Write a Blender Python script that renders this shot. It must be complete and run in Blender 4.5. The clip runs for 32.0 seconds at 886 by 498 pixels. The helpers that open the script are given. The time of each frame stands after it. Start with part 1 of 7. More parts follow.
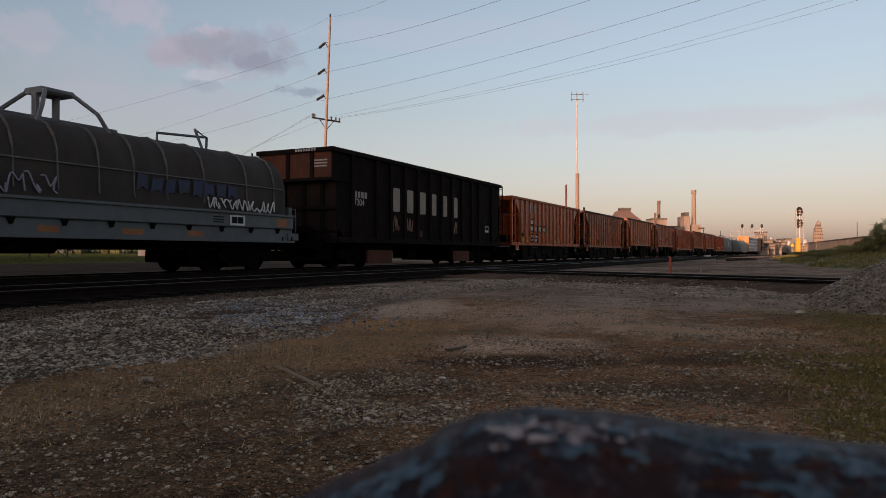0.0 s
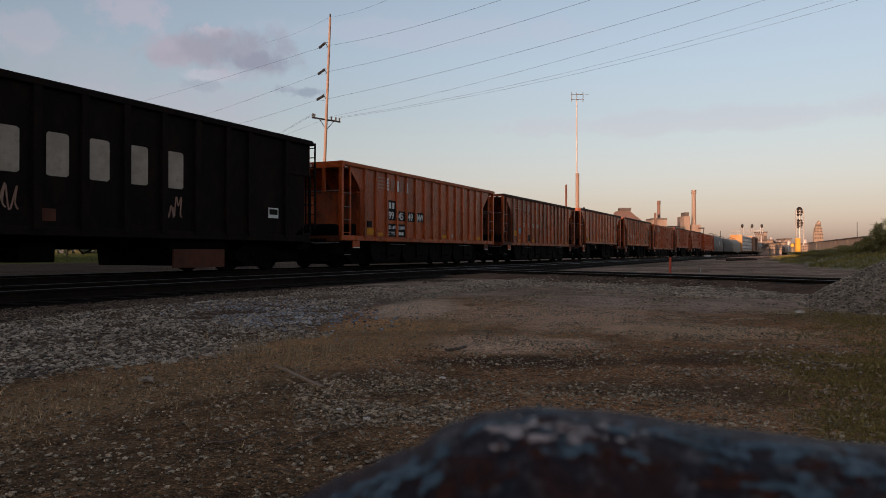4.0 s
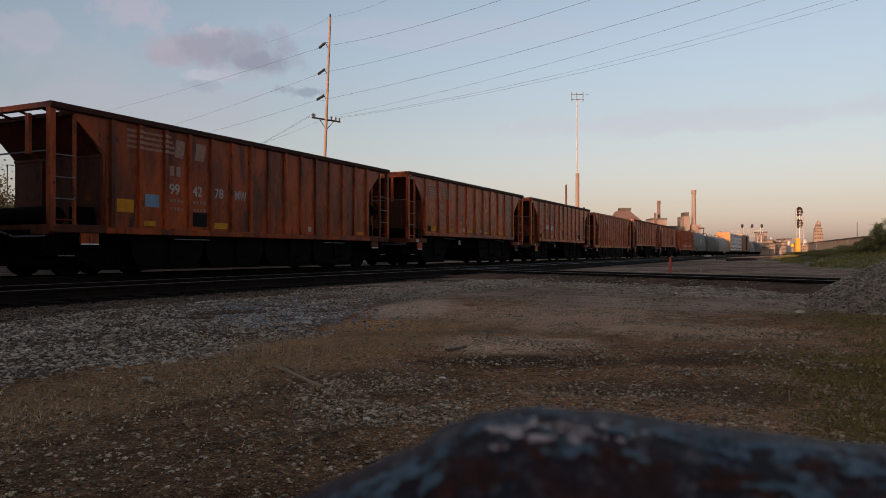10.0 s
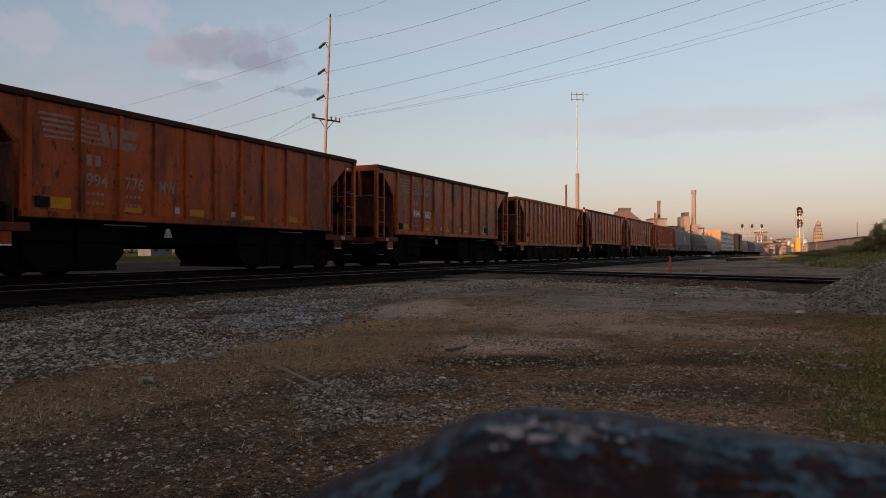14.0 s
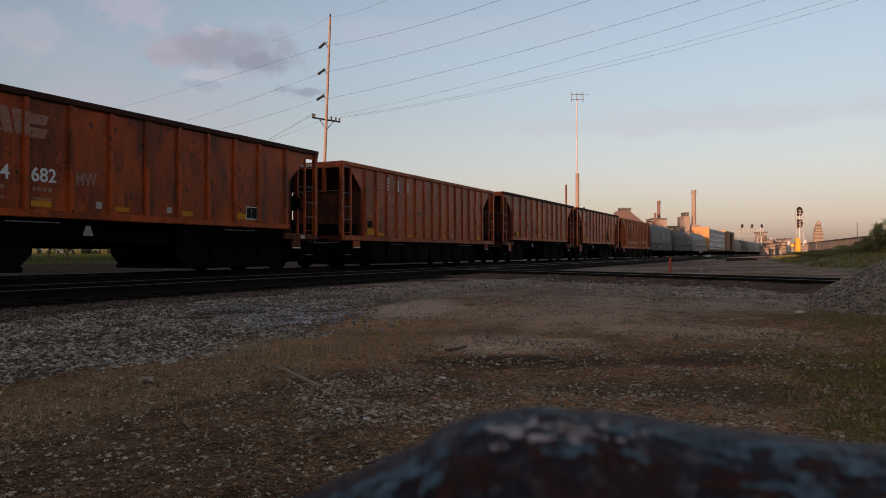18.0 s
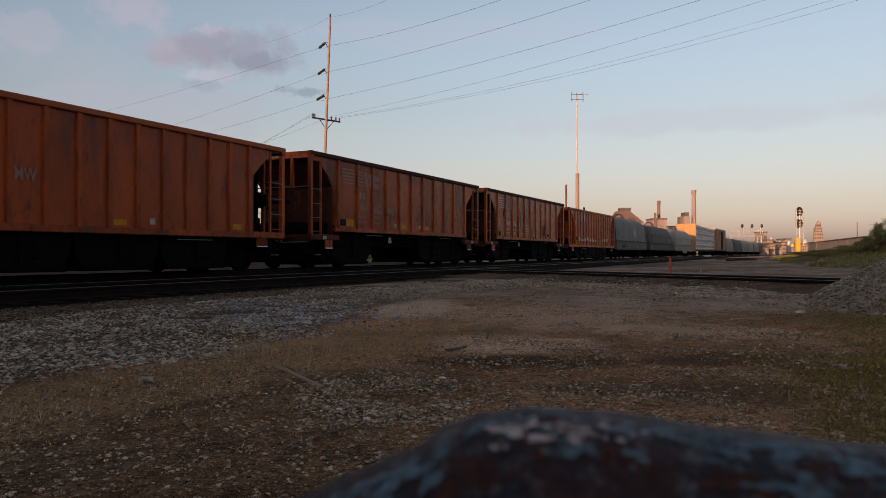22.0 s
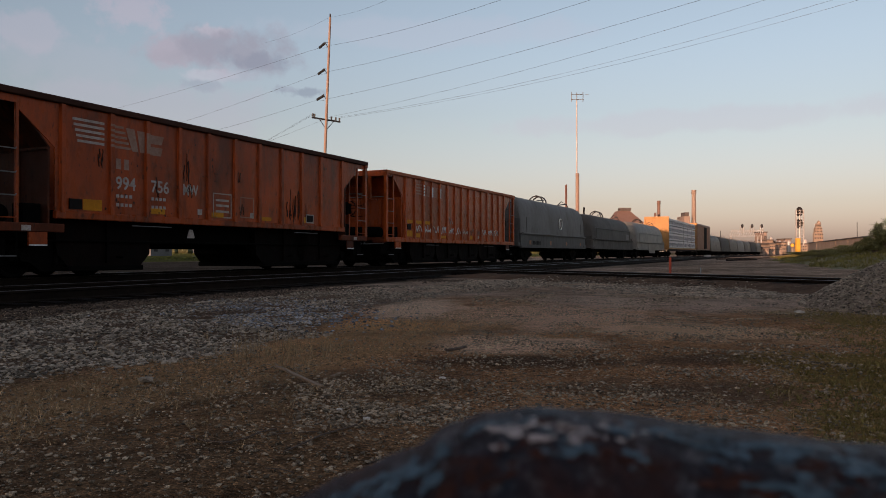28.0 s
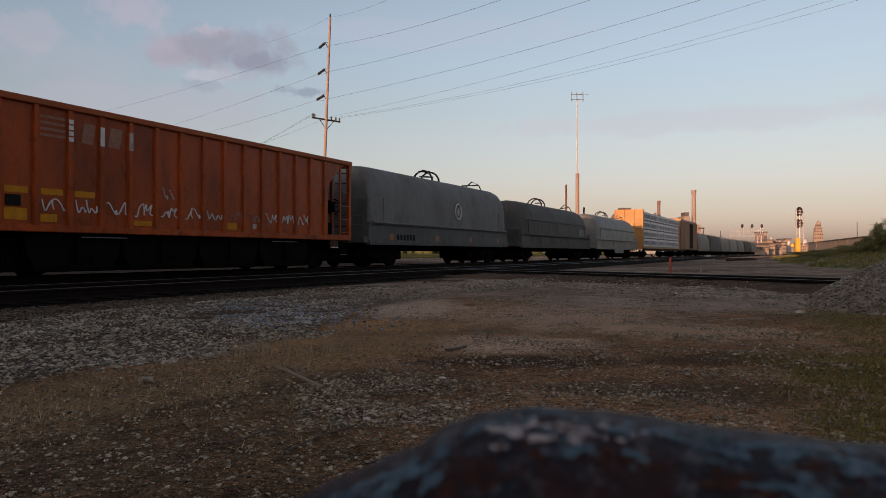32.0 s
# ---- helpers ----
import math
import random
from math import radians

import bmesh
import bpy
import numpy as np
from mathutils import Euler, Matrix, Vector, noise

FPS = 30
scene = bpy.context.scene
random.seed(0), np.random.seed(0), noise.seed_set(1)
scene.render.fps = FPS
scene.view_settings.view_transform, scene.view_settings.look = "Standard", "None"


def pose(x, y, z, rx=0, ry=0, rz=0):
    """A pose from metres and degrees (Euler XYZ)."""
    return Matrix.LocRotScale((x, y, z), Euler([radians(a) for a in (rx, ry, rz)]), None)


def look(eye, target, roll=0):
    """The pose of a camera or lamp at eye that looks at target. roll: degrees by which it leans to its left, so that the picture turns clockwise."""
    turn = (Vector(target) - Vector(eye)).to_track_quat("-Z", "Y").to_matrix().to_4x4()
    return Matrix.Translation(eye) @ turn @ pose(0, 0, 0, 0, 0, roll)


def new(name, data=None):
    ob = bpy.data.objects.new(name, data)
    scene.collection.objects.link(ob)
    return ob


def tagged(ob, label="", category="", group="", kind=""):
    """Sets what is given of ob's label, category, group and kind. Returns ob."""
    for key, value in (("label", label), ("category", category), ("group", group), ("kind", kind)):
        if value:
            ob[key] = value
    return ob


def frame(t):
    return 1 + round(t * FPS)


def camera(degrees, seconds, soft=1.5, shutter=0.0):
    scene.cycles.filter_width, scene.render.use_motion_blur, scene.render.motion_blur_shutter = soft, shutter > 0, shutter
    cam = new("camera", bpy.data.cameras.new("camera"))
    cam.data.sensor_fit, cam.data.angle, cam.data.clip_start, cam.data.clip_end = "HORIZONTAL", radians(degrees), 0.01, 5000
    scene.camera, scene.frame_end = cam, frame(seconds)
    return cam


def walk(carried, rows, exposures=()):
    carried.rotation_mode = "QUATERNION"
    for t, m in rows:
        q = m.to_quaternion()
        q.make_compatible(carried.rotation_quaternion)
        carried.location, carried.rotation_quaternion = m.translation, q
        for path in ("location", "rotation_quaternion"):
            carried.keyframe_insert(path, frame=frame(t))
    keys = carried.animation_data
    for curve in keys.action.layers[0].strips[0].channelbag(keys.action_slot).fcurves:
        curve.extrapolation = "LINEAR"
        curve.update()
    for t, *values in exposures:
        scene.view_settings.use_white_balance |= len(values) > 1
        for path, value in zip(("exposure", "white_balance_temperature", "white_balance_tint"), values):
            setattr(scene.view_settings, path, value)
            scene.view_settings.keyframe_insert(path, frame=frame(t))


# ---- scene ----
# ---- camera ----
F, CX, HY, EYE = 1289.0, 784.0, 448.0, 0.69
cam = camera(2 * math.degrees(math.atan(784.0 / F)), 32.0, soft=0.55)
cam.data.dof.use_dof, cam.data.dof.focus_distance, cam.data.dof.aperture_fstop = True, 5.5, 14.0
VIEW = look((0, 0, EYE), (0, 100, EYE + 100 * (HY - 441.0) / F))
walk(cam, [(0.0, VIEW), (32.0, VIEW)], exposures=[(0.0, 0.84, 6380, 26), (32.0, 0.84, 6380, 26)])

# ---- world and sun ----
SUN_AZ, SUN_EL = 211.0, 4.2
world = bpy.data.worlds.new("evening_sky")
scene.world = world
world.use_nodes = True


def sky():
    nt = world.node_tree
    nt.nodes.clear()
    N, L = nt.nodes.new, nt.links.new
    out, bg = N("ShaderNodeOutputWorld"), N("ShaderNodeBackground")
    tex = N("ShaderNodeTexSky")
    tex.sky_type, tex.sun_disc = "NISHITA", False
    tex.sun_elevation, tex.sun_rotation = radians(SUN_EL), radians(SUN_AZ)
    tex.air_density, tex.dust_density, tex.ozone_density, tex.altitude = 1.0, 1.5, 1.3, 150
    bg.inputs["Strength"].default_value = 0.154
    co = N("ShaderNodeTexCoord")
    haze = N("ShaderNodeHueSaturation")
    haze.inputs["Saturation"].default_value = 0.61
    L(tex.outputs[0], haze.inputs["Color"])
    # the evening belt: rosy haze low down, clear blue above it
    sep = N("ShaderNodeSeparateXYZ")
    L(co.outputs["Generated"], sep.inputs[0])
    belt = N("ShaderNodeValToRGB")
    cr = belt.color_ramp
    for k, (at, tone) in enumerate(BELT):
        el = cr.elements[k] if k < 2 else cr.elements.new(at)
        el.position, el.color = at, (*[q / 1.1 for q in tone], 1)
    L(sep.outputs["Z"], belt.inputs[0])
    tint = N("ShaderNodeMix"); tint.data_type, tint.blend_type = "RGBA", "MULTIPLY"
    tint.inputs[0].default_value = 1.0
    L(haze.outputs[0], tint.inputs[6]); L(belt.outputs[0], tint.inputs[7])
    last = tint.outputs[2]
    # soft cumulus shreds, each a noisy blob round its own direction
    for (px, py, wx, wy, col, amount, seed) in CLOUDS:
        v = Vector(((px - CX) / F, 1.0, (HY - py) / F)).normalized()
        sub = N("ShaderNodeVectorMath"); sub.operation = "SUBTRACT"
        L(co.outputs["Generated"], sub.inputs[0]); sub.inputs[1].default_value = v
        mul = N("ShaderNodeVectorMath"); mul.operation = "MULTIPLY"
        L(sub.outputs[0], mul.inputs[0]); mul.inputs[1].default_value = (F / wx, F / wx, F / wy)
        ln = N("ShaderNodeVectorMath"); ln.operation = "LENGTH"
        L(mul.outputs[0], ln.inputs[0])
        noi = N("ShaderNodeTexNoise")
        noi.inputs["Scale"].default_value, noi.inputs["Detail"].default_value = max(12.0, 2300.0 / wx), 8.0
        noi.inputs["Roughness"].default_value = 0.6
        noi.noise_dimensions = "4D"
        noi.inputs["W"].default_value = seed
        L(co.outputs["Generated"], noi.inputs["Vector"])
        ma = N("ShaderNodeMath"); ma.operation = "MULTIPLY_ADD"
        L(noi.outputs["Fac"], ma.inputs[0]); ma.inputs[1].default_value = 2.5
        ma.inputs[2].default_value = -1.25
        add = N("ShaderNodeMath"); add.operation = "ADD"
        L(ma.outputs[0], add.inputs[0]); L(ln.outputs["Value"], add.inputs[1])
        ramp = N("ShaderNodeMapRange"); ramp.interpolation_type = "SMOOTHSTEP"
        L(add.outputs[0], ramp.inputs["Value"])
        for key, val in zip(("From Min", "From Max", "To Min", "To Max"), (0.3, 0.9, amount, 0.0)):
            ramp.inputs[key].default_value = val
        mix = N("ShaderNodeMix"); mix.data_type = "RGBA"
        L(ramp.outputs[0], mix.inputs[0]); L(last, mix.inputs[6]); mix.inputs[7].default_value = (*col, 1)
        last = mix.outputs[2]
    L(last, bg.inputs["Color"])
    L(bg.outputs[0], out.inputs["Surface"])


BELT = [(0.0, (0.88, 0.83, 0.95)), (1.0, (1.07, 1.0, 0.90)), (0.08, (0.90, 0.865, 0.90)), (0.16, (0.925, 0.95, 0.93)), (0.26, (0.95, 1.04, 1.03)), (0.36, (0.95, 1.07, 1.06)), (0.6, (1.0, 1.0, 0.98))]
CLOUDS = [
    (372, 56, 50, 13, (2.15, 1.85, 1.9), 0.45, 2.0),
    (318, 92, 95, 42, (1.5, 1.45, 1.55), 0.8, 7.0),
    (398, 88, 132, 46, (1.15, 1.24, 1.36), 0.85, 1.0),
    (452, 106, 72, 24, (0.95, 1.12, 1.28), 0.7, 21.0),
    (285, 100, 60, 16, (1.3, 1.36, 1.45), 0.4, 22.0),
    (236, 22, 75, 36, (2.05, 1.75, 1.85), 0.36, 3.0),
    (60, 55, 90, 40, (1.95, 1.75, 1.87), 0.28, 4.0),
    (130, 118, 150, 45, (1.65, 1.72, 1.82), 0.2, 23.0),
    (535, 164, 46, 13, (0.95, 1.2, 1.35), 0.7, 5.0),
    (500, 158, 30, 8, (1.15, 1.36, 1.5), 0.5, 24.0),
    (348, 150, 50, 13, (1.2, 1.42, 1.55), 0.6, 6.0),
    (375, 132, 70, 13, (2.2, 2.15, 2.2), 0.35, 25.0),
    (1260, 212, 520, 26, (1.95, 2.03, 2.06), 0.4, 11.0),
    (170, 190, 330, 60, (1.62, 1.68, 1.78), 0.4, 12.0),
    (760, 60, 360, 30, (1.75, 1.95, 2.1), 0.3, 13.0),
    (430, 136, 80, 16, (1.5, 1.62, 1.75), 0.4, 8.0),
]
sky()
sun = new("sun", bpy.data.lights.new("sun", "SUN"))
sun.data.energy, sun.data.angle, sun.data.color = 3.2, radians(0.6), (1.0, 0.58, 0.31)
a, e = radians(SUN_AZ), radians(SUN_EL)
sun.matrix_world = look((0, 0, 0), (-math.sin(a) * math.cos(e), -math.cos(a) * math.cos(e), -math.sin(e)))

# ---- materials ----


def material(name, c1, c2, c3=None, scale=2.0, stretch=(1, 1, 1), rough=0.75, metal=0.0, bump=0.15, fine=40.0, streak=0.5, vary=0.1, rand=0.0, world_space=False, spec=0.5, drip=0.0, dripcol=(0.03, 0.016, 0.012), soot_shade=0.0):
    """Two base colours mixed by a large noise, a third as streaks and stains, fine grain and relief."""
    m = bpy.data.materials.new(name)
    m.use_nodes = True
    nt = m.node_tree
    N, L = nt.nodes.new, nt.links.new
    b = nt.nodes["Principled BSDF"]
    b.inputs["Roughness"].default_value, b.inputs["Metallic"].default_value = rough, metal
    b.inputs["Specular IOR Level"].default_value = spec
    co = N("ShaderNodeTexCoord")
    mp = N("ShaderNodeMapping")
    mp.inputs["Scale"].default_value = stretch
    if world_space:
        geo = N("ShaderNodeNewGeometry")
        L(geo.outputs["Position"], mp.inputs[0])
    else:
        # each thing has a pattern of its own
        own = N("ShaderNodeObjectInfo")
        far_ = N("ShaderNodeVectorMath"); far_.operation = "SCALE"
        far_.inputs[0].default_value = (37.0, 53.0, 29.0)
        L(own.outputs["Random"], far_.inputs["Scale"])
        there = N("ShaderNodeVectorMath"); there.operation = "ADD"
        L(co.outputs["Object"], there.inputs[0]); L(far_.outputs[0], there.inputs[1])
        L(there.outputs[0], mp.inputs[0])

    def nz(sc, det=5.0, rg=0.6):
        n = N("ShaderNodeTexNoise")
        n.inputs["Scale"].default_value, n.inputs["Detail"].default_value, n.inputs["Roughness"].default_value = sc, det, rg
        L(mp.outputs[0], n.inputs["Vector"])
        return n.outputs["Fac"]

    def rng(src, lo, hi, a_, b_):
        r = N("ShaderNodeMapRange")
        L(src, r.inputs["Value"])
        for key, val in zip(("From Min", "From Max", "To Min", "To Max"), (lo, hi, a_, b_)):
            r.inputs[key].default_value = val
        return r.outputs[0]

    def mix(fac, a_, b_):
        x = N("ShaderNodeMix"); x.data_type = "RGBA"
        L(fac, x.inputs[0])
        for i, v in ((6, a_), (7, b_)):
            if isinstance(v, tuple):
                x.inputs[i].default_value = (*v, 1)
            else:
                L(v, x.inputs[i])
        return x.outputs[2]

    col = mix(rng(nz(scale), 0.35, 0.65, 0, 1), c1, c2)
    if c3:
        col = mix(rng(nz(scale * 3.1, 8.0, 0.7), 0.52, 0.72, 0, streak), col, c3)
    if drip:
        mp2 = N("ShaderNodeMapping")
        mp2.inputs["Scale"].default_value = (1.0, 1.0, 0.16)
        L(co.outputs["Object"] if world_space else there.outputs[0], mp2.inputs[0])
        n2 = N("ShaderNodeTexNoise")
        n2.inputs["Scale"].default_value, n2.inputs["Detail"].default_value, n2.inputs["Roughness"].default_value = 3.2, 6.0, 0.65
        L(mp2.outputs[0], n2.inputs["Vector"])
        col = mix(rng(n2.outputs["Fac"], 0.54, 0.68, 0, drip * 0.8), col, dripcol)
        n3 = nz(2.6, 9.0, 0.75)
        n4 = nz(0.75, 7.0, 0.68)
        col = mix(rng(n4, 0.46 - soot_shade, 0.64 - soot_shade, 0, drip * 0.85), col, dripcol)
        col = mix(rng(n3, 0.585, 0.66, 0, drip), col, dripcol)
        col = mix(rng(nz(9.0, 3.0, 0.5), 0.655, 0.69, 0, drip), col, dripcol)
    grain = nz(fine, 4.0, 0.7)
    hsv = N("ShaderNodeHueSaturation")
    L(col, hsv.inputs["Color"])
    val = rng(grain, 0.3, 0.7, 1 - vary, 1 + vary)
    if rand:
        oi = N("ShaderNodeObjectInfo")
        mu = N("ShaderNodeMath"); mu.operation = "MULTIPLY"
        L(val, mu.inputs[0]); L(rng(oi.outputs["Random"], 0, 1, 1 - rand, 1 + rand), mu.inputs[1])
        val = mu.outputs[0]
    L(val, hsv.inputs["Value"])
    L(hsv.outputs[0], b.inputs["Base Color"])
    L(rng(nz(scale * 5), 0.3, 0.7, max(0.05, rough - 0.12), min(1, rough + 0.1)), b.inputs["Roughness"])
    if bump:
        bp = N("ShaderNodeBump")
        bp.inputs["Strength"].default_value, bp.inputs["Distance"].default_value = bump, 0.02
        L(grain, bp.inputs["Height"])
        L(bp.outputs[0], b.inputs["Normal"])
    return m


RUST = material("rust_orange_paint", (0.43, 0.071, 0.011), (0.32, 0.053, 0.010), (0.12, 0.032, 0.012), 0.9, (1, 1, 0.45), 0.31, 0, 0.10, 30, 0.75, 0.12, 0.06, drip=0.45, spec=0.14)
RUST_FADED = material("faded_red_orange_paint", (0.41, 0.070, 0.014), (0.30, 0.052, 0.012), (0.13, 0.038, 0.018), 0.8, (1, 1, 0.4), 0.31, 0, 0.10, 30, 0.75, 0.12, 0.06, drip=0.6, spec=0.15)
RUST_MID = material("dulled_brown_orange_paint", (0.44, 0.071, 0.010), (0.32, 0.051, 0.008), (0.085, 0.026, 0.012), 0.8, (1, 1, 0.45), 0.32, 0, 0.10, 30, 0.75, 0.12, 0.06, drip=0.85, spec=0.13)
RUST_STAINED = material("stained_orange_paint", (0.41, 0.068, 0.011), (0.295, 0.048, 0.009), (0.07, 0.021, 0.011), 0.8, (1, 1, 0.35), 0.32, 0, 0.10, 30, 0.9, 0.12, 0.06, drip=0.95, spec=0.13, dripcol=(0.022, 0.012, 0.010))
RUST_DARK = material("dark_rust_paint", (0.15, 0.034, 0.012), (0.095, 0.024, 0.010), (0.035, 0.015, 0.010), 0.8, (1, 1, 0.45), 0.7, 0, 0.15, 30, 0.7, 0.12, 0.06, drip=0.85, spec=0.14)
# Red-brown bays taken near black: under-car shade is put into the colour.
BAYS = material("shaded_red_brown_bay", (0.0065, 0.0038, 0.003), (0.004, 0.003, 0.0026), (0.014, 0.0066, 0.005), 1.2, (1, 1, 0.6), 0.8, 0, 0.2, 30, 0.6, 0.2, 0.1, spec=0.05)
ENDRUST = material("dark_rust_end", (0.115, 0.036, 0.018), (0.075, 0.026, 0.015), (0.04, 0.018, 0.012), 1.1, (1, 1, 0.6), 0.8, 0, 0.15, 30, 0.6, 0.12, 0.06, spec=0.2)
CHORD = material("rust_orange_chord", (0.40, 0.095, 0.022), (0.30, 0.070, 0.020), (0.12, 0.036, 0.016), 0.9, (0.6, 1, 1), 0.55, 0, 0.15, 30, 0.75, 0.12, 0.06, spec=0.2)
DARKCHORD = material("sooty_brown_chord", (0.060, 0.022, 0.013), (0.038, 0.015, 0.010), (0.09, 0.032, 0.016), 0.9, (0.6, 1, 1), 0.7, 0, 0.15, 30, 0.6, 0.12, 0.06, spec=0.12)
# Soot cover widened so that shade between the car ends is painted in.
SOOTED_SHADED = material("sooted_shaded_end_sheet", (0.31, 0.064, 0.014), (0.20, 0.044, 0.012), (0.06, 0.022, 0.012), 0.9, (1, 1, 0.6), 0.65, 0, 0.15, 30, 0.9, 0.12, 0.06, drip=0.95, spec=0.14, dripcol=(0.02, 0.011, 0.009), soot_shade=0.19)
CREAM = material("cream_painted_mark", (0.40, 0.34, 0.28), (0.31, 0.255, 0.20), (0.18, 0.13, 0.10), 2.5, rough=0.7, bump=0.03, spec=0.2)
DARK_END = material("dark_brown_end_sheet", (0.024, 0.0095, 0.0065), (0.015, 0.0072, 0.0055), (0.045, 0.016, 0.009), 1.1, (1, 1, 0.6), 0.8, 0, 0.15, 30, 0.5, 0.12, 0.06, spec=0.2)
BLACKCAR = material("black_oxide_paint", (0.013, 0.0085, 0.0072), (0.009, 0.0065, 0.006), (0.030, 0.013, 0.009), 0.8, (1, 1, 0.5), 0.85, 0, 0.12, 30, 0.6, 0.15, 0.08, spec=0.07)
# Near black: deep shade under the cars is put in with the grime.
NEAR_BLACK = material("underframe_grime_and_shade", (0.0035, 0.0032, 0.003), (0.005, 0.0045, 0.004), (0.012, 0.008, 0.006), 1.5, (1, 1, 1), 0.9, 0, 0.2, 40, 0.4, spec=0.03)
STEEL = material("grimy_shaded_wheel_steel", (0.005, 0.0045, 0.004), (0.0035, 0.003, 0.003), (0.012, 0.008, 0.006), 3, (1, 1, 1), 0.8, 0.0, 0.1, 60, 0.4, spec=0.04)
GREYHOOD = material("grey_hood_paint", (0.184, 0.180, 0.172), (0.136, 0.128, 0.118), (0.085, 0.070, 0.056), 0.7, (1, 1, 0.5), 0.7, 0, 0.08, 30, 0.7, 0.1, spec=0.25)
GREYSILL = material("dusty_grey_sill", (0.118, 0.116, 0.112), (0.088, 0.084, 0.080), (0.06, 0.048, 0.04), 0.8, (1, 1, 0.5), 0.7, 0, 0.08, 30, 0.7, 0.1, spec=0.2)
BROWNHOOD = material("weathered_brown_grey_hood", (0.062, 0.053, 0.047), (0.044, 0.037, 0.033), (0.075, 0.045, 0.032), 0.7, (1, 1, 0.5), 0.8, 0, 0.1, 30, 0.7, 0.1, spec=0.15)
LIGHTSILL = material("pale_blue_grey_sill", (0.095, 0.108, 0.115), (0.075, 0.084, 0.088), (0.07, 0.06, 0.05), 0.9, (1, 1, 0.6), 0.6, 0, 0.1, 30, 0.5)
DARKHOOD = material("sooty_grey_hood", (0.112, 0.103, 0.092), (0.078, 0.071, 0.064), (0.04, 0.032, 0.027), 0.7, (1, 1, 0.5), 0.75, 0, 0.1, 30, 0.7, 0.12, spec=0.2)
TANHOOD = material("dusty_tan_hood", (0.20, 0.185, 0.16), (0.15, 0.14, 0.125), (0.08, 0.065, 0.055), 0.7, (1, 1, 0.5), 0.6, 0, 0.08, 30, 0.6)
GREENGREY = material("grey_green_hood", (0.15, 0.125, 0.095), (0.105, 0.088, 0.068), (0.08, 0.06, 0.045), 0.7, (1, 1, 0.5), 0.6, 0, 0.08, 30, 0.6)
YELLOW = material("yellow_car_paint", (0.44, 0.22, 0.055), (0.36, 0.175, 0.045), (0.15, 0.075, 0.035), 0.9, (1, 1, 0.5), 0.6, 0, 0.1, 30, 0.5)
BROWNBOX = material("brown_boxcar_paint", (0.30, 0.155, 0.085), (0.24, 0.12, 0.065), (0.12, 0.06, 0.04), 0.9, (1, 1, 0.4), 0.65, 0, 0.1, 30, 0.5)
WRAP = material("white_lumber_wrap", (0.62, 0.63, 0.64), (0.52, 0.53, 0.55), (0.40, 0.40, 0.42), 1.2, (1, 1, 1), 0.45, 0, 0.1, 30, 0.4)
BAILP = material("pale_seam_paint", (0.15, 0.143, 0.132), (0.09, 0.083, 0.076), (0.06, 0.05, 0.045), 3, rough=0.7, bump=0.1)
# Grey steel toned up so that thin handholds carry their glint as colour.
BAIL = material("weathered_grey_steel", (0.16, 0.163, 0.165), (0.11, 0.112, 0.113), (0.05, 0.035, 0.03), 2, rough=0.7, bump=0.1)
INK = material("dark_blue_ink", (0.06, 0.07, 0.11), (0.04, 0.05, 0.08), None, 2, rough=0.6, bump=0)
WHITE = material("faded_white_paint", (0.46, 0.42, 0.39), (0.34, 0.27, 0.23), (0.22, 0.08, 0.04), 9, (1, 1, 1), 0.7, 0, 0.05, 50, 0.75)
CRISP = material("white_stencil_paint", (0.68, 0.68, 0.66), (0.55, 0.55, 0.53), None, 3, rough=0.65, bump=0.03)
FADED = material("worn_white_logo_paint", (0.33, 0.17, 0.12), (0.28, 0.10, 0.05), (0.24, 0.08, 0.04), 8.0, (1, 1, 1), 0.7, 0, 0.05, 50, 0.8)
BLACKP = material("black_panel_paint", (0.010, 0.009, 0.009), (0.016, 0.014, 0.013), None, 3, rough=0.8, bump=0.03, spec=0.1)
TAR = material("brown_black_tar", (0.020, 0.010, 0.008), (0.030, 0.014, 0.010), None, 5, rough=0.6, bump=0.05, spec=0.15)
YPATCH = material("yellow_reflective_patch", (0.60, 0.25, 0.012), (0.48, 0.18, 0.010), (0.25, 0.08, 0.02), 4, rough=0.7, bump=0.03, spec=0.15)
OPATCH = material("orange_reflective_patch", (0.30, 0.10, 0.02), (0.22, 0.07, 0.015), (0.15, 0.06, 0.03), 4, rough=0.5, bump=0.03)
GHOST = material("ghost_white_paint", (0.36, 0.235, 0.185), (0.28, 0.15, 0.105), (0.22, 0.07, 0.03), 8.0, (1, 1, 1), 0.7, 0, 0.05, 50, 0.85, spec=0.2)
VIOLET = material("pale_violet_spray", (0.30, 0.28, 0.34), (0.22, 0.20, 0.25), None, 4, rough=0.7, bump=0)
BLUETAG = material("pale_blue_patch", (0.16, 0.26, 0.36), (0.12, 0.2, 0.29), None, 3, rough=0.7, bump=0.03)
BLUEG = material("faded_blue_spray", (0.018, 0.036, 0.10), (0.03, 0.034, 0.055), None, 4, rough=0.7, bump=0)
RAILTOP = material("worn_rail_steel", (0.065, 0.057, 0.052), (0.022, 0.017, 0.015), (0.015, 0.010, 0.008), 0.5, (1, 1, 1), 0.45, 0.5, 0.08, 60, 0.5)
RAILSIDE = material("rusty_rail_web", (0.016, 0.010, 0.007), (0.010, 0.007, 0.005), (0.026, 0.015, 0.010), 2.0, rough=0.9, bump=0.2, spec=0.1)
TIE = material("oily_timber_tie", (0.009, 0.007, 0.006), (0.006, 0.005, 0.0045), (0.026, 0.018, 0.013), 1.5, (1, 5, 5), 0.9, 0, 0.4, 30, 0.5, 0.2, 0.35, spec=0.05)
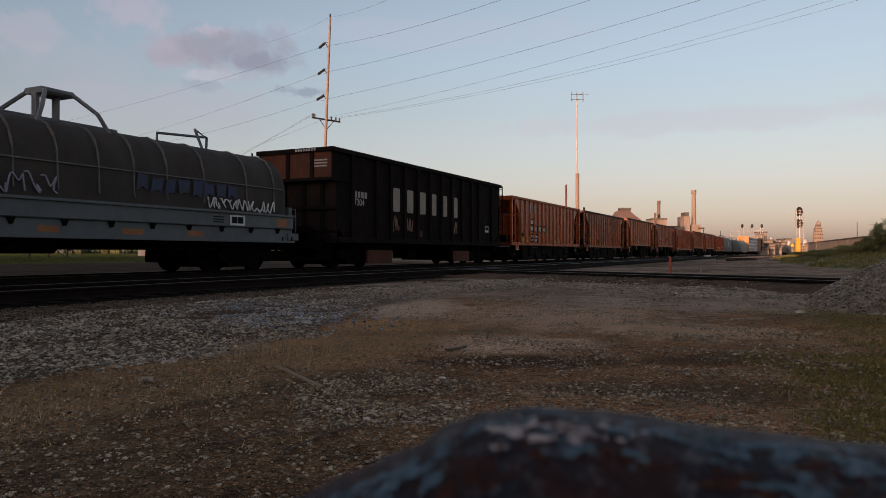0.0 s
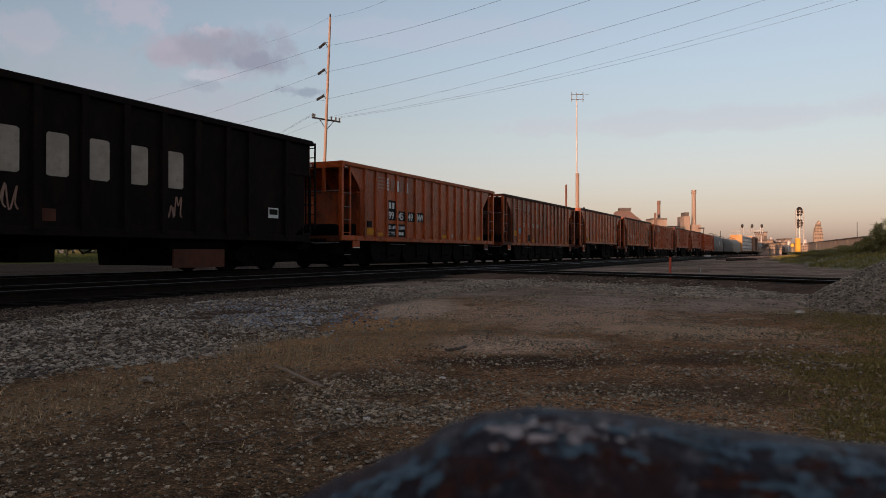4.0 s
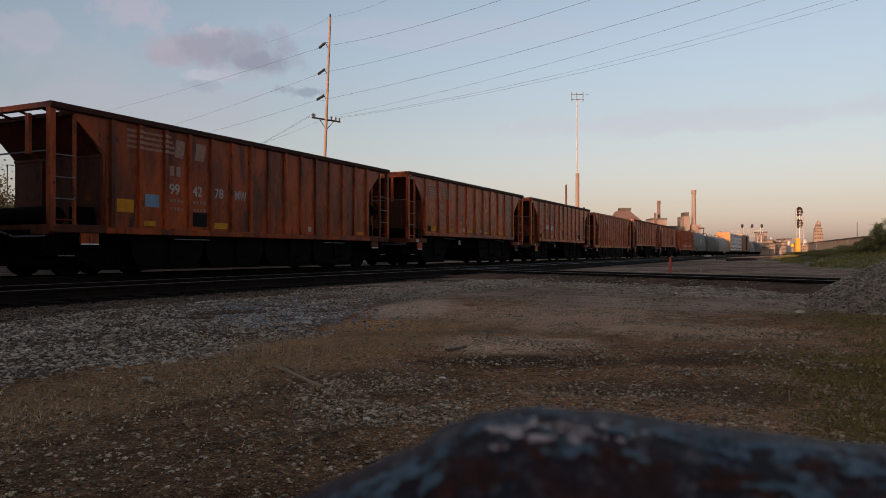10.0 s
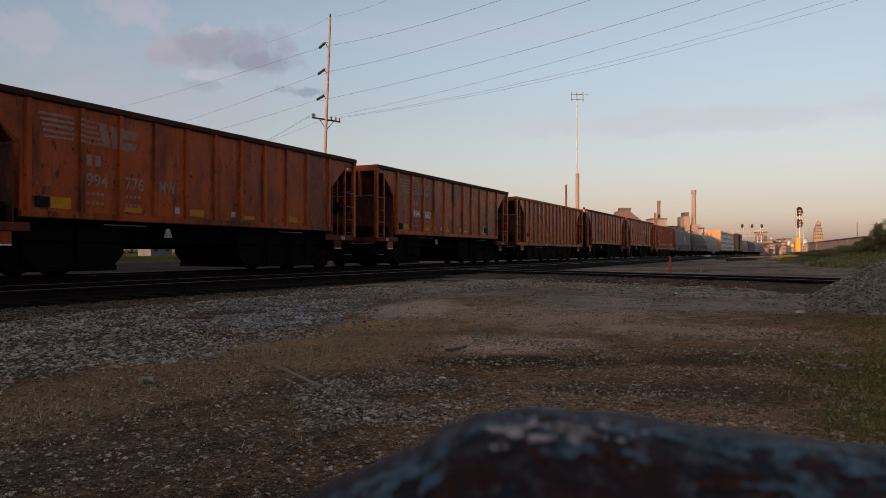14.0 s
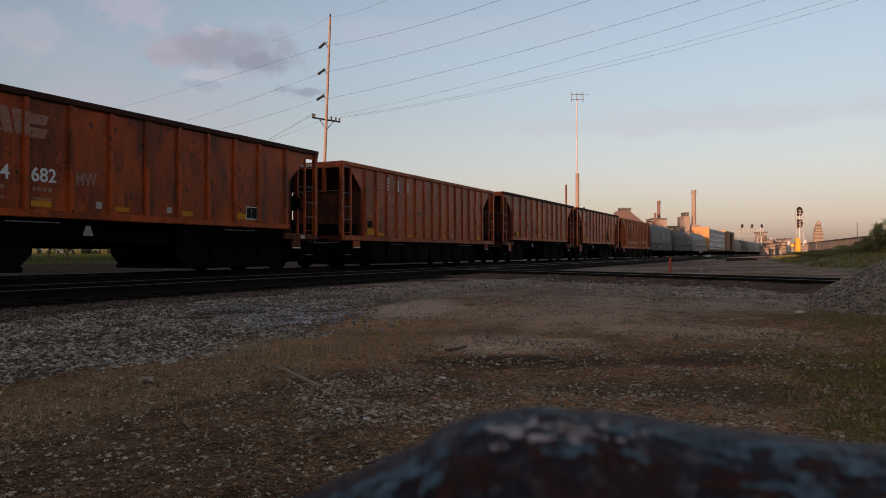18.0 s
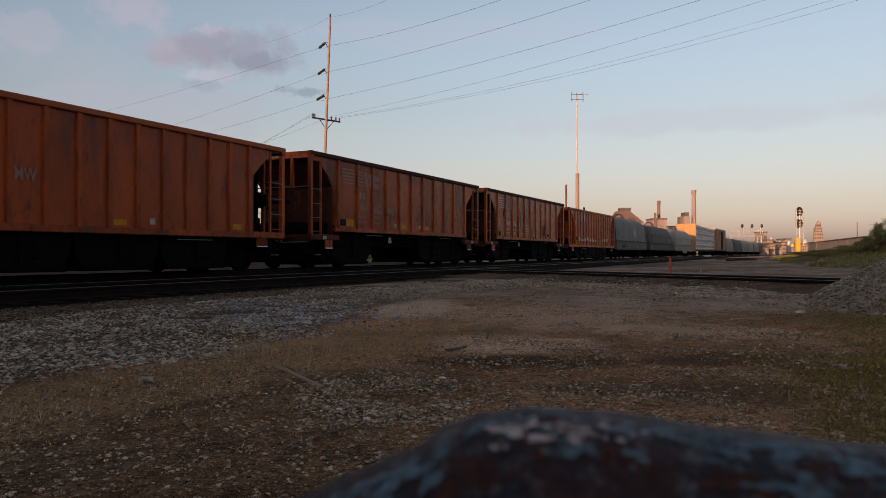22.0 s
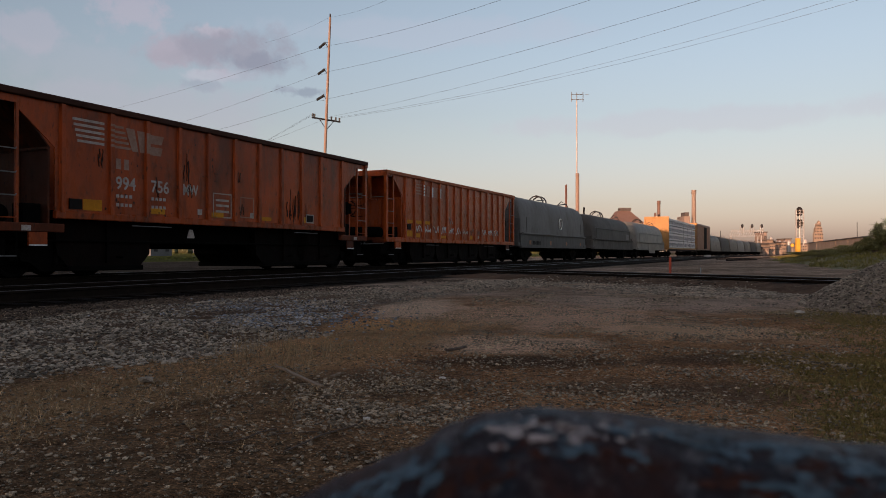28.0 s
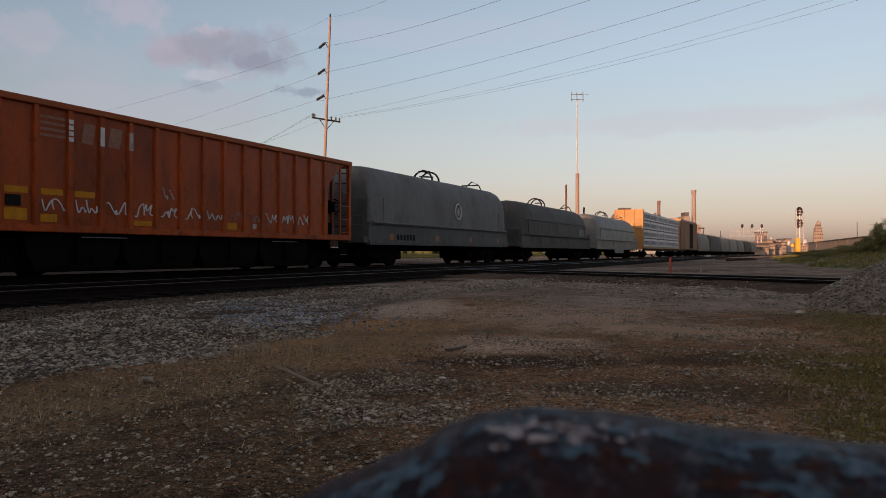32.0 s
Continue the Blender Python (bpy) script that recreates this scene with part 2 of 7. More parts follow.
POLEW = material("weathered_pole_wood", (0.30, 0.215, 0.17), (0.24, 0.165, 0.13), (0.16, 0.11, 0.085), 1.2, (6, 6, 0.5), 0.85, 0, 0.3, 30, 0.5)
DARKMETAL = material("dark_fitting_metal", (0.03, 0.03, 0.032), (0.02, 0.02, 0.02), None, 3, rough=0.6, metal=0.3)
SHORTP = material("dark_red_brown_pole", (0.15, 0.075, 0.055), (0.11, 0.055, 0.042), (0.07, 0.04, 0.03), 1.2, (6, 6, 0.5), 0.85, 0, 0.3, 30, 0.5)
INSUL = material("grey_polymer_insulator", (0.035, 0.04, 0.045), (0.025, 0.028, 0.03), None, 3, rough=0.5)
MASTP = material("pale_mast_paint", (0.52, 0.47, 0.44), (0.42, 0.37, 0.35), (0.30, 0.25, 0.22), 1.5, (1, 1, 0.2), 0.6, bump=0.05)
GALV = material("galvanised_steel", (0.5, 0.49, 0.47), (0.4, 0.39, 0.38), (0.25, 0.22, 0.2), 1.5, rough=0.5, metal=0.2, bump=0.05)
CONCRETE = material("pinkish_concrete", (0.29, 0.225, 0.185), (0.25, 0.19, 0.155), (0.18, 0.13, 0.11), 0.08, (1, 1, 0.4), 0.85, 0, 0.15, 1.5, 0.5)
BRICKRED = material("far_red_brick", (0.20, 0.125, 0.10), (0.17, 0.105, 0.085), (0.12, 0.075, 0.06), 0.1, (1, 1, 0.6), 0.9, 0, 0.1, 1.5, 0.5)
TANWALL = material("far_tan_cladding", (0.30, 0.23, 0.175), (0.25, 0.19, 0.145), (0.17, 0.125, 0.10), 0.1, (1, 1, 0.6), 0.8, 0, 0.1, 1.5, 0.5)
ROOFD = material("dark_far_roof", (0.10, 0.085, 0.075), (0.08, 0.065, 0.06), None, 0.3, rough=0.8)
PANE = material("dark_far_glass", (0.04, 0.045, 0.05), (0.03, 0.035, 0.04), None, 0.5, rough=0.2, bump=0)
REDP = material("red_orange_stake_paint", (0.55, 0.09, 0.035), (0.42, 0.06, 0.025), (0.2, 0.05, 0.03), 6, rough=0.7)
SIGY = material("yellow_sign_and_sun_tint", (0.75, 0.42, 0.05), (0.65, 0.34, 0.04), None, 3, rough=0.5)
STONE = material("grey_ballast_stone", (0.265, 0.219, 0.170), (0.165, 0.135, 0.105), (0.36, 0.305, 0.245), 3.0, rough=0.9, bump=0.3, fine=50, vary=0.25, spec=0.15)
PEBBLE = material("brown_grey_pebble", (0.325, 0.25, 0.175), (0.175, 0.13, 0.088), (0.48, 0.385, 0.285), 6.0, rough=0.9, bump=0.3, fine=80, vary=0.25, spec=0.12)
STONE_DIRTY = material("oily_brown_ballast", (0.115, 0.083, 0.060), (0.06, 0.044, 0.033), (0.20, 0.152, 0.115), 3.0, rough=0.9, bump=0.3, fine=50, vary=0.25, spec=0.12)
STONE_BLUE = material("fresh_blue_grey_stone", (0.26, 0.27, 0.295), (0.145, 0.152, 0.17), (0.42, 0.425, 0.45), 3.0, rough=0.9, bump=0.3, fine=50, vary=0.25, spec=0.15)
LEAF = material("dull_green_leaf", (0.068, 0.074, 0.026), (0.052, 0.058, 0.022), (0.09, 0.078, 0.034), 1.2, rough=0.8, bump=0)
DRY = material("dry_straw_grass", (0.37, 0.25, 0.135), (0.26, 0.175, 0.095), (0.15, 0.10, 0.05), 0.9, rough=0.9, bump=0)
BARK = material("grey_brown_stick", (0.12, 0.08, 0.055), (0.085, 0.056, 0.04), None, 4, rough=0.9)
PLAINW = material("plain_grey_wall", (0.3, 0.28, 0.26), (0.26, 0.24, 0.22), None, 0.3, rough=0.9)


def fleck(m, lo, hi):
    """Lets each loose island of a joined mesh take its own tone."""
    nt = m.node_tree
    h = next(n for n in nt.nodes if n.type == "HUE_SAT")
    g = nt.nodes.new("ShaderNodeNewGeometry")
    r = nt.nodes.new("ShaderNodeMapRange")
    nt.links.new(g.outputs["Random Per Island"], r.inputs["Value"])
    r.inputs["To Min"].default_value, r.inputs["To Max"].default_value = lo, hi
    old = h.inputs["Value"].links[0].from_socket
    mu = nt.nodes.new("ShaderNodeMath"); mu.operation = "MULTIPLY"
    nt.links.new(old, mu.inputs[0]); nt.links.new(r.outputs[0], mu.inputs[1])
    nt.links.new(mu.outputs[0], h.inputs["Value"])


fleck(STONE, 0.25, 1.95)
fleck(STONE_DIRTY, 0.3, 1.8)
fleck(STONE_BLUE, 0.3, 1.6)
fleck(PEBBLE, 0.3, 1.65)
fleck(LEAF, 0.65, 1.35)
fleck(DRY, 0.6, 1.4)
BUSH = material("olive_bush_leaf", (0.205, 0.195, 0.070), (0.165, 0.158, 0.057), (0.22, 0.175, 0.075), 1.2, rough=0.85, bump=0)
fleck(BUSH, 0.7, 1.3)

# ---- mesh helpers ----


class M:
    """A mesh in the making: points and faces."""

    def __init__(self):
        self.v, self.f = [], []

    def add(self, vs, fs):
        n = len(self.v)
        self.v += [tuple(p) for p in vs]
        self.f += [tuple(i + n for i in q) for q in fs]
        return self

    def box(self, x0, x1, y0, y1, z0, z1, c=0.0):
        """A box; c: chamfer of its edges along x (and of its y-z corners)."""
        if c:
            prof = [(y0 + c, z0), (y1 - c, z0), (y1, z0 + c), (y1, z1 - c), (y1 - c, z1), (y0 + c, z1), (y0, z1 - c), (y0, z0 + c)]
            return self.sweep(prof, x0, x1)
        vs = [(x, y, z) for x in (x0, x1) for y in (y0, y1) for z in (z0, z1)]
        return self.add(vs, [(0, 1, 3, 2), (4, 6, 7, 5), (0, 4, 5, 1), (2, 3, 7, 6), (0, 2, 6, 4), (1, 5, 7, 3)])

    def sweep(self, prof, x0, x1):
        """A y-z outline drawn out along x."""
        n = len(prof)
        vs = [(x0, y, z) for y, z in prof] + [(x1, y, z) for y, z in prof]
        fs = [(i, (i + 1) % n, n + (i + 1) % n, n + i) for i in range(n)]
        return self.add(vs, fs + [tuple(reversed(range(n))), tuple(range(n, 2 * n))])

    def slab(self, prof, y0, y1):
        """An x-z outline drawn out along y."""
        n = len(prof)
        vs = [(x, y0, z) for x, z in prof] + [(x, y1, z) for x, z in prof]
        fs = [(i, (i + 1) % n, n + (i + 1) % n, n + i) for i in range(n)]
        return self.add(vs, fs + [tuple(range(n)), tuple(reversed(range(n, 2 * n)))])

    def rod(self, p, q, r0, r1=None, n=8):
        p, q = Vector(p), Vector(q)
        r1 = r0 if r1 is None else r1
        d = (q - p).normalized()
        u = d.cross(Vector((0, 0, 1)) if abs(d.z) < 0.9 else Vector((1, 0, 0))).normalized()
        w = d.cross(u)
        vs = []
        for c0, r in ((p, r0), (q, r1)):
            vs += [c0 + (u * math.cos(k) + w * math.sin(k)) * r for k in (2 * math.pi * (i + 0.5) / n for i in range(n))]
        fs = [(i, (i + 1) % n, n + (i + 1) % n, n + i) for i in range(n)]
        return self.add(vs, fs + [tuple(reversed(range(n))), tuple(range(n, 2 * n))])

    def path(self, pts, r, n=6):
        """A bent rod of one piece through the points."""
        pts = [Vector(p) for p in pts]
        k0 = len(self.v)
        u = None
        for i, p in enumerate(pts):
            d = (pts[min(i + 1, len(pts) - 1)] - pts[max(i - 1, 0)]).normalized()
            if u is None:
                u = d.cross(Vector((0, 0, 1)) if abs(d.z) < 0.9 else Vector((1, 0, 0)))
            u = u - d * u.dot(d)
            if u.length < 1e-4:
                u = d.orthogonal()
            u.normalize()
            w = d.cross(u)
            self.v += [tuple(p + (u * math.cos(k) + w * math.sin(k)) * r) for k in (2 * math.pi * (q + 0.5) / n for q in range(n))]
        for i in range(len(pts) - 1):
            a_ = k0 + i * n
            self.f += [(a_ + q, a_ + (q + 1) % n, a_ + n + (q + 1) % n, a_ + n + q) for q in range(n)]
        self.f += [tuple(k0 + q for q in reversed(range(n))), tuple(k0 + (len(pts) - 1) * n + q for q in range(n))]
        return self

    def turn(self, prof, centre=(0, 0, 0), axis="z", n=16):
        """An outline of (radius, height) turned round an axis."""
        k = len(prof)
        vs = []
        for i in range(n):
            a_ = 2 * math.pi * i / n
            for r, h in prof:
                x, y, z = r * math.cos(a_), r * math.sin(a_), h
                if axis == "y":
                    x, y, z = x, h, y
                if axis == "x":
                    x, y, z = h, x, y
                vs.append((x + centre[0], y + centre[1], z + centre[2]))
        fs = [(i * k + j, ((i + 1) % n) * k + j, ((i + 1) % n) * k + j + 1, i * k + j + 1) for i in range(n) for j in range(k - 1)]
        fs += [tuple(i * k for i in reversed(range(n))), tuple(i * k + k - 1 for i in range(n))]
        return self.add(vs, fs)

    def mesh(self, name, mat_, smooth=0):
        me = bpy.data.meshes.new(name)
        me.from_pydata(self.v, [], self.f)
        bm = bmesh.new()
        bm.from_mesh(me)
        bmesh.ops.recalc_face_normals(bm, faces=bm.faces) if len(self.f) < 60000 else None
        bm.to_mesh(me)
        bm.free()
        me.materials.append(mat_)
        if smooth:
            me.shade_smooth()
            me.set_sharp_from_angle(angle=radians(smooth))
        return me


def part(name, m, mat_, parent, label="", smooth=0):
    ob = new(name, m.mesh(name, mat_, smooth))
    ob.parent = parent
    return tagged(ob, label) if label else ob


def alike(name, ob, parent, at):
    """Another part on the same mesh, moved by at."""
    o = new(name, ob.data)
    o.parent = parent
    o.location = at
    return o


def thing(name, label, category, group="", at=None):
    ob = new(name)
    ob.empty_display_size = 0.2
    if at is not None:
        ob.matrix_world = at
    return tagged(ob, label, category, group)


def lettering(name, text, size, parent, at, mat_, sx=1.0):
    """Writing in the built-in font on a side that faces -y."""
    cu = bpy.data.curves.new(name, "FONT")
    cu.body, cu.size, cu.extrude, cu.offset = text, size, 0.002, size * 0.018
    tmp = bpy.data.objects.new(name, cu)
    scene.collection.objects.link(tmp)
    bpy.context.view_layer.update()
    me = bpy.data.meshes.new_from_object(tmp)
    bpy.data.objects.remove(tmp)
    me.materials.clear()
    me.materials.append(mat_)
    for v in me.vertices:
        v.co = (v.co.x * sx, -v.co.z, v.co.y)
    ob = new(name, me)
    ob.parent, ob.location = parent, at
    return ob


# ---- the plan: tracks in (s along, w across) ----
TH = math.atan(618.0 / F)
DX, DY = math.sin(TH), math.cos(TH)
W_TRAIN, W_FRONT, RAIL = 15.35, 10.43, 0.17
BEND, RADIUS = 60.0, 3500.0


def on_track(s, w, z=0.0):
    """The pose on a line w metres from the eye's line, s metres along it; the line bends gently to the right far off."""
    over, turn_ = 0.0, 0.0
    if s > BEND:
        over, turn_ = (s - BEND) ** 2 / (2 * RADIUS), (s - BEND) / RADIUS
    x, y = s * DX - (w - over) * DY, s * DY + (w - over) * DX
    return Matrix.Translation((x, y, z)) @ Matrix.Rotation(math.atan2(DY, DX) - turn_, 4, "Z")


def spot(px, py, depth):
    """A place at a depth along the line of sight."""
    return Vector(((px - CX) / F * depth, depth, EYE + (HY - py) / F * depth))


def run(t):
    """How far the train has come by t seconds."""
    u = t / 10.0
    return 40.42 * u + 3.77 * u ** 2 - 1.55 * u ** 3 + 0.184 * u ** 4


TRAIN = []
WHEELS = []

# ---- ground ----


def ground():
    m = M()
    rings = [0.25 * 1.09 ** i for i in range(112)]
    n = 128
    m.v.append((0, 0, -0.01))
    for r in rings:
        for i in range(n):
            a_ = 2 * math.pi * i / n
            x, y = r * math.sin(a_), r * math.cos(a_)
            w = -x * DY + y * DX
            h = 0.05 * noise.noise((x * 0.5, y * 0.5, 0)) + 0.025 * noise.noise((x * 1.7, y * 1.7, 3))
            h *= min(1.0, max(0.0, (8.6 - w) / 1.5)) * min(1.0, r / 2.0)
            m.v.append((x, y, h - 0.01))
    m.f += [(0, 1 + (i + 1) % n, 1 + i) for i in range(n)]
    for k in range(len(rings) - 1):
        b0, b1 = 1 + k * n, 1 + (k + 1) * n
        m.f += [(b0 + i, b0 + (i + 1) % n, b1 + (i + 1) % n, b1 + i) for i in range(n)]
    ob = new("ground", m.mesh("ground", GROUND, 60))
    tagged(ob, "bare brown dirt and gravel yard with dry grass patches", "ground", kind="structure")


def ground_material():
    m = bpy.data.materials.new("yard_dirt_and_gravel")
    m.use_nodes = True
    nt = m.node_tree
    N, L = nt.nodes.new, nt.links.new
    b = nt.nodes["Principled BSDF"]
    b.inputs["Roughness"].default_value, b.inputs["Specular IOR Level"].default_value = 0.95, 0.03
    geo = N("ShaderNodeNewGeometry")
    rot = N("ShaderNodeVectorRotate")
    rot.rotation_type = "Z_AXIS"
    rot.inputs["Angle"].default_value = -(math.pi / 2 - TH)
    L(geo.outputs["Position"], rot.inputs["Vector"])   # x along the tracks, y across
    sep = N("ShaderNodeSeparateXYZ")
    L(rot.outputs[0], sep.inputs[0])

    def nz(sc, det=5.0, rg=0.6, stretch=None):
        n = N("ShaderNodeTexNoise")
        n.inputs["Scale"].default_value, n.inputs["Detail"].default_value, n.inputs["Roughness"].default_value = sc, det, rg
        src = rot.outputs[0]
        if stretch:
            mp = N("ShaderNodeMapping"); mp.inputs["Scale"].default_value = stretch
            L(src, mp.inputs[0]); src = mp.outputs[0]
        L(src, n.inputs["Vector"])
        return n.outputs["Fac"]

    def rng(src, lo, hi, a_=0.0, b_=1.0):
        r = N("ShaderNodeMapRange"); r.interpolation_type = "SMOOTHSTEP"
        L(src, r.inputs["Value"])
        for key, val in zip(("From Min", "From Max", "To Min", "To Max"), (lo, hi, a_, b_)):
            r.inputs[key].default_value = val
        return r.outputs[0]

    def math_(op, a_, b_):
        x = N("ShaderNodeMath"); x.operation = op
        for i, v in enumerate((a_, b_)):
            if isinstance(v, (int, float)):
                x.inputs[i].default_value = v
            else:
                L(v, x.inputs[i])
        return x.outputs[0]

    def mix(fac, a_, b_):
        x = N("ShaderNodeMix"); x.data_type = "RGBA"
        L(fac, x.inputs[0])
        for i, v in ((6, a_), (7, b_)):
            if isinstance(v, tuple):
                x.inputs[i].default_value = (*v, 1)
            else:
                L(v, x.inputs[i])
        return x.outputs[2]

    vor = N("ShaderNodeTexVoronoi")
    vor.inputs["Scale"].default_value = 55.0
    L(rot.outputs[0], vor.inputs["Vector"])
    pebble = N("ShaderNodeSeparateColor")
    L(vor.outputs["Color"], pebble.inputs[0])
    grav = mix(pebble.outputs[0], (0.045, 0.040, 0.036), (0.18, 0.158, 0.135))
    grav = mix(rng(nz(0.6), 0.4, 0.65, 0.0, 0.6), grav, (0.10, 0.076, 0.056))
    dirt = mix(rng(nz(0.45), 0.38, 0.62), (0.225, 0.140, 0.080), (0.37, 0.24, 0.145))
    dirt = mix(rng(nz(1.3, 8.0, 0.75), 0.50, 0.64, 0, 0.85), dirt, (0.117, 0.067, 0.037))
    dirt = mix(rng(nz(0.9, 6.0, 0.65, (0.35, 1, 1)), 0.53, 0.66, 0, 0.8), dirt, (0.40, 0.26, 0.14))
    dirt = mix(rng(nz(7.0, 6.0, 0.7), 0.56, 0.63, 0, 0.85), dirt, (0.107, 0.063, 0.037))
    dirt = mix(math_("MULTIPLY", rng(pebble.outputs[1], 0.74, 0.78), rng(nz(0.8), 0.38, 0.55, 0.0, 0.6)), dirt, (0.46, 0.36, 0.25))
    dirt = mix(rng(nz(0.33, 5.0, 0.6, (0.5, 1, 1)), 0.60, 0.72, 0, 0.6), dirt, (0.52, 0.385, 0.255))
    # worn sandy spots in the yard
    for bx, by, rx, ry, tone in ((-0.36, 9.3, 0.95, 2.6, (0.64, 0.58, 0.50)), (-0.50, 7.05, 1.1, 0.8, (0.62, 0.40, 0.20)), (0.55, 5.6, 1.0, 0.75, (0.62, 0.53, 0.44)), (0.48, 4.68, 0.95, 0.42, (0.055, 0.04, 0.03)), (1.75, 4.7, 0.8, 0.35, (0.10, 0.075, 0.055)), (0.1, 6.5, 0.9, 0.22, (0.08, 0.055, 0.038)), (-0.75, 6.35, 0.8, 0.2, (0.08, 0.055, 0.038)), (1.3, 3.7, 1.1, 0.5, (0.13, 0.10, 0.075)), (2.3, 6.6, 1.6, 1.1, (0.56, 0.46, 0.34)), (-0.5, 3.9, 1.1, 0.7, (0.13, 0.095, 0.07)), (-1.4, 2.4, 1.2, 0.6, (0.14, 0.10, 0.075)), (0.6, 2.6, 0.9, 0.4, (0.12, 0.075, 0.045)), (1.2, 8.2, 2.0, 2.4, (0.56, 0.46, 0.38)), (2.5, 4.1, 1.0, 1.5, (0.17, 0.145, 0.05)), (4.6, 8.0, 1.3, 1.9, (0.16, 0.145, 0.05)), (1.9, 2.9, 0.7, 0.8, (0.15, 0.13, 0.05)), (3.3, 10.2, 3.0, 2.2, (0.50, 0.44, 0.40))):
        sb_ = N("ShaderNodeVectorMath"); sb_.operation = "SUBTRACT"
        L(geo.outputs["Position"], sb_.inputs[0]); sb_.inputs[1].default_value = (bx, by, 0)
        sc_ = N("ShaderNodeVectorMath"); sc_.operation = "MULTIPLY"
        L(sb_.outputs[0], sc_.inputs[0]); sc_.inputs[1].default_value = (1 / rx, 1 / ry, 0)
        ln_ = N("ShaderNodeVectorMath"); ln_.operation = "LENGTH"
        L(sc_.outputs[0], ln_.inputs[0])
        edge = math_("ADD", ln_.outputs["Value"], math_("MULTIPLY", nz(2.6, 8.0, 0.75), 1.7))
        dirt = mix(rng(edge, 1.2, 1.75, 0.85, 0.0), dirt, tone)
    # greyer washed soil close by
    sp2 = N("ShaderNodeSeparateXYZ")
    L(geo.outputs["Position"], sp2.inputs[0])
    near = math_("ADD", sp2.outputs["Y"], math_("MULTIPLY", nz(1.2, 6.0, 0.7), 2.2))
    near = math_("MULTIPLY", rng(near, 5.6, 4.7), rng(sp2.outputs["X"], 0.35, -0.35))
    dirt = mix(math_("MULTIPLY", near, 0.72), dirt, mix(rng(nz(5.0, 7.0, 0.7), 0.4, 0.6), (0.09, 0.070, 0.048), (0.21, 0.165, 0.110)))
    straw = math_("ADD", sep.outputs["Y"], math_("MULTIPLY", nz(0.5, 4.0), 1.6))
    straw = math_("MULTIPLY", rng(straw, 3.05, 3.5), rng(straw, 4.75, 4.3))
    straw = math_("MULTIPLY", straw, rng(sep.outputs["X"], 7.6, 6.0))
    straw = math_("MULTIPLY", straw, rng(nz(2.5, 7.0, 0.7), 0.30, 0.48))
    dirt = mix(math_("MULTIPLY", straw, 0.65), dirt, (0.38, 0.285, 0.175))
    wobble = math_("ADD", sep.outputs["Y"], math_("MULTIPLY", nz(0.8, 6.0, 0.7), 1.2))
    wobble = math_("SUBTRACT", wobble, rng(sep.outputs["X"], 4.8, 8.2, 0.0, 1.25))
    band = rng(wobble, 4.05, 4.6)
    col = mix(band, dirt, grav)
    # paler compacted gravel further along the yard
    pale = mix(rng(nz(1.1, 7.0, 0.7), 0.38, 0.6), (0.49, 0.46, 0.425), (0.29, 0.275, 0.255))
    pale = mix(rng(nz(0.22, 7.0, 0.72), 0.44, 0.60, 0.0, 0.85), pale, (0.125, 0.118, 0.105))
    col = mix(rng(sep.outputs["X"], 8.0, 12.0, 0.0, 0.8), col, pale)
    # darker strip of ground behind the train
    back_strip = math_("MULTIPLY", rng(sep.outputs["Y"], 17.0, 18.5), rng(sep.outputs["Y"], 46.0, 42.0))
    back_strip = math_("MULTIPLY", back_strip, rng(sep.outputs["X"], 60.0, 40.0, 0.0, 0.86))
    col = mix(back_strip, col, (0.044, 0.037, 0.032))
    # oily track bed, blackened further: shade under the train is put in here
    oily_shade = math_("MULTIPLY", rng(sep.outputs["Y"], 8.3, 8.9), rng(sep.outputs["Y"], 17.8, 17.0))
    col = mix(math_("MULTIPLY", oily_shade, 0.95), col, (0.0045, 0.0036, 0.0032))
    far = mix(rng(nz(0.03), 0.4, 0.6), (0.085, 0.105, 0.026), (0.062, 0.085, 0.023))
    col = mix(rng(sep.outputs["Y"], 43.0, 46.0), col, far)
    fine = nz(60, 5.0, 0.7)
    hsv = N("ShaderNodeHueSaturation")
    L(col, hsv.inputs["Color"]); L(rng(fine, 0.3, 0.7, 0.75, 1.25), hsv.inputs["Value"])
    vo2 = N("ShaderNodeTexVoronoi")
    vo2.inputs["Scale"].default_value = 120.0
    L(rot.outputs[0], vo2.inputs["Vector"])
    pe2 = N("ShaderNodeSeparateColor")
    L(vo2.outputs["Color"], pe2.inputs[0])
    hs2 = N("ShaderNodeHueSaturation")
    L(hsv.outputs[0], hs2.inputs["Color"])
    speck = math_("MULTIPLY", rng(pebble.outputs[2], 0.0, 1.0, 0.5, 1.5), rng(pe2.outputs[0], 0.0, 1.0, 0.6, 1.4))
    mask = rng(nz(1.1, 7.0, 0.72), 0.40, 0.58, 0.12, 0.7)
    speck = math_("ADD", math_("MULTIPLY", math_("SUBTRACT", speck, 1.0), mask), 1.0)
    bright = math_("MULTIPLY", rng(pe2.outputs[1], 0.93, 0.95, 0.0, 1.1), rng(nz(2.0, 6.0, 0.7), 0.45, 0.6))
    L(math_("ADD", speck, bright), hs2.inputs["Value"])
    warm = N("ShaderNodeMix"); warm.data_type, warm.blend_type = "RGBA", "MULTIPLY"
    warm.inputs[0].default_value, warm.inputs[7].default_value = 1.0, (1.51, 1.19, 0.99, 1)
    L(hs2.outputs[0], warm.inputs[6])
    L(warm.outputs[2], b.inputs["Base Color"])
    bp = N("ShaderNodeBump")
    bp.inputs["Strength"].default_value, bp.inputs["Distance"].default_value = 0.9, 0.025
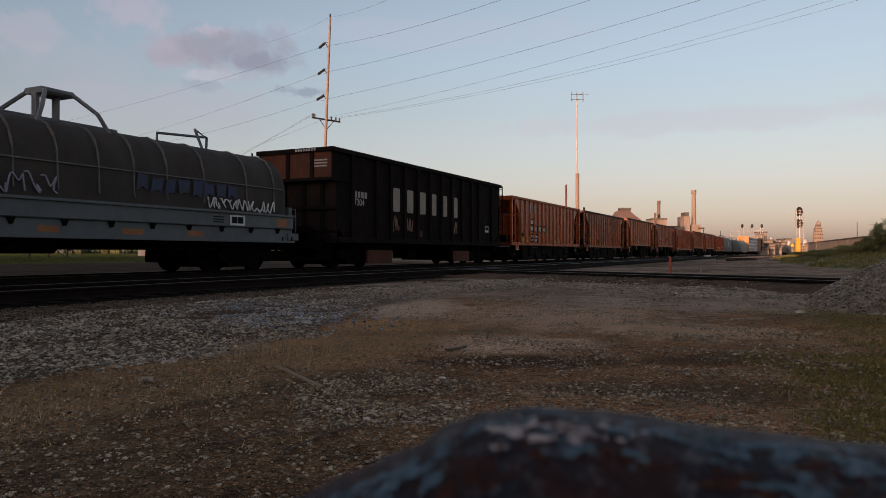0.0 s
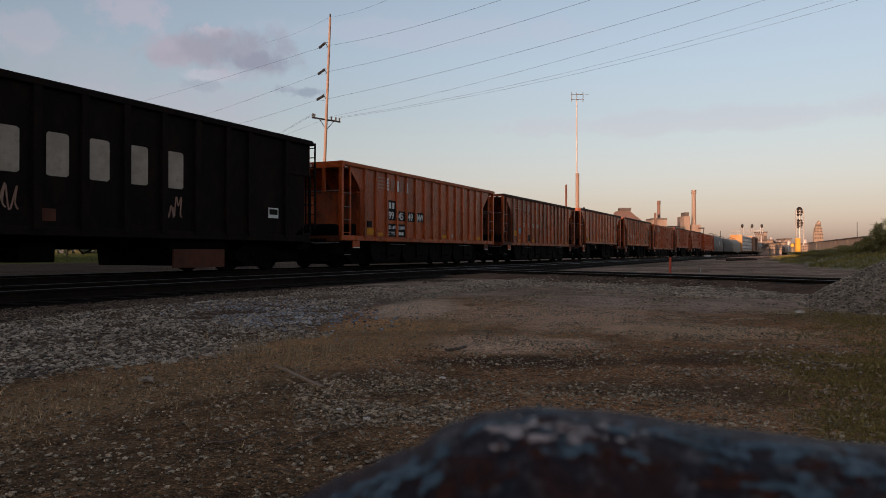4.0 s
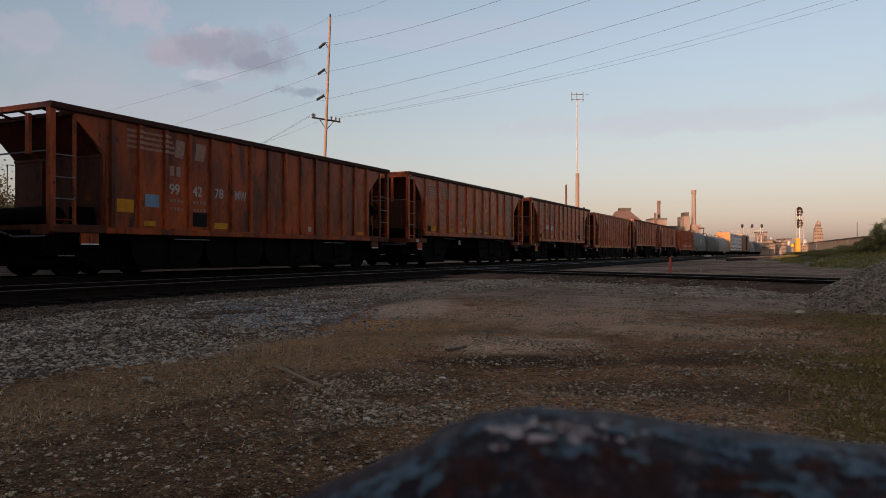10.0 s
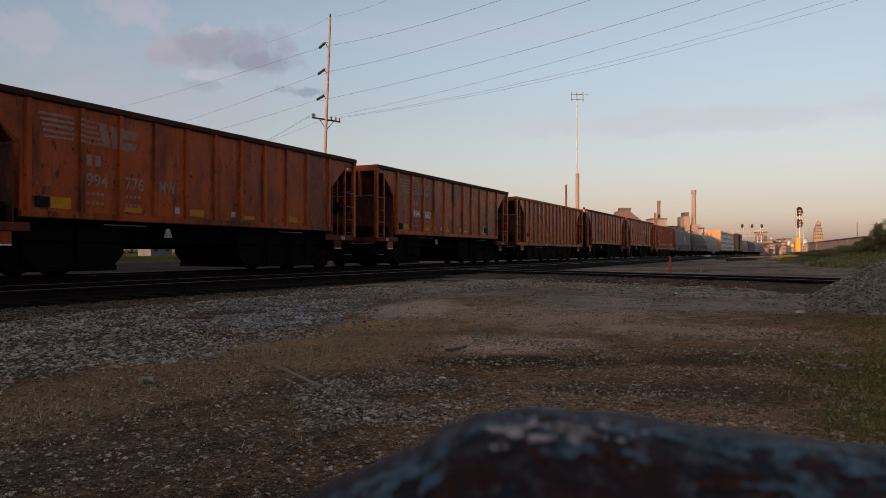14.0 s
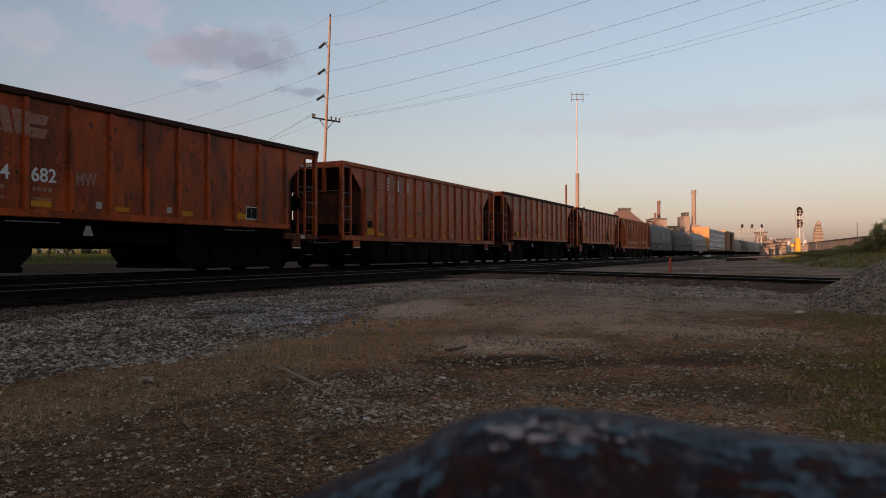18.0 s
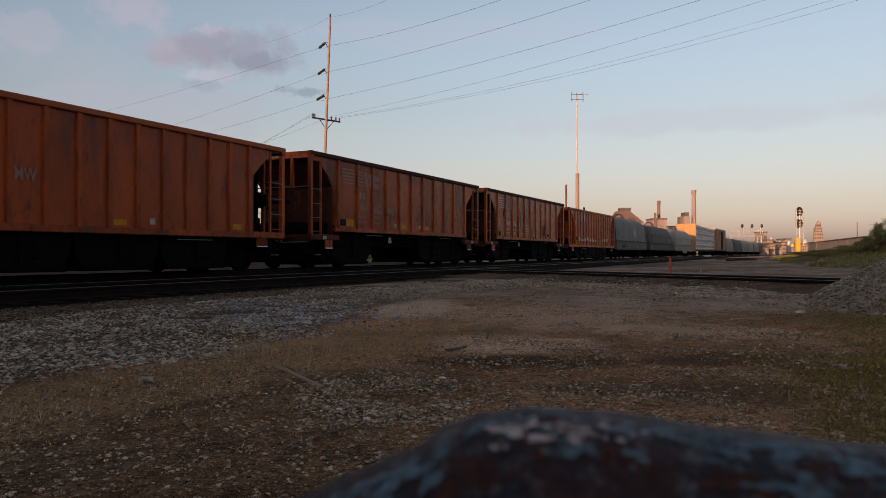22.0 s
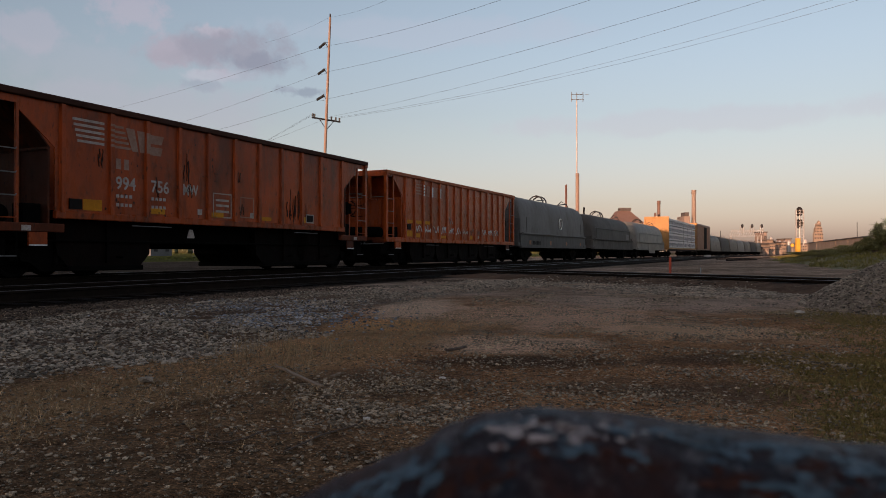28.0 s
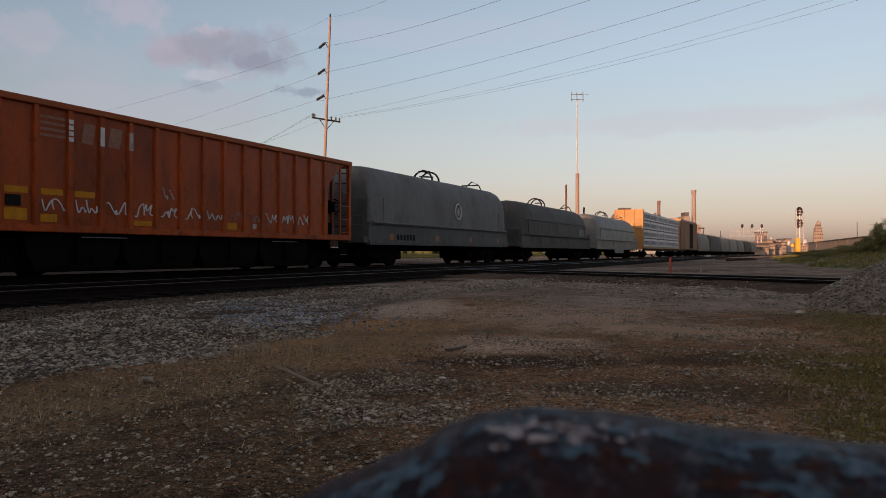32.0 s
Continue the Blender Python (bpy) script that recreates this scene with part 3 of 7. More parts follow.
    hgt = math_("ADD", math_("MULTIPLY", vor.outputs["Distance"], -6.0), math_("ADD", fine, math_("MULTIPLY", nz(9, 6.0, 0.7), 2.0)))
    L(hgt, bp.inputs["Height"])
    L(bp.outputs[0], b.inputs["Normal"])
    return m


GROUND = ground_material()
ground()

# ---- tracks ----


def rail_prof():
    return [(-0.07, 0), (0.07, 0), (0.07, 0.015), (0.012, 0.035), (0.012, 0.125), (0.036, 0.135), (0.036, 0.165),
            (-0.036, 0.165), (-0.036, 0.135), (-0.012, 0.125), (-0.012, 0.035), (-0.07, 0.015)]


def track(w, s0, s1, label, name):
    """Two rails on ties; the nearest ties are pieces, the far ones joined."""
    root = tagged(new(name), label, "railway track", kind="structure")
    for side in (-0.755, 0.755):
        m, top = M(), M()
        stations = [s0 + 6.0 * i for i in range(int((s1 - s0) / 6) + 1)]
        prof = rail_prof()
        k = len(prof)
        for s in stations:
            p = on_track(s, w)
            m.v += [tuple(p @ Vector((0, side + y, z))) for y, z in prof]
            top.v += [tuple(p @ Vector((0, side + y, z))) for y, z in ((-0.034, 0.166), (0.034, 0.166), (0.026, 0.171), (-0.026, 0.171))]
        for j in range(len(stations) - 1):
            m.f += [(j * k + i, j * k + (i + 1) % k, (j + 1) * k + (i + 1) % k, (j + 1) * k + i) for i in range(k)]
            top.f += [(j * 4 + i, j * 4 + (i + 1) % 4, j * 4 + 4 + (i + 1) % 4, j * 4 + 4 + i) for i in range(4)]
        rail_ = part("rail", m, RAILSIDE, root)
        part("rail_head", top, RAILTOP, rail_, "worn shiny rail head")
    tie = M().box(-0.115, 0.115, -1.3, 1.3, -0.12, 0.012, 0.02).mesh("tie", TIE)
    far = M()
    s = s0
    while s < s1:
        p = on_track(s + random.uniform(-0.04, 0.04), w)
        p = p @ pose(0, random.uniform(-0.05, 0.05), random.uniform(-0.012, 0.01), 0, 0, random.uniform(-1.2, 1.2))
        if -2 < s < 50:
            o = new("tie", tie)
            o.parent, o.matrix_world = root, p
        else:
            far.add([p @ Vector(c) for c in [(x, y, z) for x in (-0.115, 0.115) for y in (-1.3, 1.3) for z in (-0.12, 0.012)]],
                    [(0, 1, 3, 2), (4, 6, 7, 5), (0, 4, 5, 1), (2, 3, 7, 6), (0, 2, 6, 4), (1, 5, 7, 3)])
        s += 0.55
    tagged(part("far_ties", far, TIE, root), kind="stuff")


track(W_TRAIN, -30, 420, "main railway track with worn rails on dark oily ties", "track_1")
track(W_FRONT, -30, 420, "empty railway track with dull rails on dark ties", "track_2")


# ---- rolling stock ----


def wheelset(parent, x):
    m = M()
    prof = [(0.0, -0.06), (0.13, -0.06), (0.15, -0.02), (0.33, -0.01), (0.36, -0.05), (0.425, -0.05), (0.43, 0.05), (0.455, 0.075), (0.455, 0.09), (0.2, 0.085), (0.0, 0.09)]
    m.turn(prof, (0, -0.77, 0), "y", 20)
    m.turn([(r, -h) for r, h in prof], (0, 0.77, 0), "y", 20)
    m.rod((0, -0.95, 0), (0, 0.95, 0), 0.085, n=10)
    ob = part("wheelset", m, STEEL, parent, "", 40)
    ob.location = (x, 0, 0.43)
    return ob


def truck(parent, x, keyed):
    """A cast three-piece truck: side frames, bolster, springs, two wheelsets."""
    t = part("truck", M().box(x - 0.2, x + 0.2, -1.0, 1.0, 0.42, 0.68, 0.04), NEAR_BLACK, parent, "black cast truck")
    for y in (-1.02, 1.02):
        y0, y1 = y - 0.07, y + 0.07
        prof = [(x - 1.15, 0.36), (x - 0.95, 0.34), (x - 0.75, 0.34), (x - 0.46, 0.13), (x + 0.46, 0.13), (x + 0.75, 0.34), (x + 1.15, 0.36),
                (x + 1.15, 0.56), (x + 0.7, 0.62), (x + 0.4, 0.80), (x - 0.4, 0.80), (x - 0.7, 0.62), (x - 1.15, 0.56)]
        part("side_frame", M().slab(prof, y0, y1), NEAR_BLACK, t)
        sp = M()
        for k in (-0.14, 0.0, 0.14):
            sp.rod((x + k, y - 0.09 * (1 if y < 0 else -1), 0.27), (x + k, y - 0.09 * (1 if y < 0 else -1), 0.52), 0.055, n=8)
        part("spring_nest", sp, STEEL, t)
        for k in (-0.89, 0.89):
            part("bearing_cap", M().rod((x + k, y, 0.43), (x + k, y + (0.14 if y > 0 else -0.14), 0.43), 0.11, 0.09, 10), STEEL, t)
    part("brake_beam", M().box(x - 0.48, x + 0.48, -0.85, 0.85, 0.12, 0.5, 0.05), NEAR_BLACK, t)
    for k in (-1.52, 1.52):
        part("brake_lever", M().box(x + k - 0.22, x + k + 0.22, -0.8, 0.8, 0.26, 0.62, 0.05), NEAR_BLACK, t)
    for k in (-0.89, 0.89):
        o = wheelset(t, x + k)
        if keyed:
            WHEELS.append(o)


def coupler(parent, x, sgn):
    c = part("coupler", M().box(min(x, x + sgn * 0.5), max(x, x + sgn * 0.5), -0.09, 0.09, 0.72, 0.98, 0.02), NEAR_BLACK, parent)
    part("knuckle", M().box(min(x + sgn * 0.45, x + sgn * 0.72), max(x + sgn * 0.45, x + sgn * 0.72), -0.17, 0.14, 0.68, 1.02, 0.05), NEAR_BLACK, c)
    pts = [(x + sgn * 0.1, -0.35, 0.95), (x + sgn * 0.35, -0.36, 0.62), (x + sgn * 0.62, -0.3, 0.55), (x + sgn * 0.8, -0.2, 0.6)]
    part("air_hose", M().path(pts, 0.028), NEAR_BLACK, c)


def ladder(parent, x, y, z0, z1, mat_, along=True, width=0.42, rungs=6, rail=0.022):
    m = M()
    a_ = (width, 0, 0) if along else (0, width, 0)
    lad = part("ladder", M().rod((x, y, z0), (x, y, z1), rail).rod((x + a_[0], y + a_[1], z0), (x + a_[0], y + a_[1], z1), rail), mat_, parent)
    for i in range(rungs):
        z = z0 + (z1 - z0) * (i + 0.5) / rungs
        part("rung", M().rod((x, y, z), (x + a_[0], y + a_[1], z), 0.016, n=6), mat_, lad)
    return lad


def hopper(wide=False, paint=None, chord=None, shelf=True, end=None):
    """An open-top hopper car with ribbed sides, sloping end sheets and open end platforms."""
    L, H, low, cut = (13.72, 3.79, 1.37, 1.60) if wide else (14.0, 3.67, 1.08, 1.55)
    car = thing("hopper_car", "rust-orange open-top hopper car with ribbed sides", "railway car", "hopper cars of the train")
    h, w0, sb = L / 2, 1.50, 1.08
    wall, knee, lip = h - 1.30, 2.72, h - 0.60          # the end sheet's foot, its knee, the top of its slope
    edge = h - cut + 0.16
    outline = [(-edge, low), (edge, low), (edge, knee), (lip + 0.02, 3.44), (lip + 0.02, H - 0.06), (-lip - 0.02, H - 0.06), (-lip - 0.02, 3.44), (-edge, knee)]
    if wide:
        ribs = [-h + cut] + [-h + 2.82 + (L - 5.64) * i / 8 for i in range(9)] + [h - cut]
    else:
        ribs = [-h + cut + (L - 2 * cut) * i / 14 for i in range(15)]
    for y in (-w0, w0):
        s = part("side_sheet", M().slab(outline, y - 0.012, y + 0.012), paint, car)
        rib = None
        for x in ribs:
            if rib is None:
                # a pressed channel: flat face with sloping flanks
                o, i_ = (y - 0.075, y + 0.01) if y < 0 else (y + 0.075, y - 0.01)
                m = M()
                ring = [(-0.075, i_), (-0.05, o), (0.05, o), (0.075, i_)]
                m.v = [(px, py, z) for z in (low, H - 0.1) for px, py in ring]
                m.f = [(k, (k + 1) % 4, 4 + (k + 1) % 4, 4 + k) for k in range(4)] + [(3, 2, 1, 0), (4, 5, 6, 7)]
                rib = part("rib", m, paint, s)
                rib.location.x = x
            else:
                alike("rib", rib, s, (x, 0, 0))
        part("top_chord", M().box(-h, h, y - 0.10, y + 0.10, H - 0.14, H, 0.02), chord, car)
        for x in (-h + 0.05, lip):
            part("end_gusset", M().box(x, x + h - 0.05 - lip, y - 0.02, y + 0.02, 3.5, H - 0.1), paint, car)
        part("side_sill", M().box(-edge, edge, y - 0.055, y + 0.05, low - 0.13, low + 0.03, 0.015), paint, car)
        for sg in (-1, 1):
            part("end_side_sill", M().box(*sorted((sg * h, sg * (h - 1.38 - (0.25 if wide else 0)))), y - 0.055, y + 0.05, sb - 0.13, sb + 0.05, 0.015), RUST_DARK if wide or paint is RUST_STAINED else paint, car)
    for sg in (-1, 1):
        xe = sg * h
        at = lambda d0, d1: sorted((xe - sg * d0, xe - sg * d1))
        part("top_end_beam", M().box(*at(0, 0.16), -w0 - 0.09, w0 + 0.09, H - (0.22 if shelf else 0.12), H - 0.005, 0.02), paint, car)
        if shelf:
            part("top_end_plate", M().box(*at(0.14, 0.64), -w0 + 0.03, w0 - 0.03, H - 0.21, H - 0.17), end, car)
        else:
            part("end_header", M().box(*at(0.5, 0.58), -w0 + 0.03, w0 - 0.03, 3.46, 3.56), end, car)
            for yy in (-1.1, -0.35, 0.35, 1.1):
                part("header_strut", M().slab([(xe - sg * 0.1, H - 0.1), (xe - sg * 0.2, H - 0.1), (xe - sg * 0.56, 3.5), (xe - sg * 0.46, 3.5)], yy - 0.06, yy + 0.06), end, car)
        if shelf and sg < 0:
            for k in range(7):
                part("stencil_bar", M().box(xe - 0.005, xe, -0.32 + 0.11 * k, -0.24 + 0.11 * k, H - 0.165, H - 0.065), WHITE, car)
        top_ = (0.60 - (H - 0.19 - 3.52), H - 0.19) if shelf else (0.54, 3.52)
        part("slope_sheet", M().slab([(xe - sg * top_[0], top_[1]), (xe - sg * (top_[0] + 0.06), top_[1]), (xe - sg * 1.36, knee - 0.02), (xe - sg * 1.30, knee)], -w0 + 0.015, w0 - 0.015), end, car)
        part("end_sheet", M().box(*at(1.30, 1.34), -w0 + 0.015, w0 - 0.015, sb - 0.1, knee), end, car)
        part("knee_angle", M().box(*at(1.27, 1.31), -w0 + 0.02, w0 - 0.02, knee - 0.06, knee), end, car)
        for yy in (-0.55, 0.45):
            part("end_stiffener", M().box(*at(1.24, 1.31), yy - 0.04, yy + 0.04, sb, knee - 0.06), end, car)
        part("end_platform", M().box(*at(0, 1.32), -0.95, 0.95, sb - 0.32, sb - 0.06, 0.02), NEAR_BLACK, car)
        part("draft_frame", M().box(*at(0.02, 0.52), -1.3, 1.3, 0.46, sb - 0.17, 0.03), NEAR_BLACK, car)
        part("end_sill", M().box(*at(0, 0.2), -w0, w0, sb - 0.16, sb + 0.04, 0.02), RUST_DARK, car)
        for yy in (-0.79, 0.78):
            part("end_post", M().box(*at(0.02, 0.1), yy - 0.055, yy + 0.055, 2.62 if sg < 0 else sb, H - 0.2), paint, car)
        if sg > 0:
            part("centre_post", M().box(*at(0.14, 0.26), -0.66, -0.44, sb, 3.5), NEAR_BLACK, car)
            for yy in (-0.3, -0.1):
                part("brake_rod", M().rod((xe - sg * 0.2, yy, sb), (xe - sg * 0.2, yy, 3.4), 0.035, n=6), RUST_DARK, car)
        part("end_rail", M().rod((xe - sg * 0.08, -w0 + 0.05, 2.66), (xe - sg * 0.08, w0 - 0.05, 2.66), 0.018, n=6), BAIL, car, "thin worn hand rail")
        if wide:
            part("cross_rail", M().box(*at(0.58, 0.66), -0.2, w0, 2.16, 2.27), NEAR_BLACK, car)
        part("platform_tank", M().turn([(0.05, -1.05), (0.2, -0.99), (0.23, -0.85), (0.23, 0.8), (0.2, 0.94), (0.05, 1.0)], (xe - sg * 0.62, 0.05, sb + 0.24), "y", 14), NEAR_BLACK, car, "black air tank on the end platform", 40)
        part("brake_rigging", M().box(*at(-0.15, 1.0), -0.95, 0.95, 0.24, 0.5, 0.05), NEAR_BLACK, car)
        part("platform_box", M().box(*at(0.86, 1.24), -w0 + 0.16, -w0 + 0.5, sb, sb + 0.46, 0.02), NEAR_BLACK, car, "black valve box on the end platform")
        part("grab_hoop", M().path([(xe - sg * 1.28, w0, 2.62), (xe - sg * 1.12, w0, 2.62), (xe - sg * 1.12, w0, 1.9), (xe - sg * 1.28, w0, 1.9)], 0.014), BAIL, car)
        for y in (-w0, w0):
            part("corner_post", M().box(*at(0, 0.13), y - 0.06, y + 0.06, sb, H - 0.1, 0.01), paint, car)
            part("brace_post", M().box(*at(0.58, 0.64), y - 0.03, y + 0.03, sb, 3.5), paint, car)
            for z in (1.22, 1.66, 2.11, 2.58):
                part("side_rung", M().path([(xe - sg * 0.08, y * 1.01, z + 0.04), (xe - sg * 0.13, y * 1.04, z), (xe - sg * 0.55, y * 1.04, z), (xe - sg * 0.6, y * 1.01, z + 0.04)], 0.013), paint if z < 1.4 else BAIL, car)
        for yy in (-1.42, 0.86) if sg > 0 else (0.9,):
            for z in (1.45, 1.85, 2.25, 2.95, 3.3):
                part("end_rung", M().path([(xe - sg * 0.02, yy, z), (xe + sg * 0.06, yy + 0.02, z), (xe + sg * 0.06, yy + 0.5, z), (xe - sg * 0.02, yy + 0.52, z)], 0.013), NEAR_BLACK, car)
        st = M().path([(xe - sg * 0.2, -w0, sb - 0.1), (xe - sg * 0.2, -w0, 0.45), (xe - sg * 0.62, -w0, 0.45), (xe - sg * 0.62, -w0, sb - 0.1)], 0.02)
        part("stirrup_step", st, NEAR_BLACK, car)
        part("step_tread", M().rod((xe - sg * 0.22, -w0 - 0.022, 0.46), (xe - sg * 0.6, -w0 - 0.022, 0.46), 0.012, n=6), BAIL, car, "pale step tread with its glint painted in")
        p0, p1 = (0.86, 1.26) if wide else (0.76, 1.20)
        # far-end plates take the darker rust paint
        plate = part("step_plate", M().box(*at(p0, p1), -w0 - 0.03, -w0 + 0.02, sb - (0.41 if wide else 0.38), sb - 0.1), paint if sg < 0 else RUST_DARK, car)
        foot = sb - (0.41 if wide else 0.38)
        part("step_edge", M().box(*at(p0, p1), -w0 - 0.036, -w0 - 0.028, foot - 0.005, foot + 0.025), CRISP, plate)
        if wide:
            part("white_stencil", M().box(*at(0.68, 0.88), -w0 - 0.062, -w0 - 0.056, sb - 0.11, sb), WHITE, plate)
        part("uncoupling_lever", M().path([(xe + sg * 0.03, -w0 + 0.05, sb - 0.2), (xe + sg * 0.06, -0.5, sb - 0.22), (xe + sg * 0.1, -0.1, sb - 0.1)], 0.018), BAIL, car)
        coupler(car, xe - sg * 0.05, sg)
    # the hand brake stands at the far end
    part("brake_wheel", M().path([(h + 0.05, -0.78 + 0.27 * math.cos(k * math.pi / 8), 2.15 + 0.27 * math.sin(k * math.pi / 8)) for k in range(17)], 0.02), NEAR_BLACK, car)
    sp = M()
    for k in range(3):
        c, s_ = 0.27 * math.cos(k * math.pi / 3), 0.27 * math.sin(k * math.pi / 3)
        sp.rod((h + 0.05, -0.78 - c, 2.15 - s_), (h + 0.05, -0.78 + c, 2.15 + s_), 0.012, n=5)
    part("brake_spokes", sp, NEAR_BLACK, car)
    part("brake_housing", M().box(h - 0.26, h + 0.02, -0.86, -0.42, 1.9, 2.36, 0.06), NEAR_BLACK, car)
    part("brake_cylinder", M().rod((h - 1.0, 0.25, 1.55), (h - 0.45, 0.25, 1.55), 0.17, n=12), NEAR_BLACK, car)
    part("centre_sill", M().box(-h, h, -0.2, 0.2, 0.62, 0.95, 0.02), NEAR_BLACK, car)
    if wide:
        part("hopper_floor", M().box(-h + 2.6, h - 2.6, -1.0, 1.0, 0.76, low + 0.15), NEAR_BLACK, car)
    by_, e_ = (1.2, 1.3) if wide else (1.35, 1.19)
    for k in (-3.9, 2.5, 4.4) if wide else (-3.6, -1.2, 1.2, 3.6):
        prof = [(k - e_, low), (k + e_, low), (k + e_ - 0.06, 0.5), (k + 0.95, 0.2), (k - 0.95, 0.2), (k - e_ + 0.06, 0.5)]
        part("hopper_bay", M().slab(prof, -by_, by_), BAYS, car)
        part("discharge_gate", M().box(k - 1.0, k + 1.0, -by_ - 0.06, by_ + 0.06, 0.12, 0.24, 0.02), NEAR_BLACK, car)
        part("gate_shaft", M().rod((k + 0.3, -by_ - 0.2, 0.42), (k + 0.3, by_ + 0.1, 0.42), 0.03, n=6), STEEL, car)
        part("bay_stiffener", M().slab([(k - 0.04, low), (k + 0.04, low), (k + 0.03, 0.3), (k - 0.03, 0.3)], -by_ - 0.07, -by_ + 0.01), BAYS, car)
    part("train_pipe", M().path([(-h + 1.0, -1.25, 0.78), (h - 1.0, -1.25, 0.78)], 0.022, 5), NEAR_BLACK, car)
    for x in (-h + 3.4, h - 4.2):
        part("sill_rail", M().rod((x, -w0 - 0.02, low - 0.22), (x + 1.2, -w0 - 0.02, low - 0.22), 0.012, n=5), BAIL, car, "pale hand hold with its glint painted in")
    for x in (-h + 1.9, h - 1.9):
        truck(car, x, True)
    return car


def decal(name, parent, x, y, z, w, h, mat_, label=""):
    return part(name, M().box(x, x + w, y - 0.004, y, z, z + h), mat_, parent, label)


def squiggle(name, parent, x, y, z, w, h, mat_, seed, label=""):
    """A sprayed scrawl of strokes that spells nothing."""
    rnd = random.Random(seed)
    n = max(2, int(w / (h * 0.7)))
    first = None
    for i in range(n):
        cx_, half = x + w * (i + 0.5) / n, 0.55 * w / n
        top_, low_ = z + h * rnd.uniform(0.8, 1.0), z + h * rnd.uniform(0.0, 0.12)
        key = [(cx_ - half, rnd.choice((top_, low_))), (cx_ - half * 0.5, rnd.choice((top_, low_))), (cx_ + half * rnd.uniform(-0.3, 0.3), z + h * rnd.uniform(0.3, 0.7)),
               (cx_ + half * 0.7, rnd.choice((top_, low_))), (cx_ + half * rnd.uniform(0.1, 0.9), z + h * rnd.uniform(0.2, 0.6)), (cx_ + half, low_)]
        pts = []
        for k in range(len(key) - 1):
            p = [key[max(k - 1, 0)], key[k], key[k + 1], key[min(k + 2, len(key) - 1)]]
            for t in (0.0, 0.25, 0.5, 0.75):
                c = [0.5 * (2 * p[1][j] + (p[2][j] - p[0][j]) * t + (2 * p[0][j] - 5 * p[1][j] + 4 * p[2][j] - p[3][j]) * t * t + (3 * p[1][j] - p[0][j] - 3 * p[2][j] + p[3][j]) * t ** 3) for j in (0, 1)]
                pts.append((c[0], y - 0.004, c[1]))
        m = M().path(pts, min(0.02, max(0.014, h * 0.055)), 4)
        if first is None:
            first = part(name, m, mat_, parent, label)
        else:
            part("spray_stroke", m, mat_, first)
    return first


def frame_marks(car, x, z, w, h, y, mat_):
    """A thin painted outline, part by part."""
    for (a_, b_, c_, d_) in ((x, z, w, 0.03), (x, z + h - 0.03, w, 0.03), (x, z + 0.03, 0.03, h - 0.06), (x + w - 0.03, z + 0.03, 0.03, h - 0.06)):
        decal("outline_bar", car, a_, y, b_, c_, d_, mat_)


NUMBERS = {1: ("99", "45", "49", "MW"), 2: ("99", "42", "78", "MW"), 3: ("994", "776", "MW", ""), 4: ("994", "682", "MW", ""),
           5: ("99", "48", "75", "MW"), 6: ("994", "652", "MW", ""), 7: ("994", "756", "MW", ""), 8: ("", "", "", "")}
WIDE = (3, 4, 6, 7)


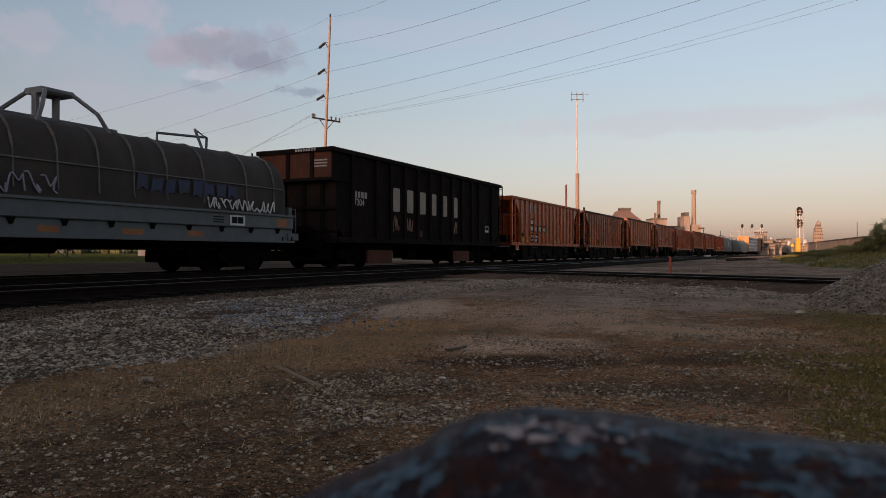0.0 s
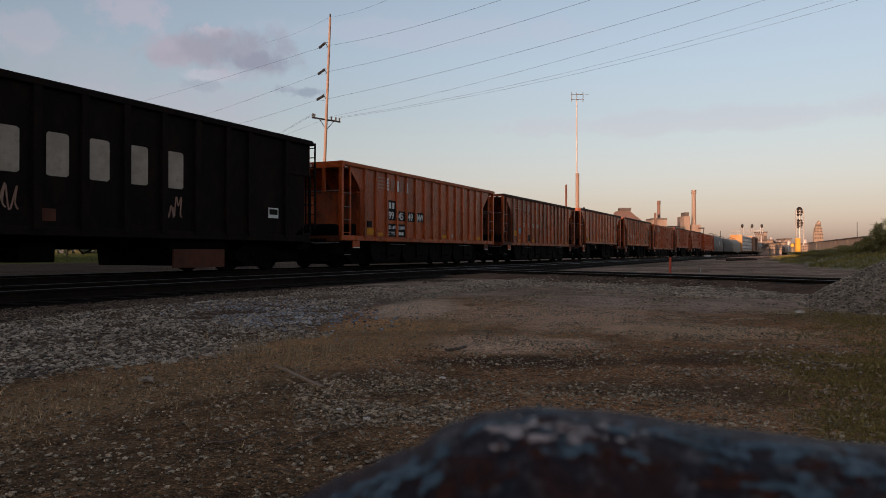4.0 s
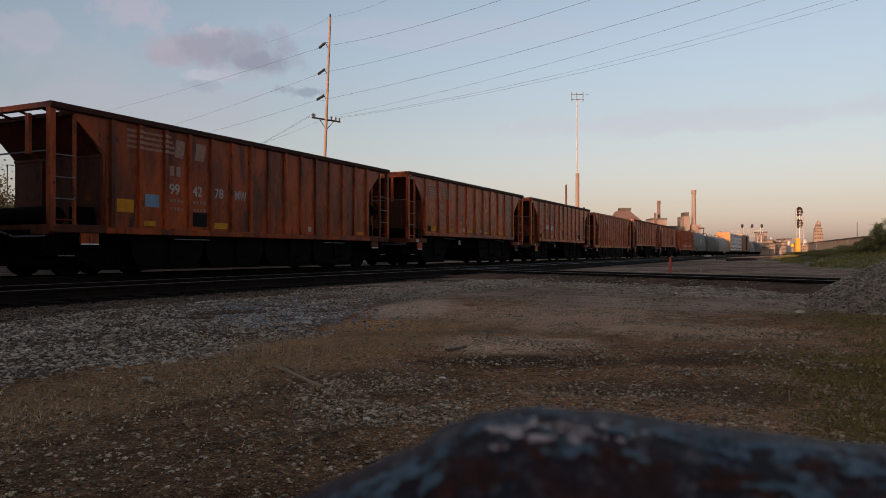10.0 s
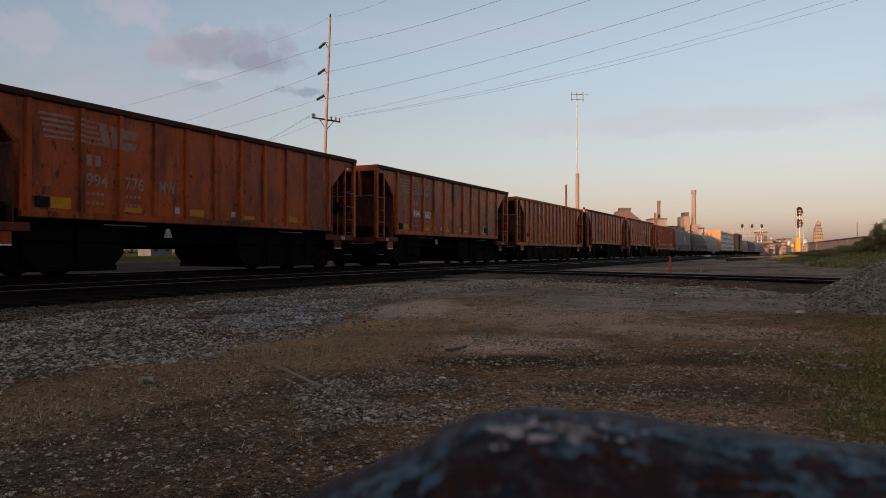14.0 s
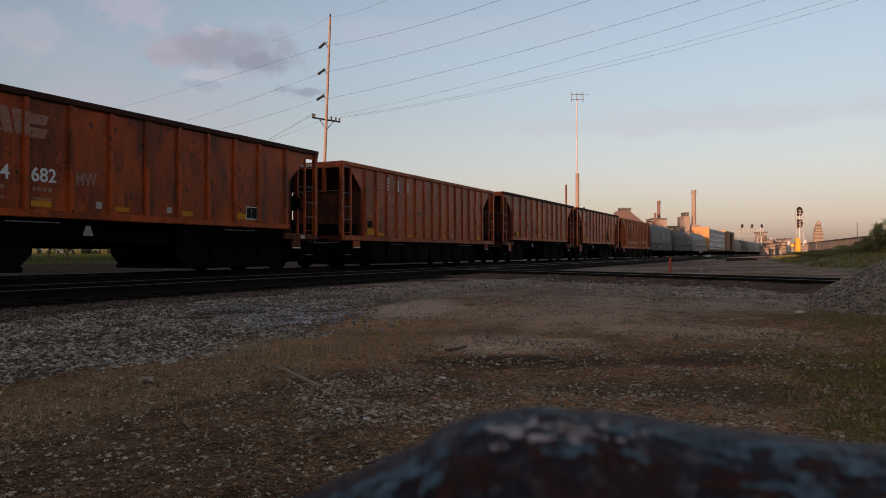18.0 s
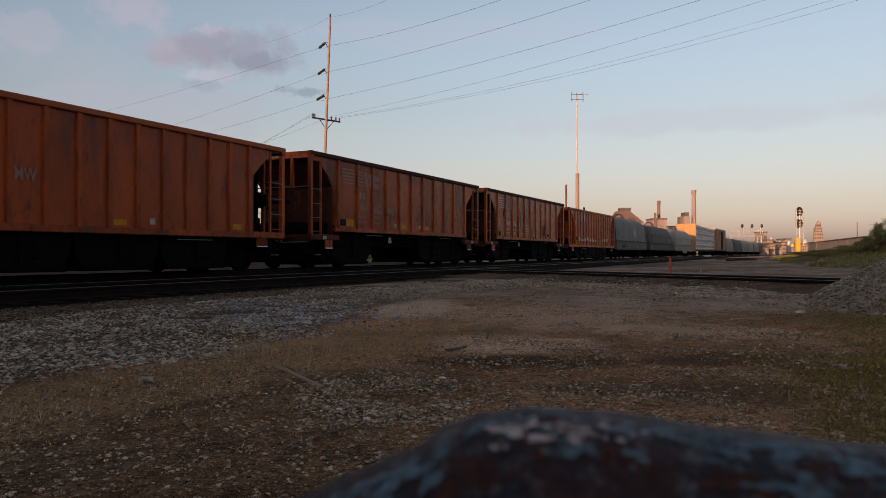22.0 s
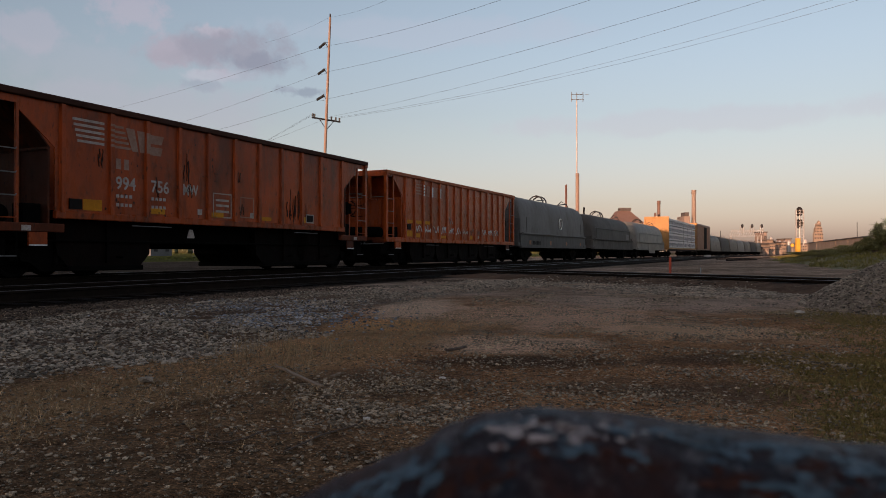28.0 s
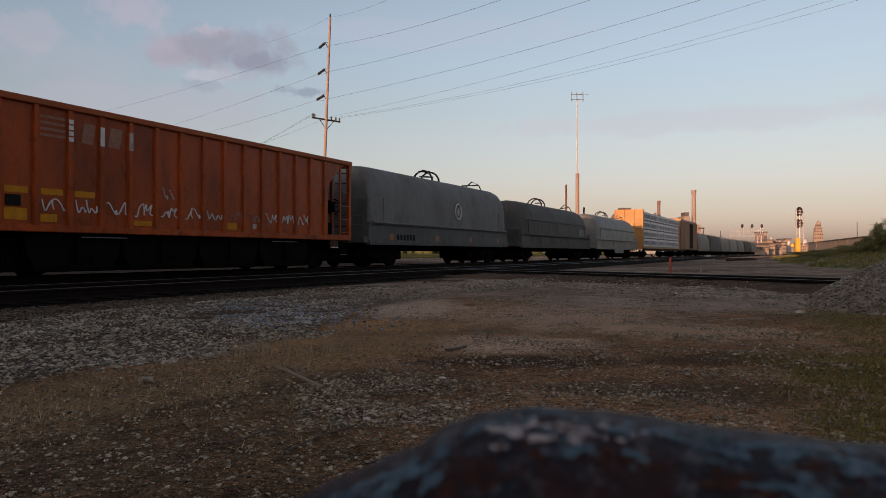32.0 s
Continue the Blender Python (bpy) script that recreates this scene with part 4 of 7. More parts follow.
def marks(car, kind, seed):
    """Worn lettering, patches and scrawls on the side that faces the yard."""
    rnd = random.Random(seed)
    y = -1.516
    wide = kind in WIDE
    x0, step = (-6.86 + 1.81, 1.01) if wide else (-7.0 + 1.55, 10.9 / 14)
    q = lambda k: (-6.86 + 1.60 if wide and k == 0 else x0 + step * k) + 0.08   # just past rib k
    lg = {2: WHITE, 7: WHITE, 3: GHOST, 6: GHOST, 4: GHOST}.get(kind, FADED)
    blocks = GHOST if lg is WHITE else FADED
    if wide:
        for k in range(5):
            decal("logo_stripe", car, q(0) + 0.16 + 0.03 * k, y, 3.37 - 0.115 * k, 0.80 - 0.03 * k, 0.055, lg)
            decal("rib_paint", car, x0 + step - 0.055, -1.575, 3.37 - 0.115 * k, 0.11, 0.055, blocks)
            decal("logo_stripe", car, q(1), y, 3.36 - 0.115 * k, 0.26 + 0.05 * k, 0.055, blocks)
        # the two slanted emblem shapes that the stripes run into
        a_ = q(1) + 0.26
        for shape in (((0.24, 2.88), (0.42, 2.88), (0.30, 3.40), (0.06, 3.40)), ((0.47, 2.88), (0.6, 2.88), (0.6, 3.38), (0.38, 3.38))):
            part("logo_block", M().slab([(a_ + u, v) for u, v in shape], y - 0.004, y), blocks, car)
        decal("rib_paint", car, x0 + step * 2 - 0.055, -1.575, 2.88, 0.11, 0.48, blocks)
        a_ = q(2)
        for shape in (((0.0, 2.86), (0.34, 2.86), (0.40, 3.06), (0.0, 3.06)), ((0.0, 3.13), (0.36, 3.13), (0.44, 3.34), (0.0, 3.34))):
            part("logo_block", M().slab([(a_ + u, v) for u, v in shape], y - 0.004, y), blocks, car)
        first, small = 1, 0.33
    else:
        for k in range(4):
            if kind == 2:
                z = 3.34 - 0.125 * k
                decal("logo_stripe", car, q(0) + 0.34, y, z, 0.28, 0.06, FADED)
                decal("logo_stripe", car, q(1), y, z, 0.62, 0.06, FADED)
                decal("logo_stripe", car, q(2), y, z, 0.1 + 0.05 * k, 0.06, FADED)
                for n_ in (1, 2):
                    decal("rib_paint", car, x0 + step * n_ - 0.055, -1.575, z, 0.11, 0.07, GHOST)
            else:
                decal("logo_stripe", car, q(1) + 0.02, y, 3.30 - 0.125 * k, 0.6, 0.055, lg)
        for a_, b_ in ((q(2) + 0.15, 0.42), (q(3) + 0.05, 0.46)):
            part("logo_block", M().slab([(a_ + 0.06, 2.9), (a_ + b_ * 0.8, 2.88), (a_ + b_, 3.32), (a_ + 0.12, 3.34)], y - 0.004, y), GHOST if kind == 2 else lg, car)
        first, small = 2, 0.36
        if kind != 2:
            # paint that held on to the ribs alone
            for k, parts in ((2, 4), (3, 1), (4, 1)):
                for n_ in range(parts):
                    hh = 0.09 if parts == 4 else 0.42
                    decal("rib_paint", car, x0 + step * k - 0.055, -1.575, 2.88 + 0.125 * n_, 0.11, hh, CRISP if k < 4 else WHITE)
    ink = {1: CRISP, 4: CRISP, 5: GHOST, 6: GHOST, 7: WHITE, 3: GHOST}.get(kind, WHITE)
    if kind == 1:
        for k, z0, hh in ((2, 1.77, 0.76), (3, 1.77, 0.38), (4, 1.77, 0.38), (5, 1.79, 0.38), (2, 1.14, 0.5), (3, 1.14, 0.5)):
            decal("black_panel", car, q(k) + 0.0, y, z0, 0.62, hh, BLACKP)
        for i in range(2):
            decal("initial_bar", car, q(2) + 0.1 + 0.25 * i, y - 0.004, 2.22, 0.16, 0.23, ink)
        for k, tx in zip((2, 3, 4, 5), NUMBERS[1]):
            lettering("number", tx, 0.40, car, (q(k) + 0.07, y - 0.007, 1.82), ink, 0.72 if tx == "MW" else 1.0)
        for k, z, tx in ((2, 1.44, "LD LMT"), (3, 1.44, "218000"), (2, 1.21, "LT WT"), (3, 1.21, "58000")):
            lettering("weight_line", tx, 0.18, car, (q(k) + 0.03, y - 0.007, z), ink)
    elif kind < 8:
        for i in range(2):
            decal("initial_bar", car, q(first) + 0.05 + 0.22 * i, y, 2.43, 0.14, 0.24, GHOST)
        for k, tx in zip(range(first, first + 4), NUMBERS[kind]):
            if tx:
                dim = GHOST if (kind == 4 and tx == "MW") or (kind == 3 and tx == "776") else ink
                lettering("number", tx, 0.40 if wide else small, car, (q(k) + 0.04, y - 0.003, 1.98), dim, 0.72 if tx == "MW" else 0.95)
        for k in (first, first + 1):
            for z in (1.78, 1.58):
                for n_ in range(4):
                    decal("data_bar", car, q(k) + 0.06 + 0.12 * n_, y, z, 0.08, 0.075, ink if kind == 7 else FADED)
    ks = (2, 4, 6, 8) if wide else (1, 4, 8, 13)
    for k in ks:
        if rnd.random() < 0.85:
            decal("reflective_patch", car, q(k) + 0.04, y, 1.46 if wide else 1.16, 0.5 * rnd.uniform(0.7, 1.1), 0.17 * rnd.uniform(0.6, 1.1), YPATCH)
    decal("reflective_patch", car, q(0) + (0.42 if wide else 0.05), y, 1.45 if wide else (1.46 if kind == 2 else 1.18), 0.48, 0.30 if kind == 2 else 0.24, YPATCH)
    if kind == 8:
        for k in (0, 1, 2):
            decal("reflective_patch", car, q(k) + 0.05, y, 1.72, 0.5, 0.13, YPATCH)
    if kind != 2:
        part("placard_box", M().box(q(0) + 0.08, q(0) + 0.38, y - 0.03, y, 1.46, 1.68), BLACKP, car)
    if wide:
        part("gate_plate", M().slab([(-1.58, 0.9), (-1.32, 0.9), (-1.40, 1.12), (-1.50, 1.12)], -1.36, -1.34), WHITE, car, "small white gate plate")
    if kind == 4:
        f = part("white_framed_sign", M().box(3.5, 3.98, y - 0.006, y, 1.47, 1.83), CRISP, car)
        for a_, b_ in ((3.525, 3.735), (3.75, 3.955)):
            part("sign_panel", M().box(a_, b_, y - 0.01, y - 0.006, 1.495, 1.805), BLACKP, f)
    if kind == 8:
        for k in range(1, 13):
            squiggle("graffiti", car, q(k) + 0.08, y, 1.38, 0.52, 0.30, CRISP if k not in (8, 9) else GHOST, seed + k, "white sprayed scrawl")
        squiggle("graffiti", car, q(5) + 0.1, y, 1.8, 0.4, 0.3, WHITE, seed + 20, "white sprayed scrawl")
    if kind == 7:
        frame_marks(car, q(4) + 0.1, 1.46, 0.7, 0.66, y, WHITE)
        frame_marks(car, q(5) + 0.15, 1.5, 0.55, 0.58, y, GHOST)
        for z in (1.6, 1.76, 1.9):
            decal("data_bar", car, q(4) + 0.2, y, z, 0.5, 0.06, WHITE)
        for k, z, hh in ((3.25, 2.3, 0.75), (3.3, 2.0, 0.3), (7.2, 1.5, 0.7), (7.4, 1.5, 0.5), (7.5, 1.5, 0.9), (7.75, 1.5, 1.1), (8.1, 1.5, 0.6), (5.2, 2.4, 0.5), (2.2, 1.9, 0.4), (5.25, 1.6, 0.3), (0.75, 2.5, 0.4)):
            for _ in range(4):
                x_, z_, hh_, pts = x0 + step * k + rnd.uniform(-0.16, 0.16), z + rnd.uniform(-0.1, 0.15), hh * rnd.uniform(0.3, 1.0), []
                if abs((x_ - x0) / step % 1.0 - 0.5) > 0.4:
                    continue
                for n_ in range(7):
                    x_ += rnd.uniform(-0.02, 0.02)
                    pts.append((x_, y - 0.003, z_ + hh_ * (1 - n_ / 6)))
                part("stain_run", M().path(pts, rnd.uniform(0.006, 0.015), 4), TAR, car, "black tarry run")
        f = part("framed_sign", M().box(q(8) + 0.15, q(8) + 0.55, y - 0.006, y, 1.46, 1.74), WHITE, car)
        part("sign_panel", M().box(q(8) + 0.18, q(8) + 0.52, y - 0.01, y - 0.006, 1.5, 1.71), BLACKP, f)
    if wide:
        # flung spots of tar, in loose clusters
        m = M()
        for _ in range(9):
            kx, kz, sp_ = rnd.uniform(1.0, 9.4), rnd.uniform(1.6, 3.3), rnd.uniform(0.1, 0.3)
            for _ in range(rnd.randint(4, 16)):
                x_, z_, r_ = x0 + step * kx + rnd.gauss(0, sp_), kz + rnd.gauss(0, sp_), rnd.uniform(0.008, 0.03)
                if abs((x_ - x0) / step % 1.0 - 0.5) > 0.41 or not 1.42 < z_ < 3.5:
                    continue
                m.slab([(x_ + r_ * rnd.uniform(0.6, 1.2) * math.cos(t), z_ + r_ * rnd.uniform(0.7, 1.7) * math.sin(t)) for t in (6.283 * i / 7 for i in range(7))], y - 0.004, y)
        tagged(part("tar_spatter", m, TAR, car, "small black spots of tar"), kind="stuff")
    for k in ((3, 5) if wide else (9,)):
        decal("white_tag", car, q(k) + 0.55 if wide else q(k) + 0.3, y, 1.5 if wide else 1.2, 0.16, 0.15, WHITE)
    if kind == 2:
        decal("blue_patch", car, q(1) + 0.08, y - 0.002, 1.62, 0.42, 0.3, BLUETAG)
        decal("black_panel", car, q(3) + 0.05, y, 1.2, 0.5, 0.36, BLACKP)


def place(car, s_near, L, keyed=True):
    TRAIN.append((car, s_near + L / 2))
    return car


NEAR = {1: 37.48, 2: 52.85, 3: 68.40, 4: 83.55, 5: 98.70, 6: 114.02, 7: 128.75, 8: 143.85}
LABELS = {1: "rust-orange hopper car with crisp black number panels", 2: "stained rust-orange hopper car with faded white logo", 3: "rust-orange hopper car with white stripes logo",
          4: "brown-orange hopper car with white numbers and framed sign", 5: "rust-orange hopper car with worn ghost lettering", 6: "rust-brown hopper car with yellow reflector patches",
          7: "orange hopper car with white numbers and sprayed scrawls", 8: "bright orange hopper car with a row of white graffiti"}
PAINTS = {1: RUST, 2: RUST_STAINED, 3: RUST_MID, 4: RUST_MID, 5: RUST_FADED, 6: RUST_MID, 7: RUST_FADED, 8: RUST}
for n in range(1, 9):
    wide = n in WIDE
    car = hopper(wide, PAINTS[n], DARKCHORD if wide or n == 2 else CHORD, n != 2, {1: RUST_STAINED, 8: RUST}.get(n, SOOTED_SHADED))
    tagged(car, LABELS[n])
    marks(car, n, 40 + n)
    place(car, NEAR[n], 13.72 if wide else 14.0)


def herzog_car():
    """The tall black ballast car with a raised end and widely spaced ribs."""
    L, H = 15.5, 4.08
    car = thing("ballast_car", "tall black ballast car with six white painted block marks", "railway car", "")
    h, w0, sb = L / 2, 1.5, 0.95
    for y in (-w0, w0):
        s = part("side_sheet", M().slab([(-h + 0.3, sb + 0.5), (-h + 0.9, sb), (h - 0.9, sb), (h - 0.3, sb + 0.5), (h - 0.3, 2.95), (h - 0.06, 3.0), (h - 0.06, H - 0.05), (-h + 0.06, H - 0.05), (-h + 0.06, 3.0), (-h + 0.3, 2.95)], y - 0.012, y + 0.012), BLACKCAR, car)
        for x in [-h + 1.25, -h + 2.9] + [-h + 3.95 + 1.107 * i for i in range(8)] + [h - 2.9, h - 1.25]:
            part("rib", M().slab([(x - 0.09, sb + 0.05), (x + 0.09, sb + 0.05), (x + 0.09, H - 0.12), (x - 0.09, H - 0.12)], *((y - 0.10, y + 0.01) if y < 0 else (y - 0.01, y + 0.10))), BLACKCAR, s)
        part("top_chord", M().box(-h, h, y - 0.11, y + 0.09, H - 0.16, H, 0.02), BLACKCAR, car)
        part("side_sill", M().box(-h + 0.4, h - 0.4, y - 0.06, y + 0.05, sb - 0.08, sb + 0.12, 0.02), BLACKCAR, car)
        for sg in (-1, 1):
            part("end_shelf_side", M().box(*sorted((sg * h, sg * (h - 1.2))), y - 0.05, y + 0.05, 2.93, 3.03, 0.015), BLACKCAR, car)
    part("lading_floor", M().box(-h + 0.3, h - 0.3, -w0, w0, 1.2, 1.3), NEAR_BLACK, car)
    for sg in (-1, 1):
        xe = sg * h
        e_ = part("upper_end_sheet", M().box(*sorted((xe, xe - sg * 0.06)), -w0, w0, 3.05, H - 0.1), ENDRUST, car)
        for yy in (-0.75, 0.25):
            part("end_rib", M().box(*sorted((xe, xe + sg * 0.06)), yy - 0.07, yy + 0.07, 3.05, H - 0.1), BLACKCAR, e_)
        part("end_cap", M().box(*sorted((xe + sg * 0.06, xe - sg * 0.1)), -w0 - 0.1, w0 + 0.1, H - 0.16, H - 0.01, 0.02), BLACKCAR, car)
        part("end_shelf", M().box(*sorted((xe + sg * 0.05, xe - sg * 0.35)), -w0, w0, 2.96, 3.06, 0.02), BLACKCAR, car)
        # the lower sheet is darker than the upper one
        low_ = part("lower_end_sheet", M().box(*sorted((xe - sg * 0.3, xe - sg * 0.36)), -w0, w0, sb, 2.97), DARK_END, car)
        for yy in (-0.95, -0.2, 0.6):
            part("end_rib", M().box(*sorted((xe - sg * 0.31, xe - sg * 0.24)), yy - 0.07, yy + 0.07, sb, 2.96), BLACKCAR, low_)
        part("end_ledge", M().box(*sorted((xe - sg * 0.32, xe - sg * 0.2)), -w0, w0, 2.0, 2.1), BLACKCAR, low_)
        part("end_sill", M().box(*sorted((xe, xe - sg * 0.35)), -w0, w0, sb - 0.1, sb + 0.2, 0.02), BLACKCAR, car)
        for yy in (-1.6, 1.3) if sg > 0 else (1.35,):
            ladder(car, xe + sg * 0.14, yy, 1.3, H - 0.06, BLACKCAR, False, 0.36, 9, 0.03)
        for yy in (-1.42, -1.0, 0.9) if sg > 0 else (1.1,):
            part("ladder_post", M().box(*sorted((xe + sg * 0.06, xe + sg * 0.13)), yy - 0.04, yy + 0.04, sb + 0.15, 2.98), BLACKCAR, car)
        part("ladder_bracket", M().box(*sorted((xe, xe + sg * 0.16)), -1.6, -1.2, H - 0.14, H - 0.06), BLACKCAR, car)
        part("end_platform", M().box(*sorted((xe + sg * 0.3, xe - sg * 0.3)), -1.25, 1.25, 0.62, 0.98, 0.03), NEAR_BLACK, car)
        part("brake_rigging", M().box(*sorted((xe + sg * 0.1, xe - sg * 0.9)), -0.95, 0.95, 0.24, 0.6, 0.05), NEAR_BLACK, car)
        part("platform_tank", M().turn([(0.05, -0.9), (0.2, -0.84), (0.24, -0.7), (0.24, 0.7), (0.2, 0.84), (0.05, 0.9)], (xe + sg * 0.05, 0.1, 1.2), "y", 14), NEAR_BLACK, car, "black air tank on the end platform")
        coupler(car, xe - sg * 0.1, sg)
        truck(car, sg * (h - 2.1), True)
    part("centre_sill", M().box(-h, h, -0.2, 0.2, 0.6, 0.95, 0.02), NEAR_BLACK, car)
    for k in (-h + 3.4, h - 4.65):
        part("hopper_bay", M().slab([(k - 1.0, sb), (k + 1.0, sb), (k + 0.9, 0.2), (k - 0.9, 0.2)], -1.3, 1.3), NEAR_BLACK, car)
        part("rust_door", M().box(k - 0.9, k + 0.9, -1.40, -1.34, 0.14, 0.62, 0.01), ENDRUST, car, "rusty brown discharge door")
    part("valve_box", M().box(-h + 6.1, -h + 6.9, -1.1, -0.4, 0.32, 0.75, 0.04), NEAR_BLACK, car)
    for k in (4.6, 5.2, 7.3):
        part("hanging_rod", M().path([(-h + k, -1.2, 0.7), (-h + k + 0.2, -1.22, 0.5), (-h + k + 0.5, -1.2, 0.62)], 0.018, 5), NEAR_BLACK, car)
    y = -1.515
    for x0 in (4.18, 5.30, 6.40, 7.42, 8.50, 9.62):
        x = -h + x0
        m = M().slab([(x, 2.15), (x + 0.06, 2.12), (x + 0.46, 2.12), (x + 0.52, 2.17), (x + 0.52, 2.99), (x + 0.46, 3.03), (x + 0.05, 3.03), (x, 2.98)], y - 0.004, y)
        part("block_mark", m, CREAM, car, "white painted block mark")
    part("pale_patch", M().box(-h + 6.26, -h + 6.62, y - 0.004, y, 1.18, 1.44), ENDRUST, car, "bare brown patch")
    for i in range(4):
        decal("initial_bar", car, -h + 1.42 + 0.225 * i, y, 2.47, 0.16, 0.22, WHITE)
    lettering("number", "7304", 0.34, car, (-h + 1.40, y - 0.002, 2.20), WHITE)
    for k in range(3):
        part("data_bar", M().box(-h - 0.008, -h, -1.35, -0.62 - 0.1 * k, 3.62 - 0.10 * k, 3.67 - 0.10 * k), WHITE, car)
    for k in range(8):
        part("data_bar", M().box(-h - 0.108, -h - 0.1, -0.95 + 0.11 * k, -0.88 + 0.11 * k, H - 0.13, H - 0.04), WHITE, car)
    for i, x in enumerate((-3.62, -2.45, 1.85)):
        squiggle("graffiti", car, x, y, 1.35, 0.5, 0.62, GHOST, 70 + i, "thin white sprayed scrawl")
    f = part("white_framed_sign", M().box(5.7, 6.15, y - 0.006, y, 1.55, 1.85), CRISP, car)
    part("sign_panel", M().box(5.74, 6.11, y - 0.01, y - 0.006, 1.65, 1.81), BLACKP, f)
    return car


place(herzog_car(), 20.25, 15.5)


def hood_prof(w, z0, z1, round_):
    """Half outline of a hood: straight skirt, then a rounded shoulder."""
    pts = []
    n = 10
    for i in range(n + 1):
        a_ = math.pi * i / n
        c, s_ = math.cos(a_), math.sin(a_)
        ex = round_
        pts.append((-w * math.copysign(abs(c) ** ex, c), z0 + (z1 - z0) * (abs(s_) ** ex)))
    return pts


def coil_car(L, hood, z_hood, H, round_, sill, keyed, label, kind):
    """A coil car: deep side sills, a trough, and a lift-off hood with bails on top."""
    car = thing("coil_car", label, "railway car", "coil cars of the train")
    h = L / 2
    zb, zt = (0.88, z_hood)
    step_ = zb + (0.36 if kind == "ribbed" else 0.0)
    for y in (-1, 1):
        s = part("side_sill", M().box(-h + 0.3, h - 0.3, *sorted((y * 1.36, y * 1.48)), step_, zt, 0.02), sill, car)
        if kind == "ribbed":
            part("lower_sill", M().box(-h + 0.3, h - 0.3, *sorted((y * 1.34, y * 1.41)), zb, step_, 0.01), sill, s)
            for k in range(12):
                x = -h + 1.0 + (L - 2.0) * k / 11
                part("sill_bracket", M().slab([(x - 0.09, step_), (x + 0.09, step_), (x + 0.03, step_ - 0.14), (x - 0.03, step_ - 0.14)], *sorted((y * 1.40, y * 1.46))), NEAR_BLACK, s)
        part("sill_flange", M().box(-h + 0.3, h - 0.3, *sorted((y * 1.34, y * 1.54)), zb - 0.05, zb + 0.01), sill, s)
        part("sill_top_flange", M().box(-h + 0.3, h - 0.3, *sorted((y * 1.34, y * 1.54)), zt - 0.01, zt + 0.05), sill, s)
    part("trough", M().slab([(-h + 0.6, 0.75), (h - 0.6, 0.75), (h - 0.6, zt - 0.1), (-h + 0.6, zt - 0.1)], -1.33, 1.33), NEAR_BLACK, car)
    part("centre_sill", M().box(-h, h, -0.2, 0.2, 0.6, 0.95, 0.02), NEAR_BLACK, car)
    prof = hood_prof(1.46, zt + 0.03, H, round_)
    hm = M()
    en = 0.42 if kind == "smooth" else 0.62
    # the hood's crest falls off towards its ends
    fall = {"ribbed": ((0.0, 0.93), (0.25, 1.0)), "smooth": ((0.0, 0.84), (0.08, 0.915), (0.22, 0.965), (0.45, 0.992), (0.8, 1.0)), "low": ((0.0, 0.68), (0.10, 0.80), (0.30, 0.90), (0.65, 0.97), (1.1, 1.0))}.get(kind, ((0.0, 0.8), (0.2, 0.95), (0.5, 1.0)))
    ends = [(-h + en + d, q) for d, q in fall] + [(h - en - d, q) for d, q in reversed(fall)]
    k = len(prof)
    for x, q in ends:
        hm.v += [(x, y * (0.90 + 0.1 * (q - 0.6) / 0.4), zt + 0.03 + (z - zt - 0.03) * q) for y, z in prof]
    last_ = len(ends) - 1
    for j in range(last_):
        hm.f += [(j * k + i, j * k + i + 1, (j + 1) * k + i + 1, (j + 1) * k + i) for i in range(k - 1)]
    hm.f += [tuple(range(k)), tuple(reversed(range(last_ * k, (last_ + 1) * k)))]
    hd = part("hood", hm, hood, car, "", 45)
    if kind in ("smooth", "low"):
        for y in (-1, 1):
            part("hood_lip", M().box(-h + en + 0.1, h - en - 0.1, *sorted((y * 1.44, y * (1.58 if kind == "smooth" else 1.60))), zt + 0.02, zt + 0.09, 0.015), hood, hd)
            if kind == "low":
                part("hood_seam", M().box(-h + en + 0.6, h - en - 0.6, *sorted((y * 1.39, y * 1.45)), zt + 0.95, zt + 0.99), BAIL, hd)
        for sg in (-1, 1):
            part("hood_band", M().box(*sorted((sg * (h - en - 0.95), sg * (h - en - 1.01))), -1.47, -1.44, zt + 0.08, zt + 1.0), hood, hd)
    if kind in ("ribbed", "far"):
        n = 12 if kind == "ribbed" else 8
        for i in range(n):
            x = -h + 1.4 + (L - 2.8) * i / (n - 1) if kind != "ribbed" else (-6.2, -5.0, -3.8, -2.75, -1.75, -0.77, 0.24, 1.2, 2.2, 3.45, 5.1, 6.3)[i]
            rm = M()
            rp = hood_prof(1.485, zt + 0.12 * (H - zt), H + 0.03, round_) if kind == "ribbed" else hood_prof(1.48, zt + 0.03, H + 0.02, round_)
            rm.v = [(x - 0.014, y, z) for y, z in rp] + [(x + 0.014, y, z) for y, z in rp] + [(x - 0.014, y * 0.95, z - 0.06) for y, z in rp] + [(x + 0.014, y * 0.95, z - 0.06) for y, z in rp]
            kk = len(rp)
            for j in range(kk - 1):
                rm.f += [(j, j + 1, kk + j + 1, kk + j), (2 * kk + j, j, j + 1, 2 * kk + j + 1), (3 * kk + j, kk + j, kk + j + 1, 3 * kk + j + 1)]
            part("hood_rib", rm, BAILP if kind == "ribbed" else hood, hd, "pale hood seam" if kind == "ribbed" else "")
    # lifting bails
    hz = H
    xs = ({"smooth": 0.4, "low": -0.7}.get(kind, -1.2), 4.6) if kind != "ribbed" else (-2.4, 4.1)
